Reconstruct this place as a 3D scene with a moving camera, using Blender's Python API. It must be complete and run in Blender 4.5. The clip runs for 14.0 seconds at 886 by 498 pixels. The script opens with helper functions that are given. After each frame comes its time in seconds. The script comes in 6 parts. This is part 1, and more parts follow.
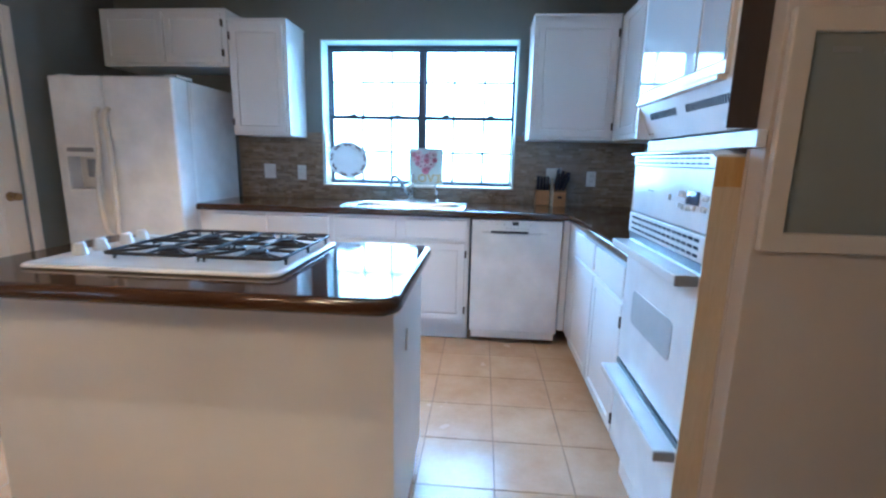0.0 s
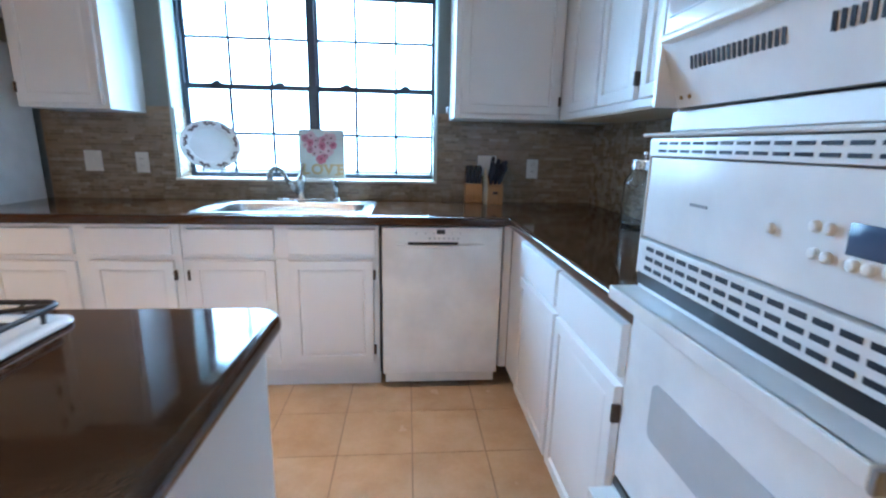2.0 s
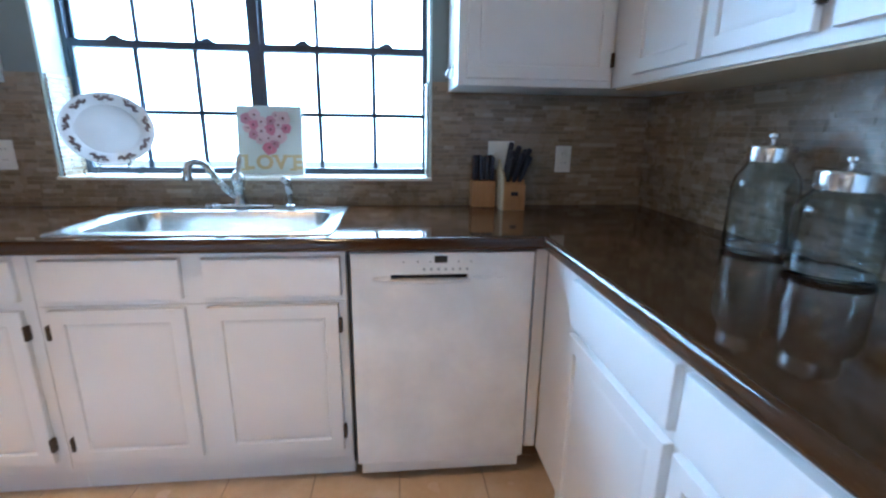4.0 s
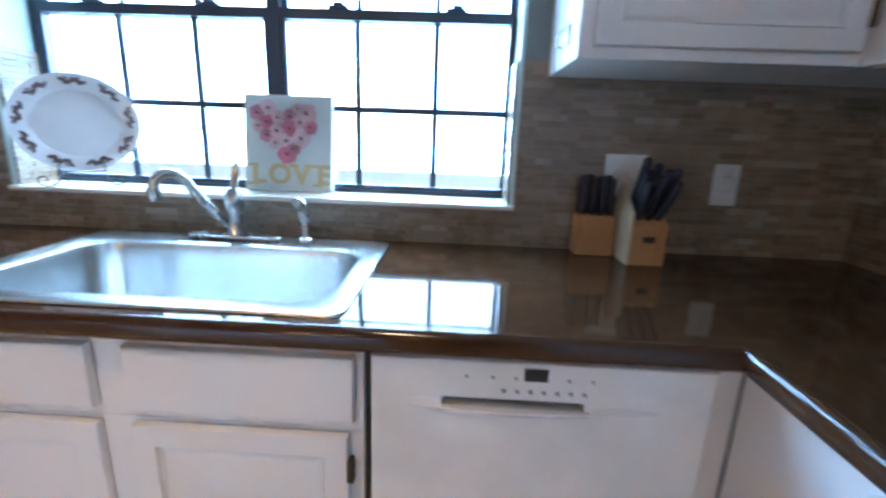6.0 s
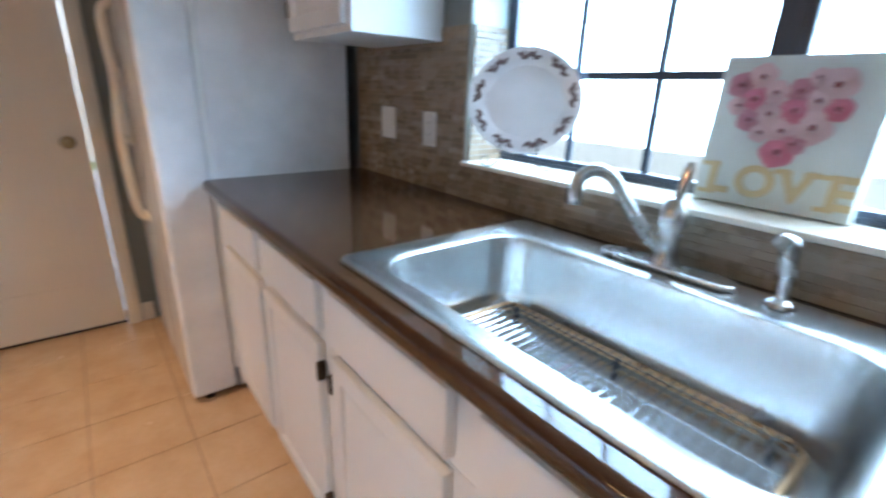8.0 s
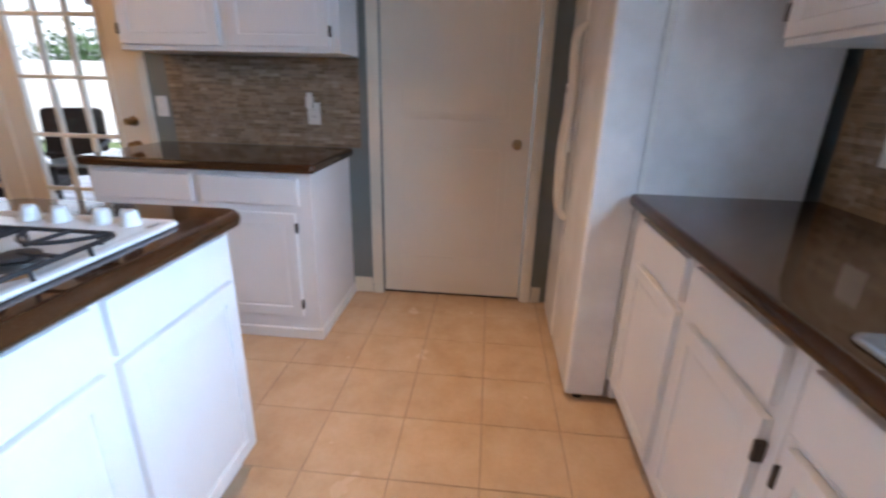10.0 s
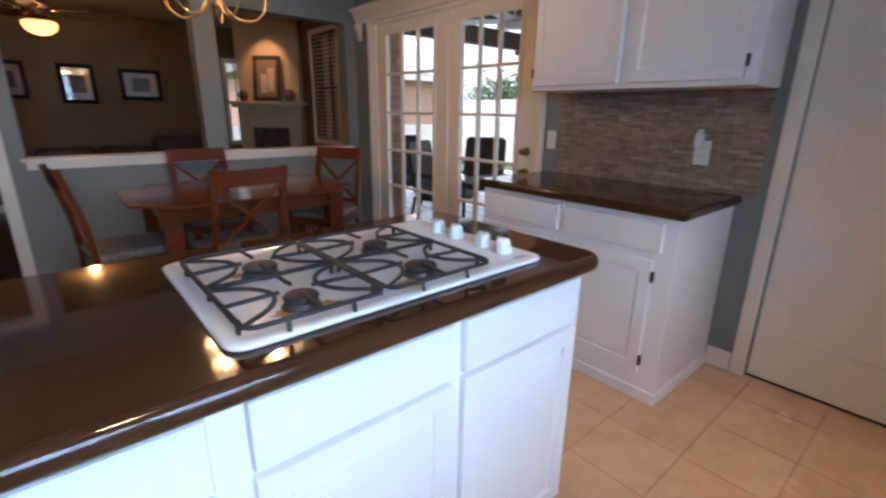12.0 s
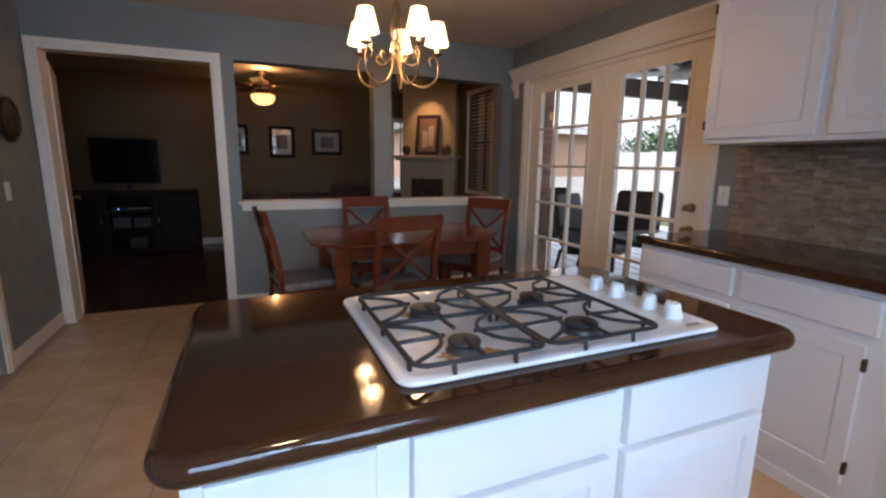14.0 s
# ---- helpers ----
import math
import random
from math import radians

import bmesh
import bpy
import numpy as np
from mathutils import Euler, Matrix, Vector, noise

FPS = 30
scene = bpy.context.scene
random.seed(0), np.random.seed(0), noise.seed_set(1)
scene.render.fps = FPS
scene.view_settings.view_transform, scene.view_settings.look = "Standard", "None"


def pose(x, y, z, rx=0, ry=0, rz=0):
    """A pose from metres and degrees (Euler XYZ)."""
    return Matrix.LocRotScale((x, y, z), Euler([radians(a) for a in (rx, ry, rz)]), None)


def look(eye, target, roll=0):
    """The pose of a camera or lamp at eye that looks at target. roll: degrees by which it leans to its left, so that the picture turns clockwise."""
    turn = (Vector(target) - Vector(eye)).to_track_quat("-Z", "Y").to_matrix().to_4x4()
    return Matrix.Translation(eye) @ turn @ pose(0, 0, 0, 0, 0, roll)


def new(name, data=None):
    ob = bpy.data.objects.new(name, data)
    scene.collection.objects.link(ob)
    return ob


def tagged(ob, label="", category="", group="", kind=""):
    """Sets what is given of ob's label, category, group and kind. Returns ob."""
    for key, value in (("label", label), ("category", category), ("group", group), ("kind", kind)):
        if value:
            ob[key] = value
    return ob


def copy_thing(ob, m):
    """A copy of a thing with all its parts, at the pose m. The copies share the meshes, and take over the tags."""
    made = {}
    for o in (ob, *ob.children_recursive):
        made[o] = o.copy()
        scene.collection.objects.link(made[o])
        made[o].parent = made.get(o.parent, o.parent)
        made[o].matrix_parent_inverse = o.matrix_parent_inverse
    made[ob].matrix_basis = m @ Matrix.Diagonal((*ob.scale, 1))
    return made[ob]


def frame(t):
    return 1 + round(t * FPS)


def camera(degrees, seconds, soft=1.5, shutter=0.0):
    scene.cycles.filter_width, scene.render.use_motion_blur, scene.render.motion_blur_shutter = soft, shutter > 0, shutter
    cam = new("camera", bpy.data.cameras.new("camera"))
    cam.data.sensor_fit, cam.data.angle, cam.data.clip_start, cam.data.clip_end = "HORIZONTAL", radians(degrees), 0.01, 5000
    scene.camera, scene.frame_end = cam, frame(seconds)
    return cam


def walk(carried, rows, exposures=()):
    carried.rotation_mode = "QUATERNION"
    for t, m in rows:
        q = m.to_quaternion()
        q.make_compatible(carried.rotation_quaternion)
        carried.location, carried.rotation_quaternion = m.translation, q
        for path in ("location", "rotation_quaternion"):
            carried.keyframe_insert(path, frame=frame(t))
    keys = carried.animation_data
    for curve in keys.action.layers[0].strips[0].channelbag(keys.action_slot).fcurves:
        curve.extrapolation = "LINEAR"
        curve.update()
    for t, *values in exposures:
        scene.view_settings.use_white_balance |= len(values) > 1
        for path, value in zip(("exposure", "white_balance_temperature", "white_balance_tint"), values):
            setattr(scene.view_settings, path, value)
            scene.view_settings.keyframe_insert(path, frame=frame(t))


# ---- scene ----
cam = camera(88.6, 14.0, soft=2.3, shutter=0.5)
PATH = [
    (0, (0.058, -3.609, 1.246), (-0.102, -1.653, 0.858), 1.2),
    (0.5, (0.125, -3.37, 1.26), (0.005, -1.417, 0.85), 1.3),
    (1, (0.092, -3.15, 1.248), (0.111, -1.193, 0.835), 1.7),
    (1.5, (0.034, -2.971, 1.252), (0.22, -1.027, 0.822), 1.8),
    (2, (0.125, -2.786, 1.25), (0.283, -0.843, 0.805), 1.2),
    (2.5, (0.205, -2.64, 1.254), (0.3, -0.698, 0.787), 0.3),
    (3, (0.185, -2.473, 1.23), (0.335, -0.532, 0.768), 0.8),
    (3.2, (0.157, -2.381, 1.235), (0.357, -0.45, 0.755), 0.7),
    (5.5, (0.149, -1.451, 1.231), (0.293, 0.478, 0.72), 1.8),
    (6, (0.145, -1.33, 1.235), (0.08, 0.606, 0.739), 2.1),
    (6.5, (0.223, -1.203, 1.254), (-0.338, 0.642, 0.723), 1.2),
    (7, (0.16, -1.119, 1.24), (-0.749, 0.582, 0.712), 2.0),
    (7.5, (0.002, -1.065, 1.242), (-1.148, 0.464, 0.658), 3.2),
    (8, (-0.097, -0.97, 1.243), (-1.572, 0.211, 0.588), 2.0),
    (10.3, (-0.226, -1.197, 1.267), (-2.074, -1.576, 0.603), 1.7),
    (10.5, (-0.226, -1.217, 1.27), (-2.042, -1.736, 0.612), 1.8),
    (11, (-0.274, -1.232, 1.268), (-1.944, -2.128, 0.63), 1.5),
    (11.5, (-0.341, -1.249, 1.269), (-1.798, -2.473, 0.652), 0.9),
    (12, (-0.331, -1.251, 1.281), (-1.582, -2.699, 0.702), 0.8),
    (12.5, (-0.311, -1.264, 1.285), (-1.4, -2.857, 0.759), 1.0),
    (13, (-0.308, -1.277, 1.279), (-1.248, -2.981, 0.817), 0.9),
    (13.5, (-0.297, -1.279, 1.285), (-1.119, -3.056, 0.874), 0.5),
    (14, (-0.277, -1.268, 1.289), (-1.047, -3.075, 0.912), 0.8),
]
walk(cam, [(t, look(eye, target, roll)) for t, eye, target, roll in PATH],
     exposures=[(0, 1.27, 4570, 4), (1.5, 1.2, 5060, 6), (3, 1.12, 5250, 7), (5.5, 1.12, 5300, 10), (6.4, 1.0, 5120, 10), (7.2, 1.08, 5080, 9), (8, 1.04, 5850, 12), (10.5, 0.74, 5850, 18), (14, 0.34, 6100, 19)])

# ---- light and exposure ----
world = bpy.data.worlds.new("sky")
scene.world = world
world.use_nodes = True
wn = world.node_tree.nodes
sky_tex = wn.new("ShaderNodeTexSky")
sky_tex.sky_type = 'NISHITA'
sky_tex.sun_disc = False
sky_tex.sun_elevation = radians(60)
sky_tex.sun_rotation = radians(65)
sky_tex.air_density, sky_tex.dust_density = 1.6, 5.0
wn["Background"].inputs["Strength"].default_value = 0.15
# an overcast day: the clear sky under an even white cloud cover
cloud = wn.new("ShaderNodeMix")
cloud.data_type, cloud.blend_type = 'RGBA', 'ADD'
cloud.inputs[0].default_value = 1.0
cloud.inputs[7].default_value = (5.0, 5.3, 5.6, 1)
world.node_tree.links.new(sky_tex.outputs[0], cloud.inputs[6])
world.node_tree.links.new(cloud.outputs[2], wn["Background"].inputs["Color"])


def sun_lamp(elev, rot, strength, angle):
    data = bpy.data.lights.new("sun", 'SUN')
    data.energy, data.angle, data.color = strength, radians(angle), (1.0, 0.96, 0.9)
    ob = new("sun", data)
    d = Vector((math.sin(rot) * math.cos(elev), math.cos(rot) * math.cos(elev), math.sin(elev)))
    ob.matrix_world = look(d * 20, (0, 0, 0))


sun_lamp(radians(60), radians(65), 1.5, 12)


def area_lamp(name, eye, target, w, h, power, color):
    data = bpy.data.lights.new(name, 'AREA')
    data.shape, data.size, data.size_y, data.energy, data.color = 'RECTANGLE', w, h, power, color
    data.spread = radians(132)
    ob = new(name, data)
    ob.matrix_world = look(eye, target)


def point_lamp(name, at, power, color, radius=0.03):
    data = bpy.data.lights.new(name, 'POINT')
    data.energy, data.color, data.shadow_soft_size = power, color, radius
    new(name, data).location = at


def spot_lamp(name, eye, target, power, color, degrees, radius=0.04):
    data = bpy.data.lights.new(name, 'SPOT')
    data.energy, data.color, data.shadow_soft_size, data.spot_size, data.spot_blend = power, color, radius, radians(degrees), 0.8
    new(name, data).matrix_world = look(eye, target)


WARM = (1.0, 0.57, 0.26)
area_lamp("window_skylight", (-0.457, 0.52, 1.66), (-0.457, -1.0, 0.72), 2.3, 1.45, 72, (0.48, 0.75, 1.0))
spot_lamp("mantel_spot", (-2.60, -7.58, 2.36), (-2.85, -7.93, 1.75), 20, WARM, 70)

# ---- materials ----


class Mat:
    """A node material with a few short cuts."""

    def __init__(self, name, color, rough=0.5, metal=0.0, spec=0.5):
        self.m = bpy.data.materials.new(name)
        self.m.use_nodes = True
        self.t = self.m.node_tree
        self.b = self.t.nodes["Principled BSDF"]
        self.b.inputs["Base Color"].default_value = (*color, 1)
        self.b.inputs["Roughness"].default_value = rough
        self.b.inputs["Metallic"].default_value = metal
        self.b.inputs["Specular IOR Level"].default_value = spec
        self.color = color
        self.bumps = None

    def node(self, kind, **inputs):
        n = self.t.nodes.new(kind)
        for k, v in inputs.items():
            n.inputs[k.replace("_", " ")].default_value = v
        return n

    def link(self, a, b):
        self.t.links.new(a, b)

    def coords(self, scale=(1, 1, 1)):
        c = self.t.nodes.new("ShaderNodeNewGeometry")
        m = self.t.nodes.new("ShaderNodeMapping")
        m.inputs["Scale"].default_value = scale
        self.link(c.outputs["Position"], m.inputs["Vector"])
        return m.outputs[0]

    def noise(self, scale, detail=4, rough=0.55, stretch=(1, 1, 1), distort=0.0):
        n = self.node("ShaderNodeTexNoise", Scale=scale, Detail=detail, Roughness=rough, Distortion=distort)
        self.link(self.coords(stretch), n.inputs["Vector"])
        return n.outputs["Fac"]

    def ramp(self, fac, stops):
        r = self.t.nodes.new("ShaderNodeValToRGB")
        while len(r.color_ramp.elements) < len(stops):
            r.color_ramp.elements.new(0.5)
        for e, (p, c) in zip(r.color_ramp.elements, stops):
            e.position, e.color = p, (*c, 1)
        self.link(fac, r.inputs[0])
        return r.outputs[0]

    def mix(self, fac, a, b, mode='MIX'):
        n = self.t.nodes.new("ShaderNodeMix")
        n.data_type, n.blend_type = 'RGBA', mode
        for val, sock in ((fac, n.inputs[0]), (a, n.inputs[6]), (b, n.inputs[7])):
            if isinstance(val, (int, float)):
                sock.default_value = val
            elif isinstance(val, tuple):
                sock.default_value = (*val, 1)
            else:
                self.link(val, sock)
        return n.outputs[2]

    def base(self, sock):
        self.link(sock, self.b.inputs["Base Color"])
        return self

    def bump(self, fac, strength, dist=0.002):
        n = self.node("ShaderNodeBump", Strength=strength, Distance=dist)
        self.link(fac, n.inputs["Height"])
        if self.bumps:
            self.link(self.bumps, n.inputs["Normal"])
        self.bumps = n.outputs[0]
        self.link(self.bumps, self.b.inputs["Normal"])
        return self

    def gloss(self, fac, lo, hi):
        r = self.node("ShaderNodeMapRange")
        r.inputs["From Min"].default_value, r.inputs["From Max"].default_value = 0.3, 0.7
        r.inputs["To Min"].default_value, r.inputs["To Max"].default_value = lo, hi
        self.link(fac, r.inputs["Value"])
        self.link(r.outputs[0], self.b.inputs["Roughness"])
        return self


def shade(c, k):
    return tuple(min(1.0, v * k) for v in c)


def painted(name, color, rough=0.45, amount=0.06, grain=140, bump=0.08):
    m = Mat(name, color, rough)
    big, fine = m.noise(2.3, 3), m.noise(grain, 3)
    m.base(m.ramp(big, [(0.3, shade(color, 1 - amount)), (0.7, shade(color, 1 + amount * 0.5))]))
    m.gloss(m.noise(9, 4), rough * 0.8, rough * 1.2)
    return m.bump(fine, bump, 0.001).m


def plain(name, color, rough=0.4, metal=0.0, bump=0.03, grain=90):
    m = Mat(name, color, rough, metal)
    n = m.noise(6, 4)
    m.base(m.ramp(n, [(0.3, shade(color, 0.9)), (0.7, shade(color, 1.08))]))
    m.gloss(m.noise(14, 3), rough * 0.8, rough * 1.25)
    return m.bump(m.noise(grain, 3), bump, 0.001).m


def wood(name, dark, light, rough=0.35, along=(1, 9, 9), scale=5):
    m = Mat(name, light, rough)
    g = m.noise(scale, 6, 0.6, along, 0.8)
    f = m.noise(scale * 7, 4, 0.6, along)
    c = m.mix(0.35, m.ramp(g, [(0.3, dark), (0.68, light)]), m.ramp(f, [(0.35, dark), (0.65, light)]))
    m.base(c)
    m.gloss(g, rough * 0.8, rough * 1.3)
    return m.bump(f, 0.1, 0.001).m


CAB = painted("cabinet_paint_white", (0.80, 0.785, 0.775), 0.38, 0.05, 60, 0.12)
TRIM = painted("trim_paint_cream", (0.80, 0.73, 0.61), 0.4, 0.05, 60, 0.1)
CREAM = painted("door_paint_cream", (0.80, 0.72, 0.60), 0.42, 0.05, 60, 0.1)
SCORCH = wood("scorched_tan", (0.42, 0.23, 0.06), (0.56, 0.34, 0.11), 0.5, (9, 9, 1))
STILE = wood("stile_wood_tan", (0.54, 0.43, 0.28), (0.64, 0.52, 0.36), 0.5, (9, 9, 1))
WALL = painted("wall_paint_bluegrey", (0.205, 0.222, 0.208), 0.6, 0.06, 220, 0.25)
WALLEND = painted("wall_paint_taupe", (0.56, 0.48, 0.41), 0.6, 0.06, 220, 0.25)
# olive tan darkened: the living room's dimness is put into this colour
LIVING = painted("wall_paint_olive_dimmed", (0.145, 0.09, 0.027), 0.6, 0.07, 220, 0.25)
CEIL = painted("ceiling_paint", (0.56, 0.50, 0.41), 0.75, 0.05, 90, 0.5)
REVEAL = painted("reveal_paint_pale_green", (0.66, 0.76, 0.73), 0.55, 0.05, 200, 0.2)
BRONZE = plain("bronze_window_metal", (0.045, 0.06, 0.085), 0.4, 0.3)
IRON = plain("cast_iron_enamel", (0.030, 0.027, 0.028), 0.58, 0.0, 0.25, 400)
BLACK = plain("black_plastic", (0.014, 0.014, 0.016), 0.35)
HINGE = plain("hinge_dark_metal", (0.07, 0.05, 0.038), 0.45, 0.6)
BRASS = plain("antique_brass", (0.34, 0.23, 0.11), 0.32, 0.9)
BRASSD = plain("aged_gilt_metal", (0.30, 0.215, 0.12), 0.38, 0.75)
CHROME = plain("chrome", (0.72, 0.72, 0.74), 0.14, 1.0, 0.01)
WHITEP = plain("white_plastic", (0.80, 0.79, 0.76), 0.32)
ENAMEL = plain("white_enamel", (0.80, 0.79, 0.78), 0.16, 0.0, 0.01)
BISQUE = plain("bisque_enamel", (0.78, 0.72, 0.62), 0.12, 0.0, 0.01)
SLOT = plain("vent_slot_dark", (0.012, 0.016, 0.027), 0.7)
GREYPL = plain("grey_plastic", (0.28, 0.28, 0.29), 0.4)
LEATHER = plain("brown_leather", (0.055, 0.026, 0.016), 0.45, 0.0, 0.3, 60)
CONCRETE = painted("concrete_pale", (0.42, 0.42, 0.42), 0.8, 0.15, 60, 0.4)
WICKER = plain("black_wicker", (0.012, 0.012, 0.013), 0.55, 0.0, 0.6, 130)
CHERRY = wood("cherry_wood", (0.105, 0.021, 0.008), (0.165, 0.035, 0.012), 0.16, (1, 6, 6), 4)
DARKWOOD = wood("dark_brown_wood", (0.018, 0.011, 0.008), (0.045, 0.026, 0.018), 0.3, (1, 8, 8), 4)
BEECH = wood("beech_wood", (0.42, 0.19, 0.065), (0.56, 0.28, 0.105), 0.42, (9, 9, 1), 8)
BLACKWOOD = wood("black_brown_wood", (0.010, 0.007, 0.005), (0.020, 0.012, 0.008), 0.6, (1, 8, 8), 4)
BLACKWOOD.node_tree.nodes["Principled BSDF"].inputs["Specular IOR Level"].default_value = 0.15
CEDAR = wood("cedar_wood", (0.24, 0.13, 0.075), (0.40, 0.24, 0.15), 0.65, (4, 4, 0.6), 5)
PATIOWOOD = wood("dark_patio_wood", (0.10, 0.07, 0.06), (0.18, 0.13, 0.11), 0.6, (4, 4, 0.6), 5)
DECK = wood("painted_deck_board", (0.52, 0.54, 0.57), (0.66, 0.68, 0.71), 0.3, (5, 0.6, 5), 5)
PALEWOOD = wood("weathered_fence", (0.66, 0.65, 0.63), (0.78, 0.77, 0.75), 0.7, (5, 5, 0.5), 5)

# countertop: dark brown, fine speckle, polished
m = Mat("brown_stone_countertop", (0.05, 0.028, 0.02), 0.11)
sp = m.noise(420, 2, 0.6)
cl = m.noise(7, 4)
m.base(m.mix(0.5, m.ramp(cl, [(0.3, (0.035, 0.014, 0.006)), (0.7, (0.058, 0.024, 0.010))]),
             m.ramp(sp, [(0.45, (0.040, 0.016, 0.006)), (0.68, (0.076, 0.035, 0.017))])))
m.gloss(m.noise(26, 4), 0.05, 0.085)
COUNTER = m.bump(m.noise(75, 3), 0.03, 0.0006).m

# floor tile: warm beige, cloudy, slightly different tile by tile
m = Mat("beige_floor_tile", (0.58, 0.42, 0.28), 0.3)
info = m.t.nodes.new("ShaderNodeObjectInfo")
cl = m.noise(5.5, 5, 0.6)
fine = m.noise(60, 4)
c1 = m.ramp(cl, [(0.25, (0.52, 0.345, 0.20)), (0.5, (0.61, 0.425, 0.265)), (0.75, (0.68, 0.50, 0.335))])
c2 = m.mix(0.10, c1, m.ramp(fine, [(0.35, (0.46, 0.32, 0.21)), (0.65, (0.68, 0.52, 0.37))]))
m.base(m.mix(0.35, c2, m.mix(1.0, c2, m.ramp(info.outputs["Random"], [(0.0, (0.84, 0.82, 0.80)), (1.0, (1.0, 1.0, 1.0))]), 'MULTIPLY')))
m.gloss(m.noise(4, 3), 0.18, 0.28)
FLOORTILE = m.bump(fine, 0.06, 0.001).m
GROUT = painted("grout_brown", (0.34, 0.245, 0.165), 0.85, 0.12, 200, 0.4)


def mosaic(name, by_island):
    m = Mat(name, (0.3, 0.25, 0.2), 0.25)
    if by_island:
        rnd = m.t.nodes.new("ShaderNodeNewGeometry").outputs["Random Per Island"]
    else:
        rnd = m.t.nodes.new("ShaderNodeObjectInfo").outputs["Random"]
    pick = m.ramp(rnd, [(0.0, (0.23, 0.172, 0.116)), (0.18, (0.28, 0.215, 0.148)), (0.36, (0.33, 0.255, 0.178)), (0.52, (0.25, 0.195, 0.138)),
                        (0.68, (0.35, 0.275, 0.195)), (0.82, (0.29, 0.23, 0.165)), (0.93, (0.41, 0.335, 0.25))])
    pick.node.color_ramp.interpolation = 'CONSTANT'
    v = m.noise(70, 4, 0.6, (0.5, 0.5, 3))
    m.base(m.mix(0.3, pick, m.mix(1.0, pick, m.ramp(v, [(0.3, (0.6, 0.58, 0.55)), (0.7, (1, 1, 1))]), 'MULTIPLY')))
    m.gloss(m.noise(18, 3), 0.14, 0.42)
    return m.bump(v, 0.08, 0.001).m


MOSAIC, MOSAICJ = mosaic("mosaic_strip", False), mosaic("mosaic_strip_joined", True)

# brushed steel
m = Mat("brushed_steel", (0.60, 0.605, 0.59), 0.27, 1.0)
STEEL = m.m

# brick
m = Mat("red_brick", (0.42, 0.24, 0.18), 0.85)
isl = m.t.nodes.new("ShaderNodeNewGeometry").outputs["Random Per Island"]
m.base(m.mix(0.3, m.ramp(isl, [(0.0, (0.46, 0.24, 0.15)), (0.5, (0.58, 0.32, 0.21)), (1.0, (0.60, 0.38, 0.28))]), m.ramp(m.noise(40, 4), [(0.3, (0.3, 0.17, 0.13)), (0.7, (0.52, 0.34, 0.27))])))
BRICK = m.bump(m.noise(90, 4), 0.4, 0.003).m


def glass(name, rough=0.0, tint=(1, 1, 1)):
    m = Mat(name, tint, rough)
    m.b.inputs["Transmission Weight"].default_value = 1.0
    m.b.inputs["IOR"].default_value = 1.45
    return m.m


GLASS = glass("window_glass")
JARGLASS = glass("jar_glass", 0.01, (0.93, 0.96, 0.95))


def emit(name, color, strength, base=(0.8, 0.8, 0.8)):
    m = Mat(name, base, 0.6)
    m.b.inputs["Emission Color"].default_value = (*color, 1)
    m.b.inputs["Emission Strength"].default_value = strength
    return m.m


SHADE = emit("lit_lampshade", (1.0, 0.66, 0.30), 2.6, (0.8, 0.66, 0.45))
BULB = emit("lit_bulb", (1.0, 0.78, 0.48), 30)
FANGLASS = emit("lit_fan_bowl", (1.0, 0.52, 0.16), 1.8, (0.8, 0.6, 0.35))
LED = emit("blue_led", (0.15, 0.25, 1.0), 3)
DOWNLIGHT = emit("downlight_disc", (1.0, 0.85, 0.65), 8)
DISPLAY = plain("display_blue_black", (0.05, 0.075, 0.13), 0.15)
OVENGLASS = plain("oven_window_grey", (0.50, 0.51, 0.52), 0.12, 0.0, 0.0)

# leaves, ground outside
m = Mat("leaves", (0.09, 0.16, 0.05), 0.6)
isl = m.t.nodes.new("ShaderNodeNewGeometry").outputs["Random Per Island"]
m.base(m.ramp(isl, [(0.0, (0.04, 0.09, 0.03)), (1.0, (0.08, 0.15, 0.05))]))
LEAF = m.m
BARK = painted("bark", (0.14, 0.10, 0.075), 0.9, 0.2, 40, 0.8)
GRASS = painted("lawn", (0.10, 0.15, 0.05), 0.9, 0.25, 50, 0.8)
ROOFING = painted("grey_shingle", (0.30, 0.29, 0.29), 0.9, 0.15, 60, 0.6)
SIDING = painted("pale_house_siding", (0.66, 0.64, 0.62), 0.7, 0.08, 30, 0.2)
PATTERN_A = (0.52, 0.48, 0.42)
m = Mat("floral_upholstery", PATTERN_A, 0.85)
pv = m.noise(42, 3, 0.6, (1, 1, 1), 1.6)
m.base(m.ramp(pv, [(0.44, (0.34, 0.31, 0.27)), (0.50, (0.12, 0.13, 0.15)), (0.58, (0.27, 0.24, 0.21)), (0.66, (0.10, 0.05, 0.04))]))
FABRIC = m.bump(m.noise(300, 2), 0.2, 0.001).m
m = Mat("living_room_floor", (0.06, 0.03, 0.018), 0.22)
g = m.noise(6, 5, 0.6, (8, 1, 8))
m.base(m.ramp(g, [(0.3, (0.030, 0.015, 0.010)), (0.7, (0.075, 0.038, 0.022))]))
LRFLOOR = m.bump(g, 0.06, 0.001).m
PAPER = plain("paper_white", (0.74, 0.74, 0.72), 0.6)
CANVAS = plain("canvas_pale_mint", (0.70, 0.74, 0.70), 0.7, 0.0, 0.2, 500)
GOLD = plain("gold_letters", (0.62, 0.50, 0.27), 0.5)
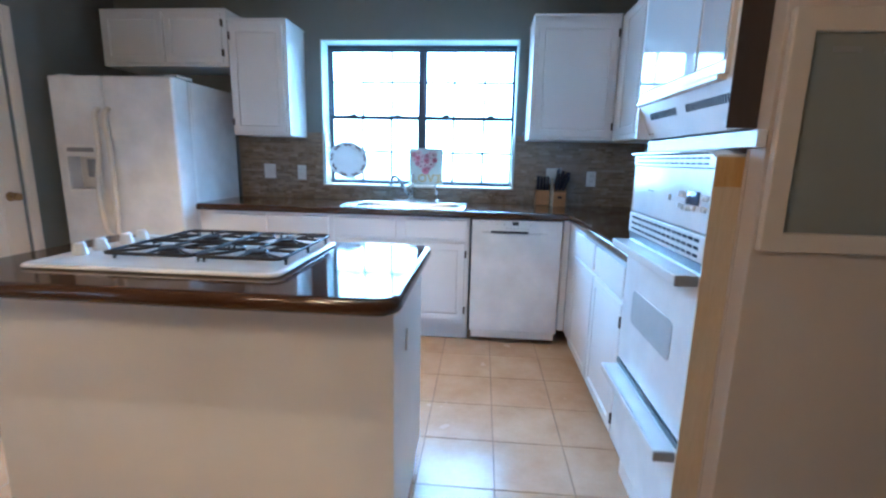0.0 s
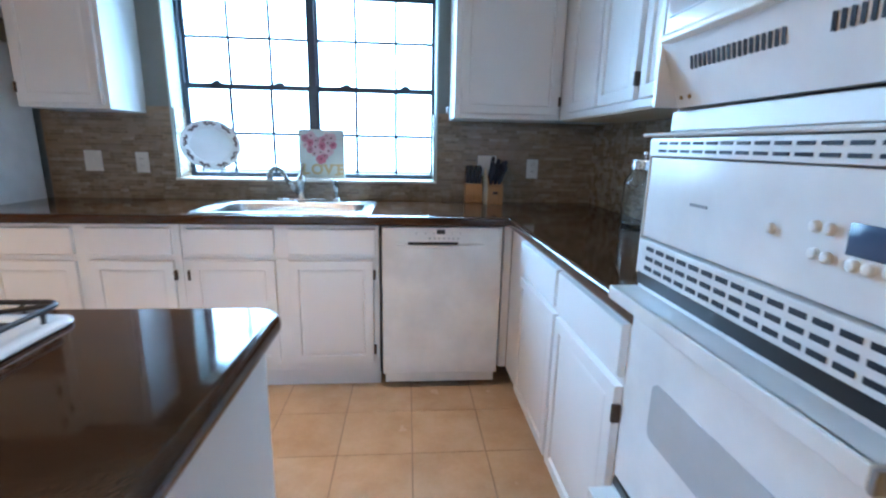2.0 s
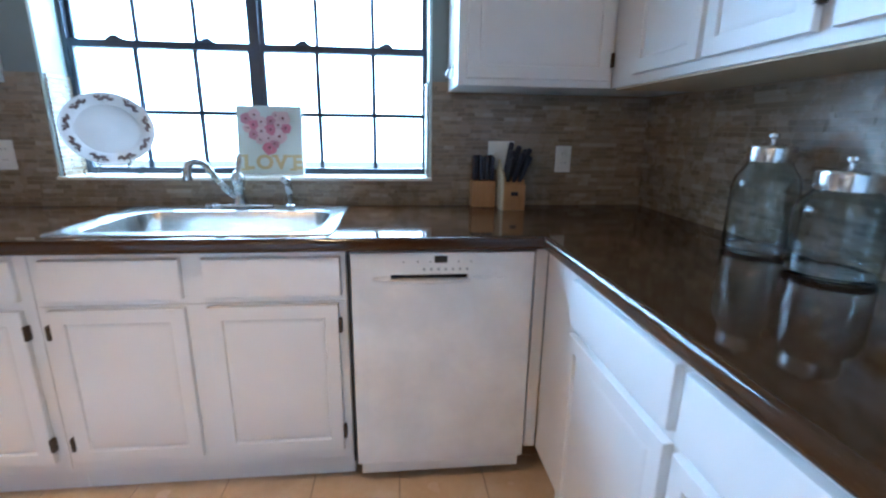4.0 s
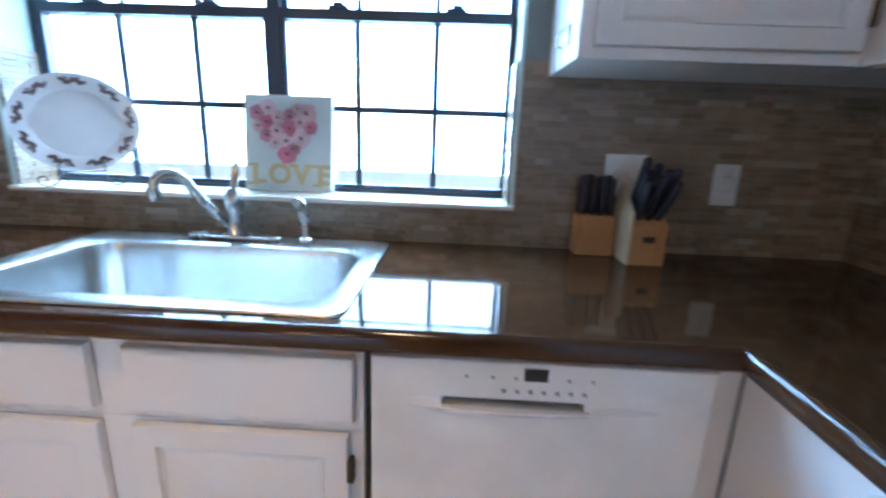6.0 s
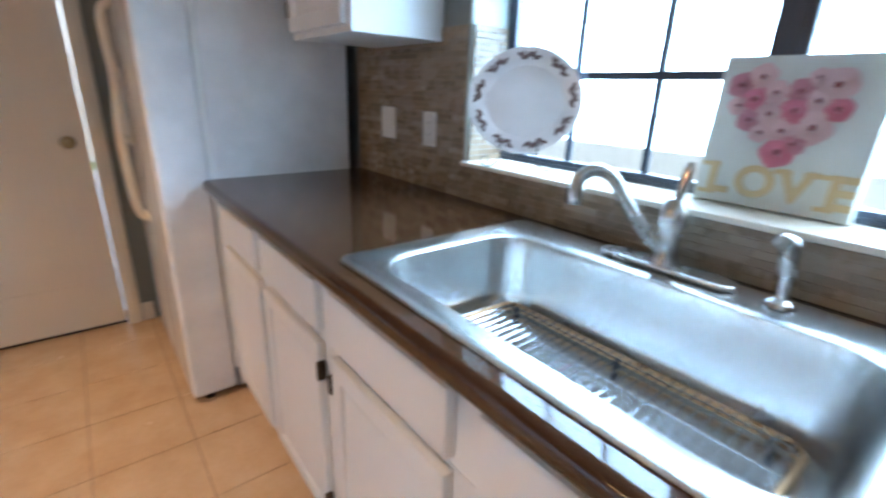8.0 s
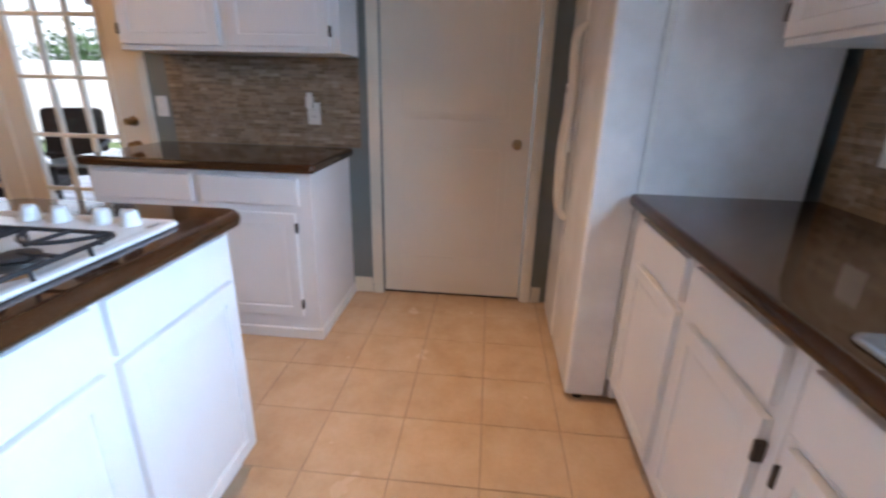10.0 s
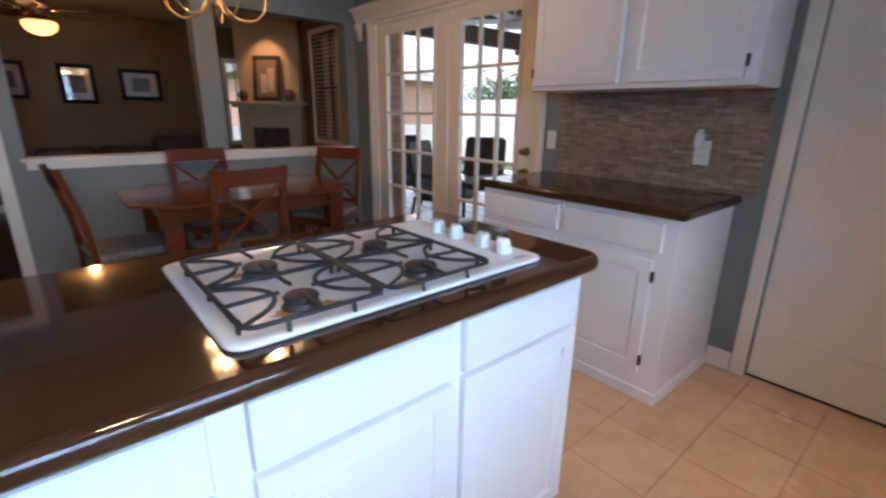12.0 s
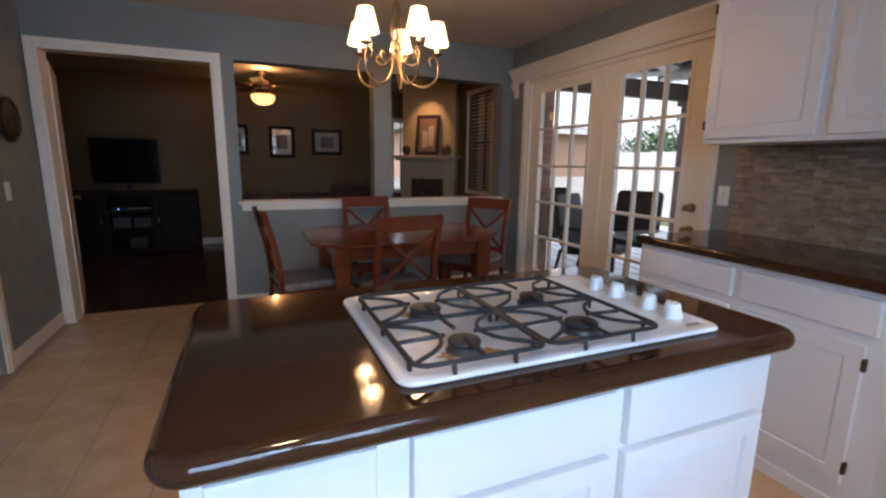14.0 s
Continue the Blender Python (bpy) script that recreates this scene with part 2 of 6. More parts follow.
ROSES = [plain("rose_" + n, c, 0.65) for n, c in (("pale", (0.76, 0.55, 0.56)), ("pink", (0.62, 0.30, 0.36)), ("deep", (0.68, 0.24, 0.32)))]
ROSEDARK = plain("rose_heart", (0.30, 0.10, 0.12), 0.6)
CHINA = plain("white_china", (0.80, 0.79, 0.80), 0.12, 0.0, 0.0)
MOTIF = plain("plate_motif_dark", (0.15, 0.10, 0.10), 0.3)
RUST = painted("burnt_stain", (0.34, 0.19, 0.08), 0.7, 0.3, 60, 0.3)

# ---- building helpers ----


def mesh_of(bm, name, smooth=True):
    me = bpy.data.meshes.new(name)
    bm.to_mesh(me)
    bm.free()
    if smooth:
        for p in me.polygons:
            p.use_smooth = True
        me.set_sharp_from_angle(angle=radians(32))
    return me


def soften(ob):
    """Flat faces keep their own shading beside rounded edges."""
    if any(p.area > 0.004 for p in ob.data.polygons):
        w = ob.modifiers.new("weighted", 'WEIGHTED_NORMAL')
        w.keep_sharp = True
    return ob


def thing(name, at, label, category, group="", kind=""):
    """A top-level Empty at its base; its parts are given in the same coordinates as at."""
    ob = new(name)
    ob.empty_display_size = 0.05
    ob.location = at
    ob["bx"], ob["by"], ob["bz"] = at
    return tagged(ob, label, category, group, kind)


def part(name, bm, material, parent, label=""):
    """Links a bmesh as one mesh under a thing or a part."""
    me = mesh_of(bm, name)
    me.materials.append(material)
    ob = new(name, me)
    ob.parent = parent
    if parent.type == 'EMPTY':
        at = Vector((parent["bx"], parent["by"], parent["bz"]))
    else:
        at = Vector((parent["bx"], parent["by"], parent["bz"])) if "bx" in parent else Vector()
    me.transform(Matrix.Translation(-at))
    soften(ob)
    ob["bx"], ob["by"], ob["bz"] = at
    if label:
        tagged(ob, label)
    return ob


def structure(name, bm, material, label, category):
    me = mesh_of(bm, name)
    me.materials.append(material)
    return tagged(soften(new(name, me)), label, category, "", "structure")


def solo(name, bm, material, label, category, group="", kind=""):
    me = mesh_of(bm, name)
    me.materials.append(material)
    return tagged(soften(new(name, me)), label, category, group, kind)


def add(dst, src, m=None):
    me = bpy.data.meshes.new("tmp")
    src.to_mesh(me)
    src.free()
    if m is not None:
        me.transform(m)
    dst.from_mesh(me)
    bpy.data.meshes.remove(me)
    return dst


def moved(bm, m):
    bm.transform(m)
    return bm


def box(x0, y0, z0, x1, y1, z1, bev=0.0, seg=2):
    bm = bmesh.new()
    bmesh.ops.create_cube(bm, size=1)
    x0, x1, y0, y1, z0, z1 = min(x0, x1), max(x0, x1), min(y0, y1), max(y0, y1), min(z0, z1), max(z0, z1)
    for v in bm.verts:
        v.co = Vector((x0 + (v.co.x + 0.5) * (x1 - x0), y0 + (v.co.y + 0.5) * (y1 - y0), z0 + (v.co.z + 0.5) * (z1 - z0)))
    if bev:
        bmesh.ops.bevel(bm, geom=list(bm.edges), offset=bev, segments=seg, profile=0.5, affect='EDGES')
    return bm


def boxes(*specs, bev=0.0):
    bm = bmesh.new()
    for s in specs:
        add(bm, box(*s, bev=bev))
    return bm


def loft(rings, cap0=False, cap1=False, closed=True):
    bm = bmesh.new()
    rows = [[bm.verts.new(p) for p in r] for r in rings]
    n = len(rows[0])
    for a, b in zip(rows, rows[1:]):
        for i in range(n if closed else n - 1):
            j = (i + 1) % n
            bm.faces.new((a[i], a[j], b[j], b[i]))
    if cap0:
        bm.faces.new(list(reversed(rows[0])))
    if cap1:
        bm.faces.new(rows[-1])
    bmesh.ops.recalc_face_normals(bm, faces=list(bm.faces))
    return bm


def circle(r, z, n=24, cx=0.0, cy=0.0):
    return [Vector((cx + r * math.cos(2 * math.pi * i / n), cy + r * math.sin(2 * math.pi * i / n), z)) for i in range(n)]


def lathe(profile, n=24, cx=0.0, cy=0.0):
    return loft([circle(max(r, 0.0004), z, n, cx, cy) for r, z in profile], True, True)


def rrect(x0, y0, x1, y1, r, z, k=6):
    pts = []
    for cx, cy, a0 in ((x1 - r, y1 - r, 0), (x0 + r, y1 - r, 90), (x0 + r, y0 + r, 180), (x1 - r, y0 + r, 270)):
        for i in range(k + 1):
            a = radians(a0 + 90 * i / k)
            pts.append(Vector((cx + r * math.cos(a), cy + r * math.sin(a), z)))
    return pts


def rslab(x0, y0, x1, y1, r, z0, z1, bev, seg=4):
    """A slab with rounded corners and a round nosing."""
    rings = []
    for i in range(seg + 1):
        a = radians(90 * i / seg)
        d = bev * (1 - math.sin(a))
        rings.append(rrect(x0 + d, y0 + d, x1 - d, y1 - d, max(r - d, 0.001), z0 + bev * (1 - math.cos(a))))
    for i in range(seg + 1):
        a = radians(90 * i / seg)
        d = bev * (1 - math.cos(a))
        rings.append(rrect(x0 + d, y0 + d, x1 - d, y1 - d, max(r - d, 0.001), z1 - bev * (1 - math.sin(a))))
    return loft(rings, True, True)


def tube(points, r, n=8, closed=False, flat=1.0):
    """A round bar along a line of points; r may be a list."""
    pts = [Vector(p) for p in points]
    radii = r if isinstance(r, (list, tuple)) else [r] * len(pts)
    rings, side = [], None
    for i, p in enumerate(pts):
        a = pts[i - 1] if (i or closed) else p
        b = pts[(i + 1) % len(pts)] if (i + 1 < len(pts) or closed) else p
        d = (b - a).normalized()
        if side is None:
            side = d.cross(Vector((0, 0, 1)))
            if side.length < 0.05:
                side = d.cross(Vector((1, 0, 0)))
        side = (side - d * side.dot(d)).normalized()
        up = d.cross(side)
        rings.append([p + (side * math.cos(2 * math.pi * (k + 0.5) / n) + up * math.sin(2 * math.pi * (k + 0.5) / n) * flat) * radii[i] for k in range(n)])
    if closed:
        rings.append(rings[0])
        return loft(rings)
    return loft(rings, True, True)


def curve(points, n=8):
    """A smooth line through the points."""
    p = [Vector(q) for q in points]
    p = [2 * p[0] - p[1]] + p + [2 * p[-1] - p[-2]]
    out = []
    for i in range(1, len(p) - 2):
        for k in range(n):
            t = k / n
            a, b, c, d = p[i - 1], p[i], p[i + 1], p[i + 2]
            out.append(0.5 * ((2 * b) + (c - a) * t + (2 * a - 5 * b + 4 * c - d) * t * t + (3 * b - a - 3 * c + d) * t ** 3))
    out.append(p[-2])
    return out


def prism(outline, t0, t1, plane="xz"):
    """An outline of 2D points, drawn out between t0 and t1 along the third axis."""
    def at(u, v, t):
        return Vector((u, t, v)) if plane == "xz" else (Vector((t, u, v)) if plane == "yz" else Vector((u, v, t)))
    return loft([[at(u, v, t0) for u, v in outline], [at(u, v, t1) for u, v in outline]], True, True)


def pierced(us, vs, holes, t0, t1, plane="xz", bev=0.0, outer_only=None):
    """A thick sheet over the grid us x vs, with the cells in holes left open."""
    bm = bmesh.new()

    def at(u, v, t):
        return (u, t, v) if plane == "xz" else ((t, u, v) if plane == "yz" else (u, v, t))
    grid = {}
    for t in (t0, t1):
        for i, u in enumerate(us):
            for j, v in enumerate(vs):
                grid[i, j, t] = bm.verts.new(at(u, v, t))
    solid = {(i, j) for i in range(len(us) - 1) for j in range(len(vs) - 1)} - set(holes)
    for i, j in solid:
        for t in (t0, t1):
            bm.faces.new([grid[q] for q in ((i, j, t), (i + 1, j, t), (i + 1, j + 1, t), (i, j + 1, t))])
        for di, dj, a, b in ((-1, 0, (i, j), (i, j + 1)), (1, 0, (i + 1, j), (i + 1, j + 1)), (0, -1, (i, j), (i + 1, j)), (0, 1, (i, j + 1), (i + 1, j + 1))):
            if (i + di, j + dj) not in solid:
                bm.faces.new([grid[q] for q in ((*a, t0), (*b, t0), (*b, t1), (*a, t1))])
    bmesh.ops.delete(bm, geom=[v for v in bm.verts if not v.link_faces], context='VERTS')
    bmesh.ops.recalc_face_normals(bm, faces=list(bm.faces))
    if bev:
        sharp = [e for e in bm.edges if len(e.link_faces) == 2 and e.calc_face_angle(0) > 1.0 and (outer_only is None or outer_only(e))]
        bmesh.ops.bevel(bm, geom=sharp, offset=bev, segments=3, profile=0.5, affect='EDGES', clamp_overlap=True)
    return bm


def panel(w, h, t, rail, groove=0.009, raise_=0.008, bev=0.004, wide=0.022):
    """A raised-panel front: x 0..w, z 0..h, its back at y 0 and its front at y -t."""
    bm = box(0, -t, 0, w, 0, h)
    front = min(bm.faces, key=lambda f: f.calc_center_median().y)
    edges = list(front.edges)
    bmesh.ops.bevel(bm, geom=edges, offset=bev, segments=2, profile=0.5, affect='EDGES')
    if rail:
        front = max((f for f in bm.faces if f.normal.y < -0.99), key=lambda f: f.calc_area())
        bmesh.ops.inset_region(bm, faces=[front], thickness=rail, depth=0)
        bmesh.ops.inset_region(bm, faces=[front], thickness=0.006, depth=-groove)
        bmesh.ops.inset_region(bm, faces=[front], thickness=wide, depth=raise_)
    return bm


def text_mesh(body, size, extrude, bold=0.0):
    cu = bpy.data.curves.new("lettering", 'FONT')
    cu.offset, cu.space_character = bold, 1.0 + bold * 30
    cu.body, cu.size, cu.extrude, cu.align_x, cu.align_y = body, size, extrude, 'CENTER', 'CENTER'
    ob = bpy.data.objects.new("lettering", cu)
    scene.collection.objects.link(ob)
    bpy.context.view_layer.update()
    me = bpy.data.meshes.new_from_object(ob.evaluated_get(bpy.context.evaluated_depsgraph_get()))
    bm = bmesh.new()
    bm.from_mesh(me)
    bpy.data.objects.remove(ob)
    bpy.data.curves.remove(cu)
    bpy.data.meshes.remove(me)
    return bm


NORTH, EAST, WEST, SOUTH = 0.0, 1.27, -2.855, -5.55
CEILING = 2.43

# ---- structure ----
structure("floor", box(WEST - 0.2, SOUTH - 0.15, -0.12, EAST + 0.2, 0.2, -0.004), GROUT, "brown grout bed under beige ceramic floor tiles", "floor")
ceiling = structure("ceiling", box(WEST - 0.2, SOUTH - 0.15, CEILING, EAST + 0.2, 0.25, CEILING + 0.1), CEIL, "off-white textured plaster ceiling of kitchen and dining area", "ceiling")
WX0, WX1, WZ0, WZ1 = -1.213, 0.303, 1.022, 2.124
wall_north = structure("wall_north", pierced([WEST - 0.15, WX0, WX1, EAST + 0.15], [0, WZ0, WZ1, CEILING], [(1, 1)], 0.0, 0.235), WALL,
                       "blue-grey painted wall with a window opening over the sink", "wall")
wall_west = structure("wall_west", pierced([SOUTH - 0.15, -5.23, -3.225, -1.790, -0.925, 0.0], [0, 2.035, 2.075, CEILING], [(1, 0), (1, 1), (3, 0)], WEST - 0.14, WEST, "yz"), WALL,
                      "blue-grey painted wall with a door and french patio doors", "wall")
wall_east = structure("wall_east", box(EAST, -2.50, 0, EAST + 0.12, 0, CEILING), WALL, "blue-grey painted wall behind oven tower and counter", "wall")
structure("wall_stub", box(0.660, -2.56, 0, EAST + 0.12, -2.501, CEILING, 0.004), WALLEND, "taupe painted end of a short partition wall beside the oven", "wall")
structure("wall_dining_east", pierced([SOUTH - 0.15, -4.62, -3.80, -2.561], [0, 2.04, CEILING], [(1, 0)], 1.130, 1.250, "yz"), WALL, "blue-grey painted dining wall with a clock and light switch", "wall")
structure("wall_south", pierced([WEST, -2.745, -1.556, -1.385, -0.218, -0.062, 1.062, 1.129], [0, 0.905, 2.087, CEILING], [(5, 0), (5, 1), (1, 1), (3, 1)], SOUTH - 0.15, SOUTH), WALL,
          "blue-grey half wall with two pass-through openings and a doorway", "wall")


def baseboard(label, *spec):
    structure("baseboard", boxes(*spec, bev=0.004), TRIM, label, "baseboard")


baseboard("white painted baseboard along the west wall", (WEST, -1.975, 0, WEST + 0.014, -1.860, 0.10), (WEST, -0.855, 0, WEST + 0.014, -0.80, 0.10))
baseboard("white painted baseboard along the dining wall", (1.116, SOUTH, 0, 1.130, -4.70, 0.10), (1.116, -3.72, 0, 1.130, -2.565, 0.10))
baseboard("white painted baseboard under the pass-through", (WEST, SOUTH, 0, -0.125, SOUTH + 0.014, 0.10))
baseboard("white painted baseboard in the corner by the patio doors", (WEST, SOUTH + 0.014, 0, WEST + 0.014, -5.31, 0.10))


# pass-through ledge and doorway casing
ledge = thing("pass_through_ledge", (-1.48, SOUTH, 0.905), "white painted wooden ledge on the pass-through half wall", "ledge", "", "structure")
part("shelf", box(-2.775, SOUTH - 0.17, 0.906, -0.188, SOUTH + 0.045, 0.93, 0.006), TRIM, ledge)
part("moulding", boxes((-2.745, SOUTH, 0.868, -0.212, SOUTH + 0.022, 0.906), (-2.745, SOUTH, 0.85, -0.212, SOUTH + 0.012, 0.868), bev=0.003), TRIM, ledge)


def casing_y(name, x0, x1, ztop, y, out, w=0.075, label="white painted moulded door casing"):
    """Casing round an opening in a wall along x."""
    ob = thing(name, ((x0 + x1) / 2, y, 0), label, "door casing", "", "structure")
    for a, b in ((x0 - w, x0), (x1, x1 + w)):
        part("jamb_casing", boxes((a, y, 0, b, y + out, ztop + w), (a + 0.018, y, 0, b - 0.018, y + out * 1.5, ztop + w - 0.018), bev=0.003), TRIM, ob)
    part("head_casing", boxes((x0 - 0.0, y, ztop, x1 + 0.0, y + out, ztop + w), (x0 - 0.0, y, ztop + 0.018, x1, y + out * 1.5, ztop + w - 0.018), bev=0.003), TRIM, ob)
    return ob


dc = casing_y("doorway_casing", -0.047, 1.047, 2.045, SOUTH, 0.016)
part("jamb", boxes((-0.062, SOUTH - 0.15, 0, -0.047, SOUTH, 2.045), (1.047, SOUTH - 0.15, 0, 1.062, SOUTH, 2.045), (-0.062, SOUTH - 0.15, 2.045, 1.062, SOUTH, 2.06), bev=0.002), TRIM, dc)


def casing_x(name, y0, y1, ztop, x, out, w=0.065, label="cream painted moulded door casing"):
    ob = thing(name, (x, (y0 + y1) / 2, 0), label, "door casing", "", "structure")
    for a, b in ((y0 - w, y0), (y1, y1 + w)):
        part("jamb_casing", boxes((x, a, 0, x + out, b, ztop + w), (x, a + 0.016, 0, x + out * 1.5, b - 0.016, ztop + w - 0.016), bev=0.003), TRIM, ob)
    part("head_casing", boxes((x, y0, ztop, x + out, y1, ztop + w), (x, y0, ztop + 0.016, x + out * 1.5, y1, ztop + w - 0.016), bev=0.003), TRIM, ob)
    return ob


casing_x("pantry_door_casing", -1.790, -0.925, 2.035, WEST, 0.016)
casing_x("side_door_casing", -4.62, -3.80, 2.04, 1.130, -0.016, 0.075, "white painted moulded door casing")


def knob(parent, x, y, z, nx, mat, ny=0.0, r=0.026):
    """A round door knob that stands out along (nx, ny)."""
    bm = lathe([(0.0, 0.0), (0.03, 0.0), (0.03, 0.005), (0.012, 0.008), (0.010, 0.03), (0.02, 0.036), (r, 0.048), (r * 0.9, 0.06), (0.0, 0.064)], 20)
    turn = Vector((nx, ny, 0)).to_track_quat('Z', 'Y').to_matrix().to_4x4()
    part("door_knob", moved(bm, Matrix.Translation((x, y, z)) @ turn), mat, parent, "round aged brass door knob")


def panel_leaf(w, h, t):
    """A moulded two-panel door leaf, x 0..w, z 0..h, front at y -t."""
    us = [0, 0.12, w - 0.12, w]
    vs = [0, 0.24, 0.95, 1.07, h - 0.13, h]
    bm = pierced(us, vs, [(1, 1), (1, 3)], -t, 0.0)
    for z0, z1 in ((0.24, 0.95), (1.07, h - 0.13)):
        add(bm, moved(panel(w - 0.24, z1 - z0, t - 0.006, 0.0, bev=0.002), Matrix.Translation((0.12, -0.001, z0))))
        add(bm, moved(panel(w - 0.32, z1 - z0 - 0.08, 0.004, 0.0, bev=0.004), Matrix.Translation((0.16, -t + 0.006, z0 + 0.04))))
    return bm


d1 = thing("door_1", (WEST - 0.02, -1.358, 0.015), "cream painted moulded two-panel door, closed", "door", "", "structure")
part("leaf", moved(panel_leaf(0.846, 2.012, 0.038), Matrix.Translation((WEST - 0.05, -1.781, 0.016)) @ pose(0, 0, 0, 0, 0, 90)), CREAM, d1)
knob(d1, WEST - 0.012, -1.008, 0.962, 1, BRASS)
# a black strip stands in for the shade below the leaf
part("threshold_gap", box(WEST - 0.06, -1.785, 0.0, WEST - 0.02, -0.93, 0.014), BLACK, d1, "black strip for the shade under the door")
D2M = Matrix.Translation((1.08, SOUTH - 0.17, 0.012)) @ pose(0, 0, 0, 0, 0, -76)
d2 = thing("door_2", (1.04, SOUTH - 0.17, 0.012), "white painted door standing open into the living room", "door", "", "structure")
part("leaf", moved(panel_leaf(0.80, 1.975, 0.036), D2M), TRIM, d2)
knob(d2, *(D2M @ Vector((0.73, -0.034, 0.91))), -math.cos(radians(14)), BRASS, -math.sin(radians(14)))
d3 = thing("door_3", (1.165, -4.21, 0.012), "white painted moulded door in the dining wall, closed", "door", "", "structure")
part("leaf", moved(panel_leaf(0.81, 2.02, 0.038), Matrix.Translation((1.195, -3.805, 0.012)) @ pose(0, 0, 0, 0, 0, -90)), TRIM, d3)
knob(d3, 1.157, -3.87, 0.94, -1, BRASS)

# ---- window over the sink ----
w1 = thing("window_1", (-0.458, 0.16, WZ0), "dark bronze double sash window with divided lights", "window", "", "structure")
FX0, FX1, FZ0, FZ1 = WX0 + 0.012, WX1 - 0.012, WZ0 + 0.014, WZ1 - 0.012
part("reveal", boxes((WX0, -0.004, WZ0 + 0.014, FX0, 0.225, WZ1), (FX1, -0.004, WZ0 + 0.014, WX1, 0.225, WZ1), (FX0, -0.004, FZ1, FX1, 0.225, WZ1), bev=0.003), REVEAL, w1, "pale green painted window reveal")
part("window_sill", box(WX0, -0.022, WZ0, WX1, 0.225, FZ0, 0.004), TRIM, w1, "white painted sill")
part("window_frame", pierced([FX0, FX0 + 0.018, -0.458, -0.422, FX1 - 0.004, FX1], [FZ0, FZ0 + 0.012, FZ1 - 0.028, FZ1], [(1, 1), (3, 1)], 0.14, 0.195, bev=0.003), BRONZE, w1)
for a, b, bars in ((FX0 + 0.018, -0.458, (-0.928, -0.690)), (-0.422, FX1 - 0.004, (-0.187, 0.054))):
    mid = 1.566
    for z0, z1, y, nm in ((FZ0 + 0.012, mid + 0.016, 0.143, "lower_sash"), (mid - 0.016, FZ1 - 0.028, 0.169, "upper_sash")):
        s = 0.016
        lo = z0 + (0.014 if nm == "lower_sash" else 0.03)
        hi = z1 - (0.03 if nm == "lower_sash" else 0.014)
        sash = part(nm, pierced([a, a + s, b - s, b], [z0, lo, hi, z1], [(1, 1)], y, y + 0.022, bev=0.002), BRONZE, w1)
        zm, hw = (1.296, 0.0095) if nm == "lower_sash" else (1.842, 0.0085)
        xs = (a + s, *bars, b - s)
        for xb in bars:
            part("muntin", box(xb - hw, y + 0.004, lo, xb + hw, y + 0.017, hi, 0.002), BRONZE, sash)
        part("muntin", box(a + s, y + 0.003, zm - hw, b - s, y + 0.018, zm + hw, 0.002), BRONZE, sash)
        for i in range(3):
            for q0, q1 in ((lo, zm), (zm, hi)):
                p = part("pane", box(xs[i] + 0.003, y + 0.009, q0 + 0.003, xs[i + 1] - 0.003, y + 0.012, q1 - 0.003), GLASS, sash)
                p.visible_shadow = False
    for fx in (0.25, 0.75):
        xx = a + (b - a) * fx
        part("sash_lock", boxes((xx - 0.03, 0.134, mid + 0.016, xx + 0.03, 0.16, mid + 0.024), (xx - 0.012, 0.13, mid + 0.024, xx + 0.02, 0.148, mid + 0.032), bev=0.002), BRONZE, w1)

# ---- cabinets ----


def hinge(parent, m, x, z):
    part("hinge", moved(boxes((x - 0.006, -0.0255, z - 0.024, x + 0.006, -0.004, z + 0.024), bev=0.003), m), HINGE, parent, "dark metal hinge")


def cabinet(name, m, w, depth, z0, z1, fronts, label, group, toe=0.0, rail=0.052, thick=0.02, sides=(0, 0)):
    """m takes x along the front, y into the cabinet. fronts: kind, x0, z0, x1, z1, hinge side."""
    base = m @ Vector((w / 2, depth / 2, z0))
    ob = thing(name, base, label, "cabinet", group)
    bm = box(0, 0, z0 + toe, w, depth, z1, 0.002, 1)
    part("body", moved(bm, m), CAB, ob)
    if toe:
        part("toe_kick", moved(box(0.0, 0.055, z0, w, depth, z0 + toe), m), CAB, ob)
    for kind, a, c, b, d, side in fronts:
        bm = panel(b - a, d - c, thick, rail if kind == "door" else 0.0, bev=0.005 if kind == "door" else 0.007)
        f = part("door" if kind == "door" else "drawer_front", moved(bm, m @ Matrix.Translation((a, -0.001, c))), CAB, ob)
        if kind == "door" and side:
            for z in (c + 0.07, d - 0.07):
                hinge(f, m, a - 0.005 if side == "l" else b + 0.005, z)
    return ob


def face(x, y, degrees):
    return Matrix.Translation((x, y, 0)) @ pose(0, 0, 0, 0, 0, degrees)


TOP0, TOP1 = 0.868, 0.915
MN = face(-1.893, -0.605, 0)
cabinet("base_cabinet", MN, 0.953, 0.60, 0, TOP0, [("drawer", 0.103, 0.722, 0.483, 0.85, ""), ("drawer", 0.543, 0.722, 0.918, 0.85, ""),
        ("door", 0.103, 0.157, 0.483, 0.692, ""), ("door", 0.543, 0.157, 0.918, 0.692, "r")], "white painted base cabinet with two drawers and two doors", "kitchen base cabinets", 0.11)
cabinet("sink_base_cabinet", face(-0.938, -0.605, 0), 0.926, 0.60, 0, 0.70, [("drawer", 0.036, 0.722, 0.43, 0.85, ""), ("drawer", 0.495, 0.722, 0.91, 0.85, ""),
        ("door", 0.036, 0.157, 0.43, 0.692, "l"), ("door", 0.495, 0.157, 0.898, 0.692, "r")], "white painted sink base cabinet with false drawer fronts", "kitchen base cabinets", 0.11)
sb = bpy.data.objects["sink_base_cabinet"]
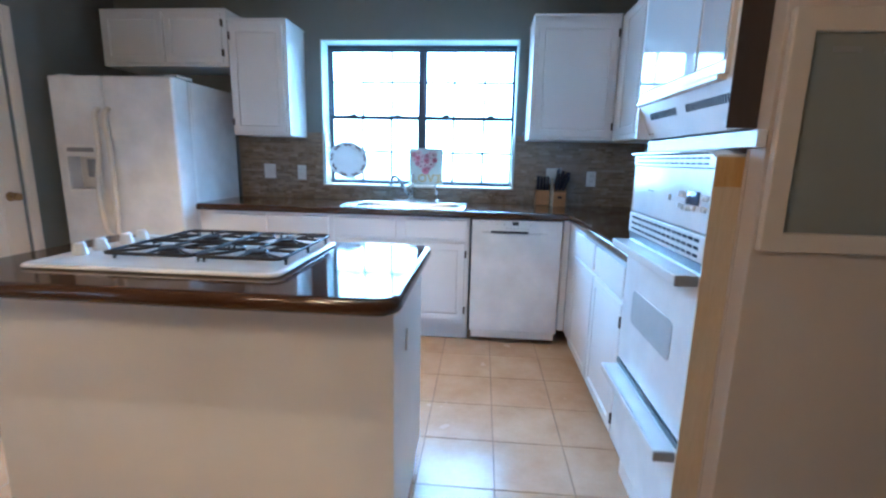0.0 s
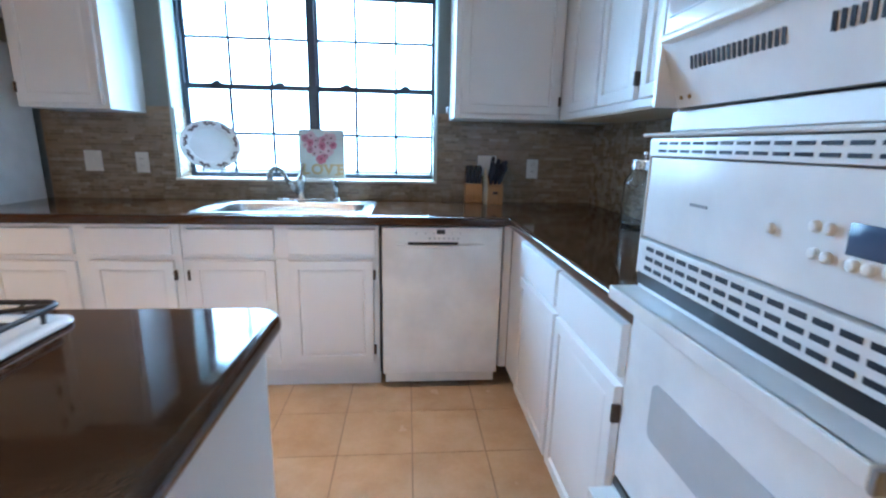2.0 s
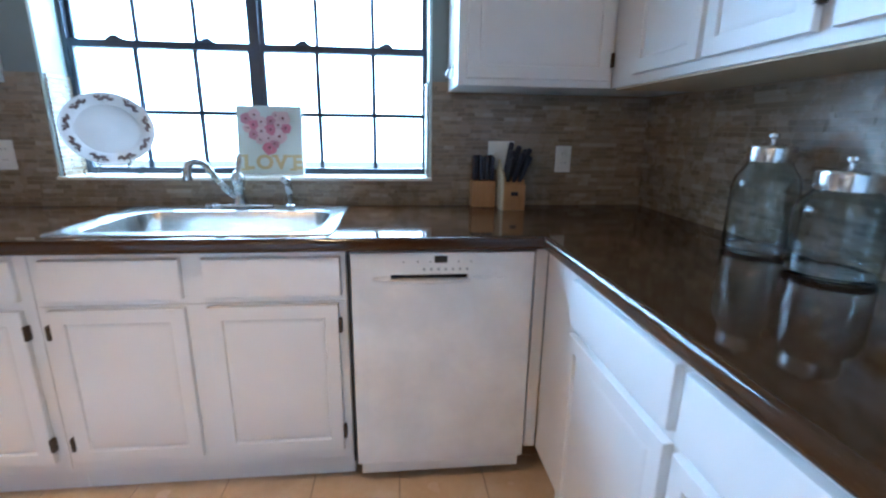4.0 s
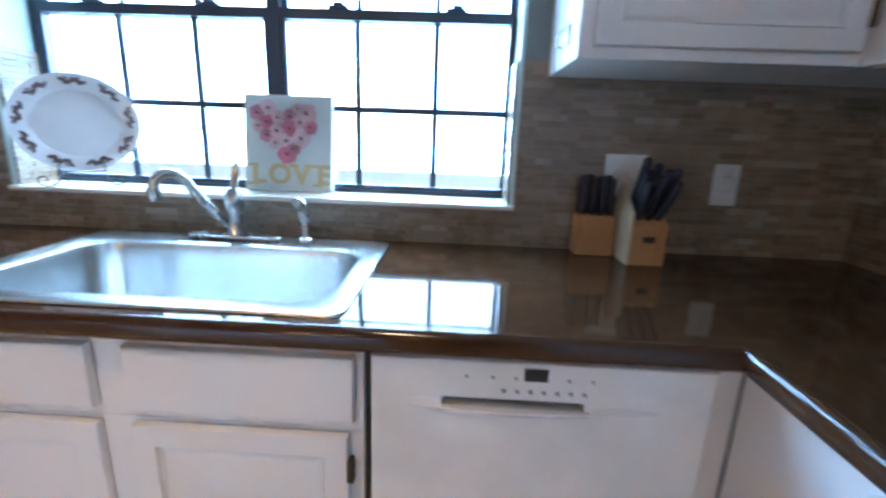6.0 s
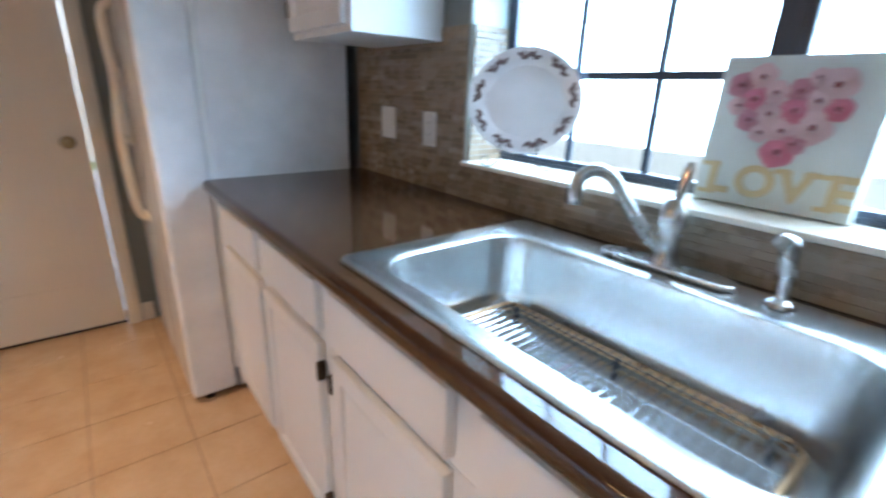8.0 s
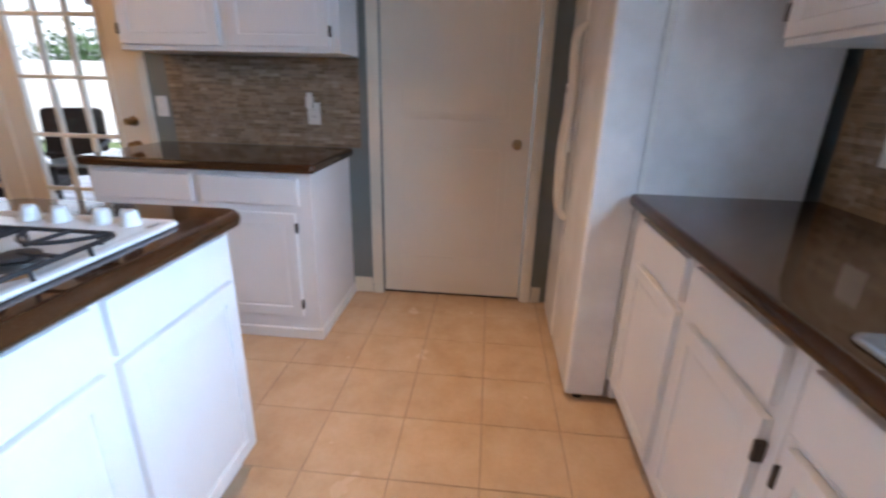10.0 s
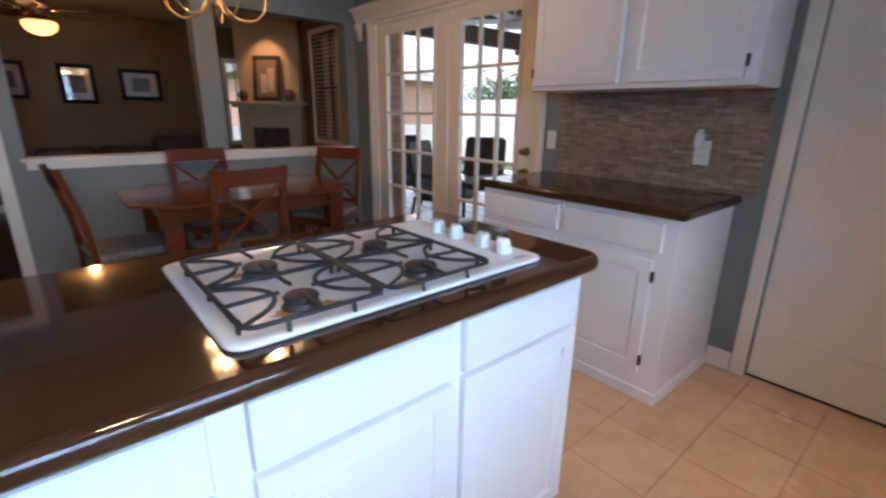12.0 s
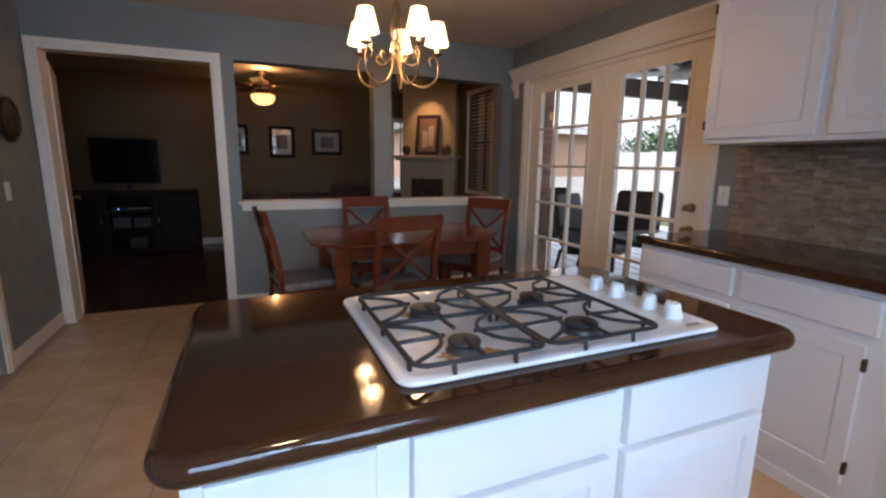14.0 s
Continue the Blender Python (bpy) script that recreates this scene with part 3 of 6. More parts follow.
part("top_rail", box(-0.937, -0.604, 0.701, -0.013, -0.575, TOP0), CAB, sb)
MR = face(0.648, -0.607, -90)
cabinet("corner_base_cabinet", MR, 1.29, 0.61, 0, TOP0, [("drawer", 0.265, 0.716, 0.735, 0.848, ""), ("drawer", 0.760, 0.716, 1.218, 0.848, ""),
        ("door", 0.265, 0.13, 0.735, 0.690, ""), ("door", 0.760, 0.13, 1.218, 0.690, "r")], "white painted corner base cabinet with two drawers and doors", "kitchen base cabinets", 0.11)
solo("filler_panel", box(0.606, -0.604, 0.11, 0.646, -0.02, TOP0, 0.002), CAB, "white painted filler strip beside the dishwasher", "panel")

# uppers
cabinet("wall_cabinet", face(-1.762, -0.325, 0), 0.425, 0.323, 1.392, 2.168, [("door", 0.02, 1.412, 0.402, 2.135, "l")], "white painted wall cabinet beside the window", "wall cabinets")
cabinet("fridge_top_cabinet", face(-2.700, -0.34, 0), 0.936, 0.338, 1.86, 2.245, [("door", 0.03, 1.88, 0.475, 2.215, ""), ("door", 0.49, 1.88, 0.906, 2.215, "r")], "white painted short wall cabinet above the refrigerator", "wall cabinets")
cabinet("wall_cabinet", face(0.370, -0.325, 0), 0.563, 0.323, 1.392, 2.185, [("door", 0.03, 1.415, 0.545, 2.15, "r")], "white painted wall cabinet over the knife blocks", "wall cabinets")
cabinet("corner_wall_cabinet", face(0.935, -0.001, -90), 1.905, 0.333, 1.392, 2.185, [("door", 0.50, 1.42, 0.83, 2.15, ""), ("door", 0.85, 1.42, 1.165, 2.15, "r"), ("door", 1.205, 1.42, 1.535, 2.15, ""), ("door", 1.555, 1.42, 1.88, 2.15, "")],
        "white painted corner wall cabinets with dark hinges", "wall cabinets")


part("underside", box(0.945, -1.90, 1.386, EAST - 0.012, -0.345, 1.3915), STILE, bpy.data.objects["corner_wall_cabinet"], "bare wooden cabinet underside")


def crown(label, *spec):
    structure("trim", boxes(*spec, bev=0.004), CAB, label, "trim")


crown("white painted cornice on the wall cabinets", (-1.765, -0.337, 2.169, -1.332, -0.002, 2.182), (0.365, -0.337, 2.186, 0.933, -0.002, 2.20))

# ---- countertop with the sink cut-out ----
SX0, SX1, SY0, SY1 = -0.905, -0.05, -0.602, -0.045
ctr = pierced([-1.893, SX0 + 0.03, SX1 - 0.03, 0.613, EAST - 0.002], [-1.899, -0.645, SY0 + 0.03, SY1 - 0.03, -0.003], [(1, 2), (0, 0), (1, 0), (2, 0)], TOP0 + 0.001, TOP1, "xy", 0.016,
              lambda e: all(v.co.y < -0.63 and v.co.x < 0.62 for v in e.verts) and abs(e.verts[0].co.z - e.verts[1].co.z) < 0.001)
solo("countertop", ctr, COUNTER, "polished dark brown stone countertop with rounded front edge", "countertop")

# ---- sink ----
sink = thing("kitchen_sink", (-0.478, -0.32, 0.74), "stainless steel drop-in single bowl kitchen sink", "sink")
bx0, bx1, by0, by1 = -0.845, -0.108, -0.545, -0.155
rings = [rrect(SX0, SY0, SX1, SY1, 0.03, TOP1 + 0.001), rrect(SX0 + 0.002, SY0 + 0.002, SX1 - 0.002, SY1 - 0.002, 0.03, TOP1 + 0.006), rrect(SX0 + 0.012, SY0 + 0.012, SX1 - 0.012, SY1 - 0.012, 0.03, TOP1 + 0.0085),
         rrect(bx0 - 0.012, by0 - 0.012, bx1 + 0.012, by1 + 0.012, 0.09, TOP1 + 0.006), rrect(bx0, by0, bx1, by1, 0.085, TOP1 - 0.002), rrect(bx0 + 0.006, by0 + 0.006, bx1 - 0.006, by1 - 0.006, 0.08, TOP1 - 0.03),
         rrect(bx0 + 0.02, by0 + 0.02, bx1 - 0.02, by1 - 0.02, 0.075, 0.765), rrect(bx0 + 0.03, by0 + 0.03, bx1 - 0.03, by1 - 0.03, 0.07, 0.747), rrect(bx0 + 0.05, by0 + 0.05, bx1 - 0.05, by1 - 0.05, 0.06, 0.742),
         rrect(bx0 + 0.2, by0 + 0.15, bx1 - 0.2, by1 - 0.15, 0.03, 0.738)]
part("basin", loft(rings, False, True), STEEL, sink)
part("drain", lathe([(0.0, 0.739), (0.045, 0.739), (0.05, 0.743), (0.03, 0.742), (0.0, 0.741)], 24, -0.478, -0.35), CHROME, sink)
rack = thing("sink_rack", (-0.478, -0.35, 0.744), "wire bottom grid lying in the sink, copper toned", "rack")
COPPER = plain("worn_copper_wire", (0.55, 0.34, 0.18), 0.3, 0.9)
bm = bmesh.new()
add(bm, tube(rrect(-0.78, -0.49, -0.175, -0.205, 0.03, 0.762, 4), 0.0055, 8, True))
add(bm, tube(rrect(-0.775, -0.485, -0.18, -0.21, 0.03, 0.752, 4), 0.003, 8, True))
part("rim", bm, COPPER, rack)
for i in range(29):
    x = -0.765 + i * 0.0205
    part("wire", tube([(x, -0.488, 0.765), (x, -0.207, 0.765)], 0.0024, 6), CHROME, rack)
for y in (-0.40, -0.295):
    part("long_wire", tube([(-0.782, y, 0.7605), (-0.173, y, 0.7605)], 0.0024, 6), CHROME, rack)
for x in (-0.74, -0.478, -0.215):
    for y in (-0.47, -0.225):
        part("foot", lathe([(0.006, 0.7425), (0.007, 0.755), (0.005, 0.766)], 10, x, y), BLACK, rack)

# ---- faucet and soap pump ----
fa = thing("faucet", (-0.485, -0.095, 0.923), "brushed nickel single-lever kitchen faucet with curved spout", "faucet")
NICKEL = plain("brushed_nickel", (0.55, 0.54, 0.52), 0.24, 1.0, 0.02)
part("deck_plate", rslab(-0.62, -0.125, -0.35, -0.065, 0.03, 0.9235, 0.935, 0.005), NICKEL, fa)
part("valve_body", lathe([(0.028, 0.935), (0.026, 0.945), (0.021, 0.96), (0.021, 1.005), (0.026, 1.015), (0.027, 1.04), (0.021, 1.055), (0.014, 1.066), (0.0, 1.07)], 20, -0.485, -0.095), NICKEL, fa)
sp = curve([(-0.495, -0.103, 0.965), (-0.522, -0.128, 1.0), (-0.552, -0.158, 1.055), (-0.573, -0.182, 1.10), (-0.596, -0.207, 1.112), (-0.613, -0.225, 1.098), (-0.618, -0.23, 1.07)], 6)
part("spout", tube(sp, [0.013] * (len(sp) - 3) + [0.013, 0.014, 0.015], 12), NICKEL, fa)
part("aerator", lathe([(0.0, 1.045), (0.016, 1.045), (0.0175, 1.06), (0.0165, 1.076), (0.0, 1.078)], 16, -0.618, -0.23), NICKEL, fa)
lv = curve([(-0.485, -0.095, 1.06), (-0.480, -0.09, 1.09), (-0.476, -0.083, 1.135)], 4)
part("lever", tube(lv, [0.008, 0.009, 0.0095, 0.010, 0.0105, 0.011, 0.011, 0.010, 0.007], 10), NICKEL, fa)
so = thing("soap_dispenser", (-0.285, -0.095, 0.923), "brushed nickel side sprayer standing beside the faucet", "sprayer")
part("collar", lathe([(0.024, 0.9235), (0.022, 0.931), (0.014, 0.937), (0.0, 0.938)], 16, -0.285, -0.095), NICKEL, so)
q = curve([(-0.285, -0.095, 0.936), (-0.287, -0.097, 0.985), (-0.292, -0.107, 1.03), (-0.304, -0.127, 1.04)], 5)
part("spray_head", tube(q, [0.010, 0.010, 0.0105, 0.011, 0.012, 0.013, 0.0135, 0.014, 0.0145, 0.015, 0.015, 0.0145, 0.0145, 0.014, 0.012, 0.009][:len(q)], 12), NICKEL, so)

# ---- dishwasher ----
dw = thing("dishwasher", (0.30, -0.32, 0), "white built-in dishwasher with recessed handle and small display", "dishwasher")
part("tub", box(0.012, -0.58, 0.02, 0.588, -0.03, 0.864), BLACK, dw)
part("toe_panel", box(0.016, -0.604, 0.034, 0.584, -0.586, 0.090, 0.002), WHITEP, dw)
dr = part("door", pierced([0.004, 0.13, 0.375, 0.594], [0.092, 0.772, 0.789, 0.862], [(1, 1)], -0.628, -0.585, bev=0.004), ENAMEL, dw)
part("handle_recess", boxes((0.125, -0.604, 0.766, 0.38, -0.600, 0.794)), SLOT, dr, "dark recessed pull handle")
part("handle_lip", loft([[Vector((x, u, v + dz)) for u, v in ((-0.6275, 0.773), (-0.6345, 0.771), (-0.6345, 0.767), (-0.6275, 0.760))] for x, dz in ((0.12, 0.003), (0.17, -0.001), (0.25, -0.003), (0.33, -0.001), (0.385, 0.003))], True, True), ENAMEL, dr)
for xa, xb in ((0.072, 0.128), (0.382, 0.505)):
    part("scoop_end", loft([[Vector((x, u * k - 0.6275 * (1 - k), 0.779 + (v - 0.779) * k)) for u, v in ((-0.6275, 0.771), (-0.636, 0.774), (-0.6275, 0.788))] for x, k in ((xa, 0.35 if xa > 0.3 else 0.6), ((xa + xb) / 2, 1.0), (xb, 0.3 if xa > 0.3 else 1.0))], True, True), ENAMEL, dr)
part("display", box(0.268, -0.6305, 0.829, 0.309, -0.6275, 0.852, 0.0008), BLACK, dr, "small dark display")
for i in range(7):
    part("button", moved(lathe([(0.004, 0.0), (0.004, 0.0015), (0.0, 0.002)], 10), Matrix.Translation((0.235 + i * 0.023, -0.6285, 0.808)) @ pose(0, 0, 0, 90)), GREYPL, dr)
for x in (0.17, 0.215, 0.255, 0.345, 0.385):
    part("button", moved(lathe([(0.003, 0.0), (0.003, 0.0015), (0.0, 0.002)], 10), Matrix.Translation((x, -0.6285, 0.833)) @ pose(0, 0, 0, 90)), GREYPL, dr)
part("vent_strip", box(-0.008, -0.618, 0.10, -0.001, -0.60, 0.862, 0.001), BLACK, dw, "dark gasket beside the door")

# ---- refrigerator ----
fr = thing("refrigerator", (-2.33, -0.4, 0), "white side-by-side refrigerator with water dispenser and long handles", "refrigerator")
RX0, RXM, RX1 = -2.735, -2.372, -1.896
part("body", box(RX0 + 0.006, -0.60, 0.03, RX1, -0.06, 1.715, 0.008), ENAMEL, fr)
part("base_grille", boxes((RX0 + 0.02, -0.615, 0.02, RX1 - 0.02, -0.60, 0.11)), GREYPL, fr)
part("gasket", box(RX0 + 0.010, -0.618, 0.12, RX1 - 0.004, -0.60, 1.712), WHITEP, fr, "white door gasket")
fdoor = part("fridge_door", box(RXM + 0.004, -0.785, 0.03, RX1, -0.618, 1.722, 0.018, 3), ENAMEL, fr)
zdoor = part("freezer_door", pierced([RX0, -2.654, -2.449, RXM - 0.004], [0.03, 1.0, 1.235, 1.722], [(1, 1)], -0.785, -0.618, bev=0.012), ENAMEL, fr)
part("dispenser_recess", boxes((-2.659, -0.70, 0.995, -2.444, -0.69, 1.24)), BISQUE, zdoor)
part("dispenser_bezel", pierced([-2.674, -2.652, -2.451, -2.429], [0.985, 1.005, 1.215, 1.29], [(1, 1)], -0.80, -0.786, bev=0.004), WHITEP, zdoor)
part("dispenser_controls", boxes((-2.644, -0.804, 1.245, -2.459, -0.8, 1.272), bev=0.001), GREYPL, zdoor)
part("dispenser_lever", box(-2.574, -0.74, 1.08, -2.529, -0.70, 1.2, 0.006), GREYPL, zdoor)
part("drip_tray", box(-2.652, -0.795, 0.998, -2.451, -0.70, 1.008, 0.002), GREYPL, zdoor)
for hx, pp, s in ((RXM - 0.035, zdoor, -1), (RXM + 0.035, fdoor, 1)):
    hc = curve([(hx, -0.782, 1.52), (hx, -0.818, 1.49), (hx, -0.822, 1.40), (hx + s * 0.004, -0.815, 1.25), (hx + s * 0.02, -0.832, 1.05), (hx + s * 0.02, -0.83, 0.85), (hx, -0.818, 0.72), (hx, -0.782, 0.69)], 5)
    part("handle", tube(hc, 0.0155, 10), BISQUE, pp, "long curved off-white handle")
for x in (RX0 + 0.05, RX1 - 0.05):
    part("hinge_cover", box(x - 0.045, -0.72, 1.722, x + 0.045, -0.56, 1.74, 0.006), WHITEP, fr)
for x in (RX0 + 0.06, RX1 - 0.05):
    part("foot", lathe([(0.022, 0.0), (0.022, 0.012), (0.01, 0.014), (0.01, 0.035)], 12, x, -0.72), BLACK, fr)
    part("roller", box(x - 0.02, -0.3, 0.0, x + 0.02, -0.2, 0.035), BLACK, fr)

# ---- oven tower ----
tw = thing("oven_tower", (0.95, -2.28, 0), "tall white cabinet housing wall oven and microwave", "cabinet")
TY0, TY1 = -2.499, -1.900
OY0, OY1 = -2.484, -1.906
part("carcass", boxes((0.70, TY0, 0.10, EAST - 0.002, TY0 + 0.02, 2.2), (0.70, TY1 - 0.018, 0.10, EAST - 0.002, TY1, 2.2), (0.70, TY0, 2.18, EAST - 0.002, TY1, 2.2), (0.72, TY0, 0, EAST - 0.002, TY1, 0.10)), CAB, tw)
part("face_stile", box(0.660, TY0, 0.0, 0.70, OY0 - 0.0065, 1.284, 0.0), WALLEND, tw, "taupe painted face stile")
part("stile", box(0.650, OY1 + 0.001, 0.10, 0.70, TY1 + 0.0, 2.2, 0.0), CAB, tw)
part("shelf_rail", box(0.638, -2.562, 1.285, 0.659, TY1 - 0.004, 1.322, 0.003), CAB, tw, "white painted rail above the oven")
lip = [(0.596, 1.274), (0.592, 1.277), (0.594, 1.281), (0.660, 1.2835), (0.660, 1.2805), (0.602, 1.278)]
part("trim_lip", loft([[Vector((u, y, v + dz)) for u, v in lip] for y, dz in ((TY1 + 0.012, 0.0), (-2.42, 0.0), (-2.455, -0.002), (-2.485, -0.012))], True, True), ENAMEL, tw, "thin white metal lip over the oven")
part("plinth", box(0.66, TY0, 0.0, 0.72, TY1, 0.15), CAB, tw)

ov = thing("wall_oven", (0.9, -2.24, 0.16), "white built-in wall oven with vents, display and lower drawer", "oven")
part("case", box(0.645, OY0 + 0.01, 0.165, 1.2, OY1 - 0.01, 1.26), GREYPL, ov)
pn = part("control_panel", box(0.606, OY0, 1.078, 0.645, OY1, 1.236, 0.003), ENAMEL, ov)


def slotted(name, z0, z1, rows, cols, tall):
    bm_w = box(0.600, OY0, z0, 0.645, OY1, z1, 0.003)
    v = part(name, bm_w, ENAMEL, ov)
    span = OY1 - OY0 - 0.06
    for r in range(rows):
        for c in range(cols):
            y = OY0 + 0.03 + span * (c + 0.12) / cols
            z = z0 + (z1 - z0) * (r + 0.75) / (rows + 0.5)
            part("slot", box(0.5985, y, z - tall / 2, 0.602, y + span / cols * 0.74, z + tall / 2), SLOT, v)
    return v


slotted("upper_vent", 1.238, 1.272, 2, 15, 0.005)
slotted("lower_vent", 1.006, 1.074, 3, 15, 0.008)
part("panel_side", box(0.604, OY1, 1.0, 0.640, OY1 + 0.005, 1.26, 0.001), BISQUE, ov)
sp_ = part("side_panel", box(0.596, OY0 - 0.006, 0.102, 0.6655, OY0, 1.266, 0.001), STILE, ov, "tan bare side of the oven")
part("scorched_edge", box(0.598, OY0 - 0.0072, 1.196, 0.658, OY0 - 0.006, 1.264, 0.0004), SCORCH, sp_, "orange brown scorched top of the side")
part("display", box(0.604, -2.412, 1.142, 0.607, -2.336, 1.178, 0.001), DISPLAY, pn, "dark blue clock display")
part("maker_mark", box(0.6045, -2.095, 1.158, 0.607, -2.05, 1.163), GREYPL, pn)
for y, z in ((-2.229, 1.152), (-2.294, 1.166), (-2.313, 1.166), (-2.299, 1.134), (-2.316, 1.133), (-2.348, 1.132), (-2.366, 1.132), (-2.388, 1.134), (-2.436, 1.164), (-2.454, 1.164), (-2.431, 1.136), (-2.447, 1.136)):
    part("button", moved(lathe([(0.0075, 0.0), (0.0075, 0.004), (0.005, 0.006), (0.0, 0.0065)], 12), Matrix.Translation((0.606, y, z)) @ pose(0, 0, 0, 0, -90)), WHITEP, pn)
# black strips paint the shade in the gaps above door and drawer
for q0, q1 in ((0.981, 1.005), (0.491, 0.512)):
    part("gasket", box(0.6035, OY0 + 0.004, q0, 0.645, OY1 - 0.004, q1), BLACK, ov, "black strip drawn as the shaded gap")
od = part("oven_door", box(0.606, OY0, 0.513, 0.645, OY1, 0.980, 0.006), ENAMEL, ov)
gl = rrect(-2.350, 0.69, -2.015, 0.81, 0.02, 0.0, 4)
part("door_window", loft([[Vector((0.6035, p.x, p.y)) for p in gl], [Vector((0.607, p.x, p.y)) for p in gl]], True, True), OVENGLASS, od, "grey tinted oven window")
ld = part("lower_drawer", box(0.606, OY0, 0.165, 0.645, OY1, 0.490, 0.006), ENAMEL, ov)
for z, pp in ((0.966, od), (0.474, ld)):
    part("handle", boxes((0.548, OY0 + 0.025, z - 0.004, 0.606, OY1 - 0.001, z + 0.008), (0.546, OY0 + 0.025, z - 0.020, 0.560, OY1 - 0.001, z + 0.008), bev=0.004), ENAMEL, pp, "white bar handle")
    part("handle_end", box(0.547, OY0 + 0.018, z - 0.021, 0.604, OY0 + 0.0255, z + 0.007, 0.002), GREYPL, pp, "grey handle end cap")

mw = thing("microwave_oven", (0.85, -2.27, 1.327), "white built-in microwave oven with vent grille and glossy door", "microwave")
MY0, MY1, MX = -2.512, -1.922, 0.606
part("case", boxes((0.6085, MY0 + 0.003, 1.441, 0.652, MY1 - 0.003, 1.90), (0.594, MY0 - 0.006, 1.327, 0.659, MY0 - 0.001, 1.90), bev=0.002), plain("dark_brown_metal", (0.045, 0.032, 0.026), 0.45), mw, "dark brown metal case")
tr = part("trim_frame", pierced([MY0, MY0 + 0.012, MY1 - 0.02, MY1], [1.441, 1.446, 1.87, 1.90], [(1, 1)], MX - 0.012, MX + 0.002, "yz", bev=0.002), ENAMEL, mw)
vp = part("vent_panel", prism([(0.592, 1.4395), (0.638, 1.3275), (0.656, 1.3275), (0.656, 1.4395)], MY0, MY1, "xz"), ENAMEL, mw, "sloping white vent panel")
part("side_cheek", box(MX - 0.014, MY1 + 0.001, 1.3275, 0.648, MY1 + 0.014, 1.90, 0.003), ENAMEL, mw)
for y0, n in ((-2.192, 18), (-2.505, 22)):
    for i in range(n):
        y = y0 + i * 0.0115
        part("vent_slot", moved(box(-0.001, 0, -0.011, 0.003, 0.006, 0.011), Matrix.Translation((0.6094, y, 1.396)) @ pose(0, 0, 0, 0, -22.2) @ pose(0, 0, 0, 18)), SLOT, vp)
for y in (MY1 - 0.02, MY1 - 0.045):
    part("screw", moved(lathe([(0.004, 0), (0.004, 0.002), (0, 0.003)], 10), Matrix.Translation((0.630, y, 1.345)) @ pose(0, 0, 0, 0, -113)), BRASS, vp)
md = part("door", box(MX - 0.022, MY0 + 0.012, 1.446, MX, MY1 - 0.022, 1.865, 0.004), BISQUE, mw)
part("door_glass", box(MX - 0.026, MY0 + 0.16, 1.475, MX - 0.021, MY1 - 0.03, 1.86, 0.002), Mat("glossy_white_glass", (0.62, 0.62, 0.62), 0.04).m, md, "glossy reflective door glass")
part("control_strip", box(MX - 0.0245, MY0 + 0.02, 1.475, MX - 0.021, MY0 + 0.15, 1.86, 0.001), Mat("glossy_control_glass", (0.5, 0.5, 0.5), 0.05).m, md)
part("grip", box(MX - 0.034, MY0 + 0.02, 1.434, MX - 0.008, MY1 - 0.025, 1.448, 0.004), BISQUE, md)
cabinet("microwave_top_cabinet", face(0.618, -1.915, -90), 0.575, 0.6, 1.905, 2.178, [("door", 0.02, 1.92, 0.28, 2.165, ""), ("door", 0.295, 1.92, 0.56, 2.165, "")], "white painted short cabinet above the microwave", "wall cabinets")

# ---- island ----
IX0, IX1, IY0, IY1 = -1.400, -0.165, -2.450, -1.897
isl = thing("kitchen_island", ((IX0 + IX1) / 2, (IY0 + IY1) / 2, 0), "white painted kitchen island cabinet with drawers and doors", "kitchen island")
part("body", box(IX0, IY0, 0.10, IX1, IY1, TOP0, 0.003), CAB, isl)
part("toe_kick", box(IX0 + 0.01, IY0 + 0.01, 0.0, IX1 - 0.01, IY1 - 0.06, 0.10), CAB, isl)
part("back_panel", box(IX0, IY0 - 0.012, 0.0, IX1, IY0, TOP0, 0.002), CAB, isl)
part("back_skirting", box(IX0 - 0.0, IY0 - 0.022, 0.0, IX1, IY0 - 0.012, 0.06, 0.003), CAB, isl)
MI = face(IX1, IY1, 180)
for kind, a, c, b, d in (("drawer", 0.03, 0.733, 0.268, 0.860), ("door", 0.03, 0.13, 0.268, 0.716), ("drawer", 0.326, 0.733, 0.742, 0.860), ("door", 0.326, 0.13, 0.742, 0.716),
                         ("drawer", 0.778, 0.733, 1.203, 0.860), ("door", 0.778, 0.13, 1.203, 0.716)):
    part("door" if kind == "door" else "drawer_front", moved(panel(b - a, d - c, 0.02, 0.06 if kind == "door" else 0.0, bev=0.006), MI @ Matrix.Translation((a, -0.001, c))), CAB, isl)
part("end_latch", box(IX1, -2.266, 0.645, IX1 + 0.006, -2.252, 0.715, 0.002), WHITEP, isl)
solo("island_countertop", rslab(-1.454, -2.60, -0.126, -1.855, 0.062, TOP0 + 0.001, TOP1, 0.021), COUNTER, "polished dark brown stone island top with bullnose edge", "countertop")

# ---- cooktop ----
ck = thing("gas_cooktop", (-0.86, -2.165, TOP1), "white enamel gas cooktop with four burners and iron grates", "cooktop")
CX0, CX1, CY0, CY1 = -1.238, -0.475, -2.428, -1.90
rg = []
for d, z in ((0.012, 0.001), (0.003, 0.002), (0.0, 0.006), (0.003, 0.011), (0.010, 0.0135), (0.022, 0.0135), (0.034, 0.010), (0.05, 0.0095)):
    rg.append(rrect(CX0 + d, CY0 + d, CX1 - d, CY1 - d, 0.035 - min(d, 0.02), TOP1 + z))
part("pan", loft(rg, True, True), ENAMEL, ck)
ZP = TOP1 + 0.0095
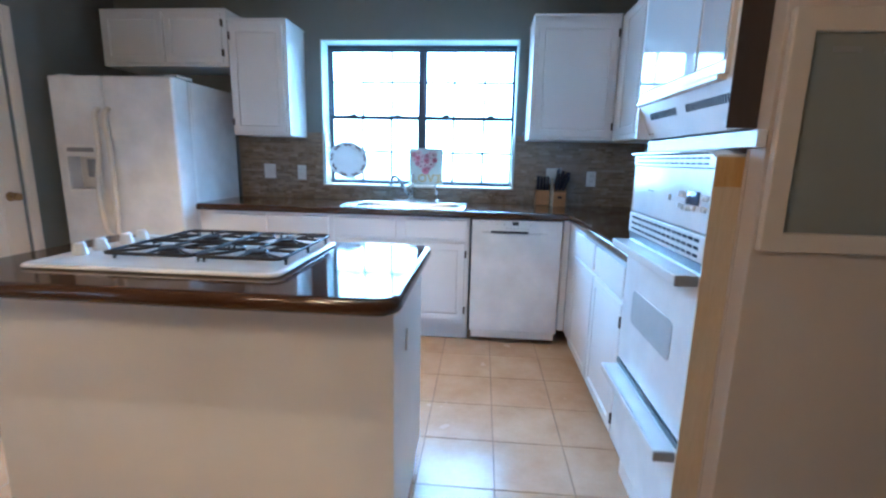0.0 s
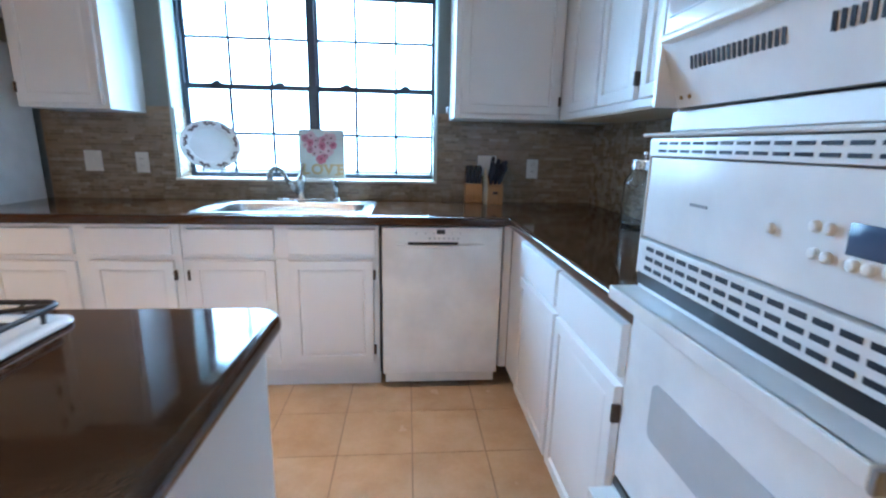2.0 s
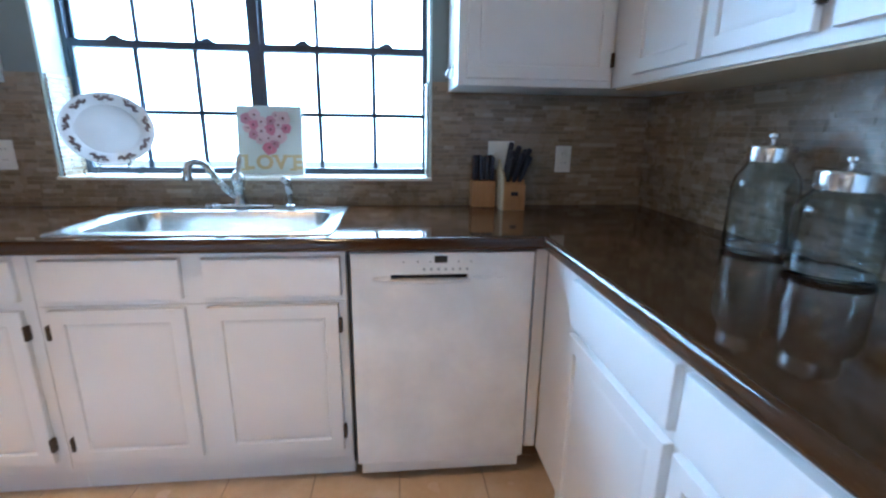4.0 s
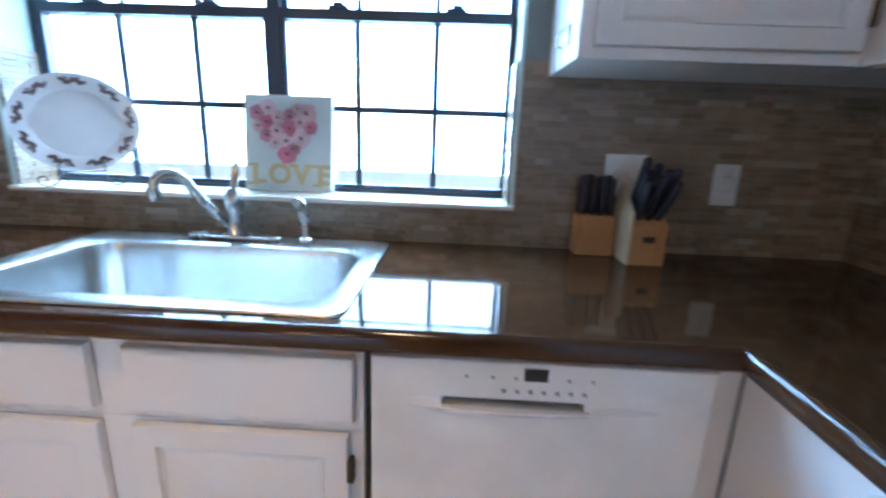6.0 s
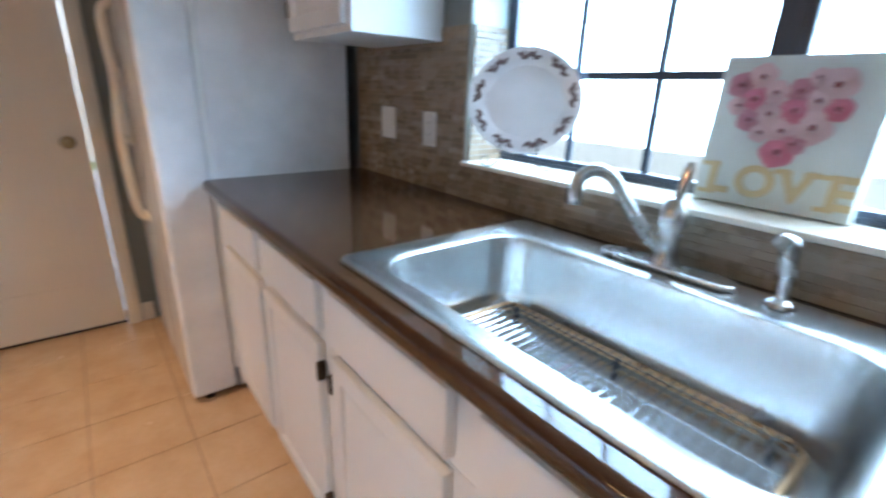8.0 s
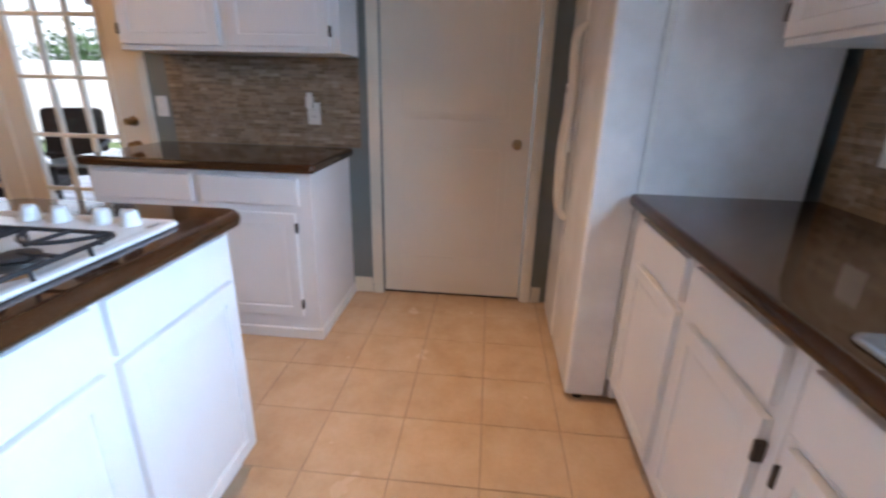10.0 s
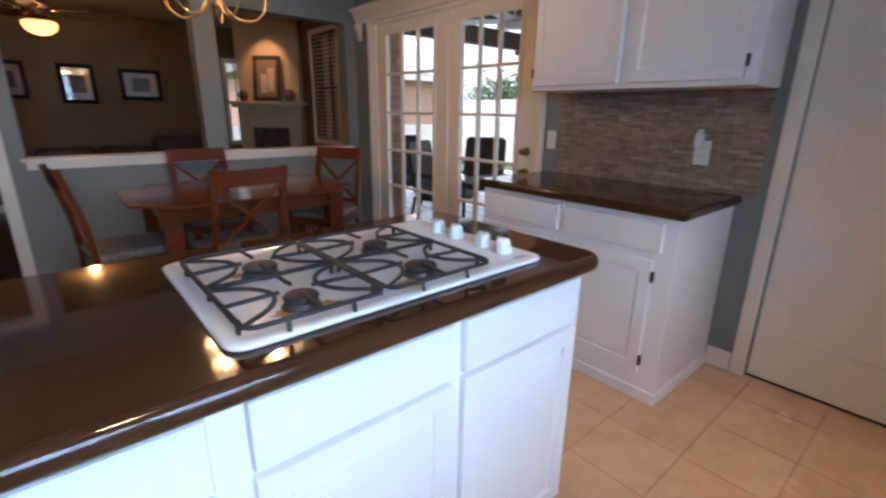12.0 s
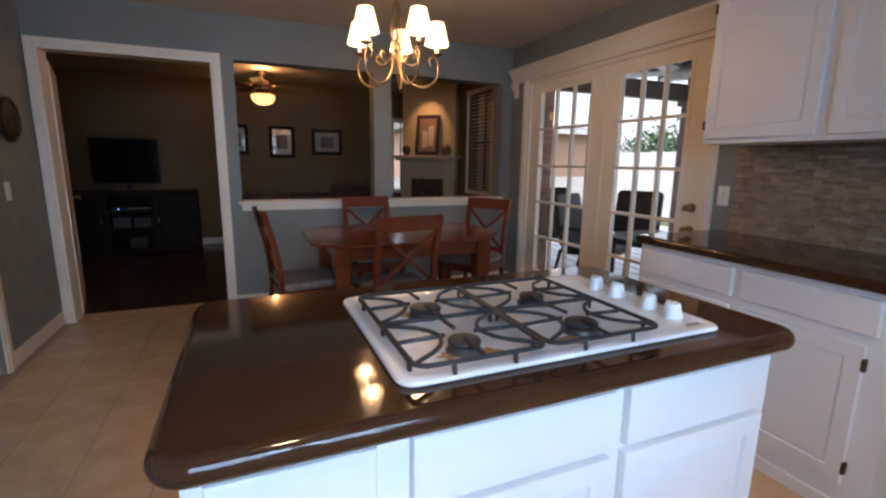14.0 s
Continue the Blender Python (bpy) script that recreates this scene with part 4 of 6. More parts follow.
BURNERGREY = plain("burner_dull_metal", (0.10, 0.095, 0.09), 0.45, 0.6)
BUR = [(-0.634, -2.216), (-0.634, -1.999), (-0.925, -2.212), (-0.912, -1.999)]
for i, (x, y) in enumerate(BUR):
    r = 0.030 if i in (1, 2) else 0.034
    b = part("burner", lathe([(r + 0.007, ZP), (r + 0.006, ZP + 0.002), (r + 0.003, ZP + 0.004), (r + 0.001, ZP + 0.013), (r - 0.004, ZP + 0.016), (0, ZP + 0.016)], 24, x, y), BURNERGREY, ck)
    part("burner_cap", lathe([(r, ZP + 0.0165), (r + 0.003, ZP + 0.020), (r, ZP + 0.0245), (r - 0.008, ZP + 0.027), (0, ZP + 0.0275)], 24, x, y), IRON, b, "black burner cap")
for n, (x, y, w, h) in enumerate(((-0.872, -1.966, 0.040, 0.024), (-0.66, -1.972, 0.040, 0.022), (-0.605, -1.985, 0.030, 0.018), (-0.606, -2.238, 0.030, 0.018), (-0.95, -2.18, 0.026, 0.02), (-0.922, -2.246, 0.022, 0.013))):
    pts = [Vector((x + w * (1 + 0.25 * math.sin(3.1 * k + n)) * math.cos(k * 0.524), y + h * (1 + 0.3 * math.cos(2.3 * k + n)) * math.sin(k * 0.524), 0)) for k in range(12)]
    part("stain", loft([[p + Vector((0, 0, ZP + 0.0002)) for p in pts], [p + Vector((0, 0, ZP + 0.0006)) for p in pts]], True, True), RUST, ck, "brown burnt-on stain")
ZG = TOP1 + 0.036
for gx0, gx1 in ((-0.762, -0.503), (-1.045, -0.772)):
    g = part("grate", tube(rrect(gx0, -2.345, gx1, -1.905, 0.028, ZG, 5), 0.0052, 6, True), IRON, ck, "black cast iron grate")
    cx = (gx0 + gx1) / 2
    hw = (gx1 - gx0) / 2
    for cy in (-2.232, -2.018):
        s = 0.108
        for sx in (-1, 1):
            arc = curve([(cx + sx * hw, cy + s * 0.92, ZG), (cx + sx * hw * 0.52, cy + s * 0.50, ZG + 0.002), (cx + sx * hw * 0.34, cy, ZG + 0.003), (cx + sx * hw * 0.52, cy - s * 0.50, ZG + 0.002), (cx + sx * hw, cy - s * 0.92, ZG)], 6)
            part("grate_bar", tube(arc, 0.0046, 6), IRON, g)
            part("grate_bar", tube([(cx + sx * hw, cy, ZG), (cx + sx * hw * 0.25, cy, ZG + 0.003)], 0.0046, 6), IRON, g)
        for sy in (-1, 1):
            part("grate_bar", tube([(cx, cy + sy * s, ZG), (cx, cy + sy * s * 0.26, ZG + 0.003)], 0.0046, 6), IRON, g)
    part("grate_bar", tube([(gx0, -2.125, ZG), (gx1, -2.125, ZG)], 0.0055, 6), IRON, g)
    for fx in (gx0 + 0.004, gx1 - 0.004):
        for fy in (-2.30, -2.125, -1.95):
            part("grate_foot", tube([(fx, fy, ZG), (fx, fy, TOP1 + 0.010)], [0.005, 0.0042], 6), IRON, g)
    for fx in (cx - 0.06, cx + 0.06):
        part("grate_foot", tube([(fx, -1.907, ZG), (fx, -1.903, TOP1 + 0.0135)], [0.0048, 0.004], 6), IRON, g)
for y in (-2.266, -2.184, -2.071, -1.998):
    k = part("knob", lathe([(0.023, ZP), (0.0235, ZP + 0.006), (0.021, ZP + 0.011), (0.0185, ZP + 0.028), (0.0165, ZP + 0.034), (0.011, ZP + 0.0375), (0.0, ZP + 0.0385)], 20, -1.183, y), WHITEP, ck, "white plastic control knob")
    part("knob_ridge", box(-1.1865, y - 0.019, ZP + 0.012, -1.1795, y + 0.019, ZP + 0.0395, 0.003), WHITEP, k)
part("maker_plate", box(-1.205, -1.945, ZP, -1.165, -1.935, ZP + 0.0015), GREYPL, ck)
ck.location += Vector((-0.020, -0.027, 0))
ck.scale.x = 1.025

# ---- dry bar on the west wall ----
BY0, BY1 = -3.10, -1.982
cabinet("bar_base_cabinet", face(-2.245, BY0, 90), BY1 - BY0, 0.607, 0, TOP0, [("drawer", 0.03, 0.715, 0.53, 0.845, ""), ("drawer", 0.575, 0.715, 1.06, 0.845, ""),
        ("door", 0.03, 0.13, 0.53, 0.675, ""), ("door", 0.575, 0.13, 1.035, 0.675, "r")], "white painted base cabinet with raised panel doors and dark hinges", "bar cabinets", 0.0, 0.066)
bb = bpy.data.objects["bar_base_cabinet"]
part("shoe_moulding", boxes((-2.2445, BY0, 0.0, -2.226, BY1 + 0.016, 0.055), (-2.852, BY1 + 0.0005, 0.0, -2.2445, BY1 + 0.016, 0.055), bev=0.004), CAB, bb)
solo("bar_countertop", rslab(-2.85, BY0 - 0.028, -2.205, BY1 + 0.035, 0.03, TOP0 + 0.001, TOP1, 0.021), COUNTER, "polished dark brown stone counter on the bar cabinet", "countertop")
cabinet("bar_wall_cabinet", face(-2.53, -3.03, 90), 1.13, 0.322, 1.40, 2.165, [("door", 0.02, 1.425, 0.535, 2.135, "l"), ("door", 0.585, 1.425, 1.085, 2.135, "r")], "white painted wall cabinet with two raised panel doors", "bar cabinets", 0.0, 0.066)

# ---- french doors ----
fd = thing("french_doors", (WEST - 0.05, -4.23, 0), "cream painted french patio doors with fifteen panes each", "french door", "", "structure")
part("door_frame", boxes((WEST - 0.14, -5.228, 0, WEST + 0.004, -5.19, 2.073), (WEST - 0.14, -3.265, 0, WEST + 0.004, -3.227, 2.073), (WEST - 0.14, -5.19, 2.04, WEST + 0.004, -3.265, 2.073), bev=0.003), TRIM, fd)
part("casing", boxes((WEST, -5.30, 0, WEST + 0.018, -5.225, 2.075), (WEST, -3.232, 0, WEST + 0.018, -3.16, 2.075), (WEST + 0.018, -5.28, 0, WEST + 0.026, -5.245, 2.075), (WEST + 0.018, -3.212, 0, WEST + 0.026, -3.18, 2.075), bev=0.004), TRIM, fd)
part("sill_plate", box(WEST - 0.14, -5.19, 0, WEST + 0.01, -3.265, 0.02), BRASS, fd)
for a, b, nm in ((-5.188, -4.178, "fixed_door"), (-4.172, -3.267, "active_door")):
    st = 0.155
    lf = part(nm, pierced([a, a + st, b - st, b], [0.022, 0.24, 1.945, 2.038], [(1, 1)], WEST - 0.06, WEST - 0.018, "yz", bev=0.003), TRIM, fd)
    g0, g1, z0, z1 = a + st, b - st, 0.24, 1.945
    part("glazing_bead", pierced([g0 - 0.022, g0 + 0.006, g1 - 0.006, g1 + 0.022], [z0 - 0.022, z0 + 0.006, z1 - 0.006, z1 + 0.022], [(1, 1)], WEST - 0.022, WEST - 0.008, "yz", bev=0.004), TRIM, lf)
    for i in (1, 2):
        y = g0 + (g1 - g0) * i / 3
        part("muntin", box(WEST - 0.052, y - 0.011, z0, WEST - 0.014, y + 0.011, z1, 0.004), TRIM, lf)
    for j in range(1, 5):
        z = z0 + (z1 - z0) * j / 5
        part("muntin", box(WEST - 0.050, g0, z - 0.011, WEST - 0.012, g1, z + 0.011, 0.004), TRIM, lf)
    for i in range(3):
        for j in range(5):
            p = part("pane", box(WEST - 0.036, g0 + (g1 - g0) * i / 3 + 0.002, z0 + (z1 - z0) * j / 5 + 0.002, WEST - 0.032, g0 + (g1 - g0) * (i + 1) / 3 - 0.002, z0 + (z1 - z0) * (j + 1) / 5 - 0.002), GLASS, lf)
            p.visible_shadow = False
    if nm == "active_door":
        knob(lf, WEST - 0.018, -3.318, 0.878, 1, BRASS, 0, 0.027)
        knob(lf, WEST - 0.018, -3.318, 1.022, 1, BRASS, 0, 0.022)
part("astragal", box(WEST - 0.018, -4.195, 0.022, WEST - 0.006, -4.155, 2.038, 0.003), TRIM, fd)
prof = [(0.0, 2.076), (0.022, 2.076), (0.022, 2.10), (0.035, 2.115), (0.040, 2.135), (0.06, 2.165), (0.085, 2.185), (0.085, 2.205), (0.0, 2.205)]
co = structure("cornice", loft([[Vector((WEST + u, -5.50, v)) for u, v in prof], [Vector((WEST + u, -3.10, v)) for u, v in prof]], True, True), TRIM, "cream painted crown cornice shelf above the patio doors", "trim")
for y in (-5.44, -3.16):
    cb = [(0.0, 1.93), (0.015, 1.935), (0.025, 1.965), (0.022, 1.99), (0.05, 2.02), (0.062, 2.055), (0.06, 2.075), (0.0, 2.075)]
    part("corbel", loft([[Vector((WEST + u, y - 0.03, v)) for u, v in cb], [Vector((WEST + u, y + 0.03, v)) for u, v in cb]], True, True), TRIM, co)

# ---- switches and outlets ----


def plate(name, m, label, category, kind, w=0.07, h=0.115):
    """A wall plate; m takes x along the wall and -y out of it."""
    ob = thing(name, m @ Vector((0, 0, 0)), label, category, "wall plates")
    part("cover", moved(box(-w / 2, -0.006, -h / 2, w / 2, 0.0, h / 2, 0.0025), m), WHITEP, ob)
    if kind == "outlet":
        for z in (-0.02, 0.02):
            s = part("socket", moved(box(-0.016, -0.0075, z - 0.014, 0.016, -0.006, z + 0.014, 0.0006), m), WHITEP, ob)
            part("slit", moved(boxes((-0.008, -0.008, z - 0.002, -0.006, -0.0074, z + 0.007), (0.006, -0.008, z - 0.002, 0.008, -0.0074, z + 0.007)), m), BLACK, s)
    elif kind == "switch":
        for x in ((0,) if w < 0.1 else (-0.023, 0.023)):
            part("toggle", moved(box(x - 0.005, -0.016, -0.004, x + 0.005, -0.006, 0.014, 0.002), m), WHITEP, ob)
    return ob


plate("light_switch", face(-1.652, -0.0115, 0) @ Matrix.Translation((0, 0, 1.125)), "white double switch plate on the mosaic backsplash", "switch", "switch", 0.095)
plate("wall_outlet", face(-1.387, -0.0115, 0) @ Matrix.Translation((0, 0, 1.12)), "white outlet plate on the mosaic backsplash", "outlet", "outlet")
plate("wall_outlet", face(0.888, -0.0115, 0) @ Matrix.Translation((0, 0, 1.12)), "white outlet plate beside the knife blocks", "outlet", "outlet")
plate("light_switch", face(0.606, -0.0115, 0) @ Matrix.Translation((0, 0, 1.135)), "pale switch plate behind the knife blocks", "switch", "switch", 0.115, 0.12)
plate("light_switch", face(WEST + 0.001, -3.10, 90) @ Matrix.Translation((0, 0, 1.115)), "white switch plate beside the french doors", "switch", "switch")
ot = plate("wall_outlet", face(WEST + 0.0115, -2.17, 90) @ Matrix.Translation((0, 0, 1.10)), "white outlet plate with a plugged-in night light", "outlet", "outlet", 0.075, 0.12)
part("night_light", boxes((WEST + 0.018, -2.205, 1.13, WEST + 0.05, -2.165, 1.195), (WEST + 0.02, -2.2, 1.195, WEST + 0.045, -2.17, 1.215), bev=0.006), WHITEP, ot)
plate("light_switch", face(1.129, -4.99, -90) @ Matrix.Translation((0, 0, 1.07)), "white switch plate on the dining wall", "switch", "switch")
ckk = thing("wall_clock", (1.12, -5.13, 1.52), "dark round wall clock on the dining wall", "clock")
part("rim", moved(lathe([(0.13, 0.0), (0.14, 0.01), (0.14, 0.025), (0.125, 0.032), (0.118, 0.02)], 32), Matrix.Translation((1.129, -5.13, 1.52)) @ pose(0, 0, 0, 0, -90)), DARKWOOD, ckk)
part("dial", moved(lathe([(0.118, 0.002), (0.118, 0.012), (0.0, 0.0125)], 32), Matrix.Translation((1.129, -5.13, 1.52)) @ pose(0, 0, 0, 0, -90)), plain("dark_dial", (0.06, 0.05, 0.045), 0.4), ckk)

# ---- picture board on the partition ----
bd = thing("memo_board", (0.86, -2.561, 1.065), "white framed frosted glass memo board on the partition wall", "memo board")
part("frame", pierced([0.667, 0.712, 1.02, 1.066], [1.062, 1.104, 1.512, 1.558], [(1, 1)], -2.58, -2.561, bev=0.004), painted("board_frame_taupe", (0.60, 0.52, 0.44), 0.45), bd)
part("glass", box(0.712, -2.567, 1.104, 1.02, -2.562, 1.512), Mat("frosted_board_glass", (0.24, 0.25, 0.24), 0.3).m, bd)
for x0, x1 in ((0.755, 0.81), (0.85, 0.88)):
    part("text_bar", box(x0, -2.569, 1.474, x1, -2.567, 1.486), GREYPL, bd)

# ---- things on the counter ----
k1 = thing("knife_block", (0.507, -0.07, TOP1), "small beech block holding dark blue handled knives", "knife block")
part("block", box(0.471, -0.085, TOP1 + 0.001, 0.574, -0.018, TOP1 + 0.115, 0.004), BEECH, k1)
NAVY = plain("navy_plastic", (0.014, 0.016, 0.035), 0.4)
for i in range(4):
    for j in range(2):
        x = 0.486 + i * 0.0245
        part("knife_handle", box(x - 0.008, -0.077 + j * 0.034, TOP1 + 0.116, x + 0.008, -0.057 + j * 0.034, TOP1 + 0.222 - 0.006 * ((i + j) % 2), 0.004), NAVY, k1)
k2 = thing("knife_block", (0.635, -0.135, TOP1), "slanted beech knife block with black knife handles", "knife block")
ol = [(-0.165, 0.0), (-0.045, 0.0), (-0.03, 0.12), (-0.075, 0.165), (-0.165, 0.105)]
part("block", loft([[Vector((0.592, u, TOP1 + 0.001 + v)) for u, v in ol], [Vector((0.682, u, TOP1 + 0.001 + v)) for u, v in ol]], True, True), BEECH, k2)
part("side_board", loft([[Vector((0.584, u, TOP1 + 0.001 + v)) for u, v in [(-0.165, 0.0), (-0.045, 0.0), (-0.03, 0.14), (-0.075, 0.205), (-0.165, 0.14)]], [Vector((0.5915, u, TOP1 + 0.001 + v)) for u, v in [(-0.165, 0.0), (-0.045, 0.0), (-0.03, 0.14), (-0.075, 0.205), (-0.165, 0.14)]]], True, True),
     wood("pale_beech", (0.60, 0.48, 0.30), (0.72, 0.60, 0.42), 0.45, (9, 9, 1), 8), k2)
part("badge", box(0.622, -0.1675, TOP1 + 0.062, 0.652, -0.164, TOP1 + 0.078, 0.001), DARKWOOD, k2)
for i in range(3):
    for j in range(3):
        a = Vector((0.612 + i * 0.024, -0.14 + j * 0.026, TOP1 + 0.118 + j * 0.018))
        d = Vector((0.12 + 0.1 * i, -0.22, 0.95)).normalized()
        part("knife_handle", tube([a, a + d * 0.03, a + d * 0.07, a + d * (0.095 + 0.012 * ((i * 2 + j) % 3)), a + d * (0.103 + 0.012 * ((i * 2 + j) % 3))], [0.009, 0.0115, 0.011, 0.0125, 0.007], 8), NAVY, k2)


def jar(x, y, r, h, label):
    ob = thing("glass_jar", (x, y, TOP1), label, "jar", "counter jars")
    z = TOP1 + 0.001
    part("jar_body", loft([circle(q, z + zz, 32, x, y) for q, zz in ((r * 0.9, 0.0), (r, 0.008), (r, h * 0.70), (r * 0.93, h * 0.80), (r * 0.66, h * 0.92), (r * 0.64, h), (r * 0.60, h), (r * 0.62, h * 0.92), (r * 0.88, h * 0.79), (r * 0.955, h * 0.69), (r * 0.955, 0.014), (r * 0.85, 0.010))], True, True), JARGLASS, ob)
    lid = part("lid", lathe([(r * 0.70, z + h - 0.012), (r * 0.71, z + h + 0.022), (r * 0.66, z + h + 0.030), (r * 0.2, z + h + 0.036), (0, z + h + 0.036)], 32, x, y), CHROME, ob, "brushed metal lid")
    part("lid_knob", lathe([(0.006, z + h + 0.034), (0.006, z + h + 0.046), (0.013, z + h + 0.052), (0.013, z + h + 0.06), (0, z + h + 0.066)], 16, x, y), CHROME, lid)


jar(1.16, -0.85, 0.082, 0.262, "tall clear glass storage jar with metal lid")
jar(1.16, -1.08, 0.093, 0.215, "squat clear glass storage jar with metal lid")

# ---- things on the window sill ----
ZS = FZ0
cv = thing("canvas_picture", (-0.40, 0.09, ZS), "pale canvas picture with pink rose heart and gold letters", "picture")
TILT = Matrix.Translation((-0.400, 0.092, ZS + 0.004)) @ pose(0, 0, 0, -6)
part("canvas", moved(box(-0.138, 0.0, 0.0, 0.138, 0.028, 0.292, 0.002), TILT), CANVAS, cv)
rs = random.Random(4)


def rose(x, z, r, tone):
    """A paper rose: wavy nested petals round a dark heart, facing out of the canvas."""
    bm = bmesh.new()
    for k in range(4):
        rr, h, ph = 1.22 * r * (1 - 0.22 * k), 0.0035 + 0.0022 * k, rs.uniform(0, 6)
        rings = []
        for f, dz in ((0.55, -0.003), (0.92, 0.0), (1.0, 0.0016), (0.9, 0.001), (0.6, -0.001)):
            rings.append([Vector((math.cos(a) * rr * f * (1 + 0.06 * math.sin(5 * a + ph)), math.sin(a) * rr * f * (1 + 0.06 * math.sin(5 * a + ph)), max(0.0, h + dz + 0.0012 * math.sin(3 * a + ph)))) for a in [2 * math.pi * i / 20 for i in range(20)]])
        add(bm, loft(rings))
    m = TILT @ Matrix.Translation((x, -0.001, z)) @ pose(0, 0, 0, 90)
    ob = part("rose", moved(bm, m), ROSES[tone], cv)
    part("heart", moved(lathe([(0.0, 0.0), (r * 0.3, 0.001), (r * 0.28, 0.0075), (0.0, 0.009)], 10), m), ROSEDARK, ob)


for x, z, r, tone in ((-0.095, 0.236, 0.020, 1), (-0.060, 0.252, 0.021, 0), (-0.065, 0.210, 0.021, 2), (-0.031, 0.223, 0.019, 0), (-0.091, 0.197, 0.016, 0), (-0.065, 0.170, 0.019, 1),
                      (-0.033, 0.183, 0.022, 0), (0.009, 0.227, 0.019, 1), (0.007, 0.191, 0.022, 2), (0.031, 0.251, 0.014, 0), (0.061, 0.238, 0.025, 0), (0.040, 0.210, 0.019, 0),
                      (0.071, 0.197, 0.019, 2), (0.043, 0.162, 0.026, 0), (-0.004, 0.153, 0.020, 0), (-0.040, 0.147, 0.016, 0), (0.020, 0.130, 0.018, 1), (-0.001, 0.113, 0.025, 2)):
    rose(x, z, r, tone)
bm = bmesh.new()
for letter, x in (("L", -0.096), ("O", -0.028), ("V", 0.041), ("E", 0.112)):
    add(bm, text_mesh(letter, 0.096, 0.002, 0.0035), Matrix.Translation((x, 0, 0)) @ Matrix.Diagonal((0.92, 0.88, 1, 1)))
for x, y, w in ((-0.114, 0.029, 0.034), (-0.114, -0.029, 0.034), (0.094, 0.029, 0.030), (0.094, -0.029, 0.030), (0.016, 0.029, 0.030), (0.066, 0.029, 0.030)):
    add(bm, box(x - w / 2, y - 0.0045, -0.002, x + w / 2, y + 0.0045, 0.0025))
part("lettering", moved(bm, TILT @ Matrix.Translation((0.002, -0.003, 0.048)) @ pose(0, 0, 0, 90)), GOLD, cv, "gold slab letters reading LOVE")

pl = thing("decorative_plate", (-1.03, 0.06, ZS), "white oval plate with dark floral rim on a stand", "plate")
PQ = Matrix.Translation((-1.03, 0.058, 0)) @ pose(0, 0, 0, 0, 0, 33) @ Matrix.Translation((1.028, -0.045, 0))
PT = PQ @ Matrix.Translation((-1.028, 0.045, ZS + 0.187)) @ pose(0, 0, 0, 80)
part("dish", moved(loft([[Vector((p.x * 1.10, p.y * 0.99, p.z)) for p in circle(r, z, 40)] for r, z in ((0.10, -0.004), (0.105, 0.0), (0.112, 0.008), (0.143, 0.016), (0.148, 0.018), (0.1475, 0.0215), (0.142, 0.0195), (0.111, 0.0115), (0.10, 0.004))], True, True), PT), CHINA, pl)
for k in range(9):
    a = radians(10 + 40 * k)
    c = Vector((math.cos(a) * 0.122 * 1.10, math.sin(a) * 0.122 * 0.99, 0.0175))
    bm = bmesh.new()
    for q, (u, v, ln, wd, tw_) in enumerate(((-0.024, -0.004, 0.013, 0.0055, 20), (-0.009, 0.004, 0.014, 0.007, -15), (0.009, -0.003, 0.013, 0.0065, 18), (0.023, 0.004, 0.011, 0.005, -25), (-0.015, 0.009, 0.006, 0.0035, 50), (0.014, 0.009, 0.006, 0.0035, -40))):
        o = c + Vector((-math.sin(a), math.cos(a), 0)) * u + Vector((math.cos(a), math.sin(a), 0)) * v
        add(bm, lathe([(1.0, 0.0), (0.85, 0.0014), (0, 0.002)], 8), Matrix.Translation(o) @ pose(0, 0, 0, 0, 0, math.degrees(a) + 90 + tw_) @ Matrix.Diagonal((ln, wd, 1, 1)))
    part("motif", moved(bm, PT), MOTIF, pl, "dark brown leaf motif")
bm = bmesh.new()
for s in (-1, 1):
    add(bm, tube(curve([(-1.028 + s * 0.05, 0.02, ZS + 0.09), (-1.028 + s * 0.055, -0.002, ZS + 0.06), (-1.028 + s * 0.055, 0.02, ZS + 0.045), (-1.028 + s * 0.05, 0.06, ZS + 0.05), (-1.028 + s * 0.06, 0.01, ZS + 0.02), (-1.028 + s * 0.078, -0.008, ZS + 0.005), (-1.028 + s * 0.100, -0.010, ZS + 0.010), (-1.028 + s * 0.106, -0.010, ZS + 0.026), (-1.028 + s * 0.092, -0.009, ZS + 0.034), (-1.028 + s * 0.082, -0.008, ZS + 0.024), (-1.028 + s * 0.090, -0.008, ZS + 0.017)], 6), 0.0022, 6))
    add(bm, tube(curve([(-1.028 + s * 0.05, 0.06, ZS + 0.05), (-1.028 + s * 0.04, 0.075, ZS + 0.15), (-1.028 + s * 0.02, 0.078, ZS + 0.2)], 4), 0.0022, 6))
    add(bm, tube([(-1.028 + s * 0.05, 0.06, ZS + 0.05), (-1.028 + s * 0.05, 0.072, ZS + 0.002)], 0.0022, 6))
add(bm, tube([(-1.083, 0.02, ZS + 0.045), (-0.973, 0.02, ZS + 0.045)], 0.0022, 6))
part("wire_stand", moved(bm, PQ), IRON, pl, "black scrolled wire stand")

# hook on the cabinet side
hk = thing("cup_hook", (0.355, -0.30, 1.44), "small white hook on the cabinet side", "hook")
part("plate", box(0.351, -0.31, 1.42, 0.357, -0.285, 1.46, 0.002), WHITEP, hk)
part("hook_wire", tube(curve([(0.352, -0.298, 1.455), (0.335, -0.298, 1.44), (0.332, -0.298, 1.42), (0.345, -0.298, 1.415)], 5), 0.003, 6), CHROME, hk)

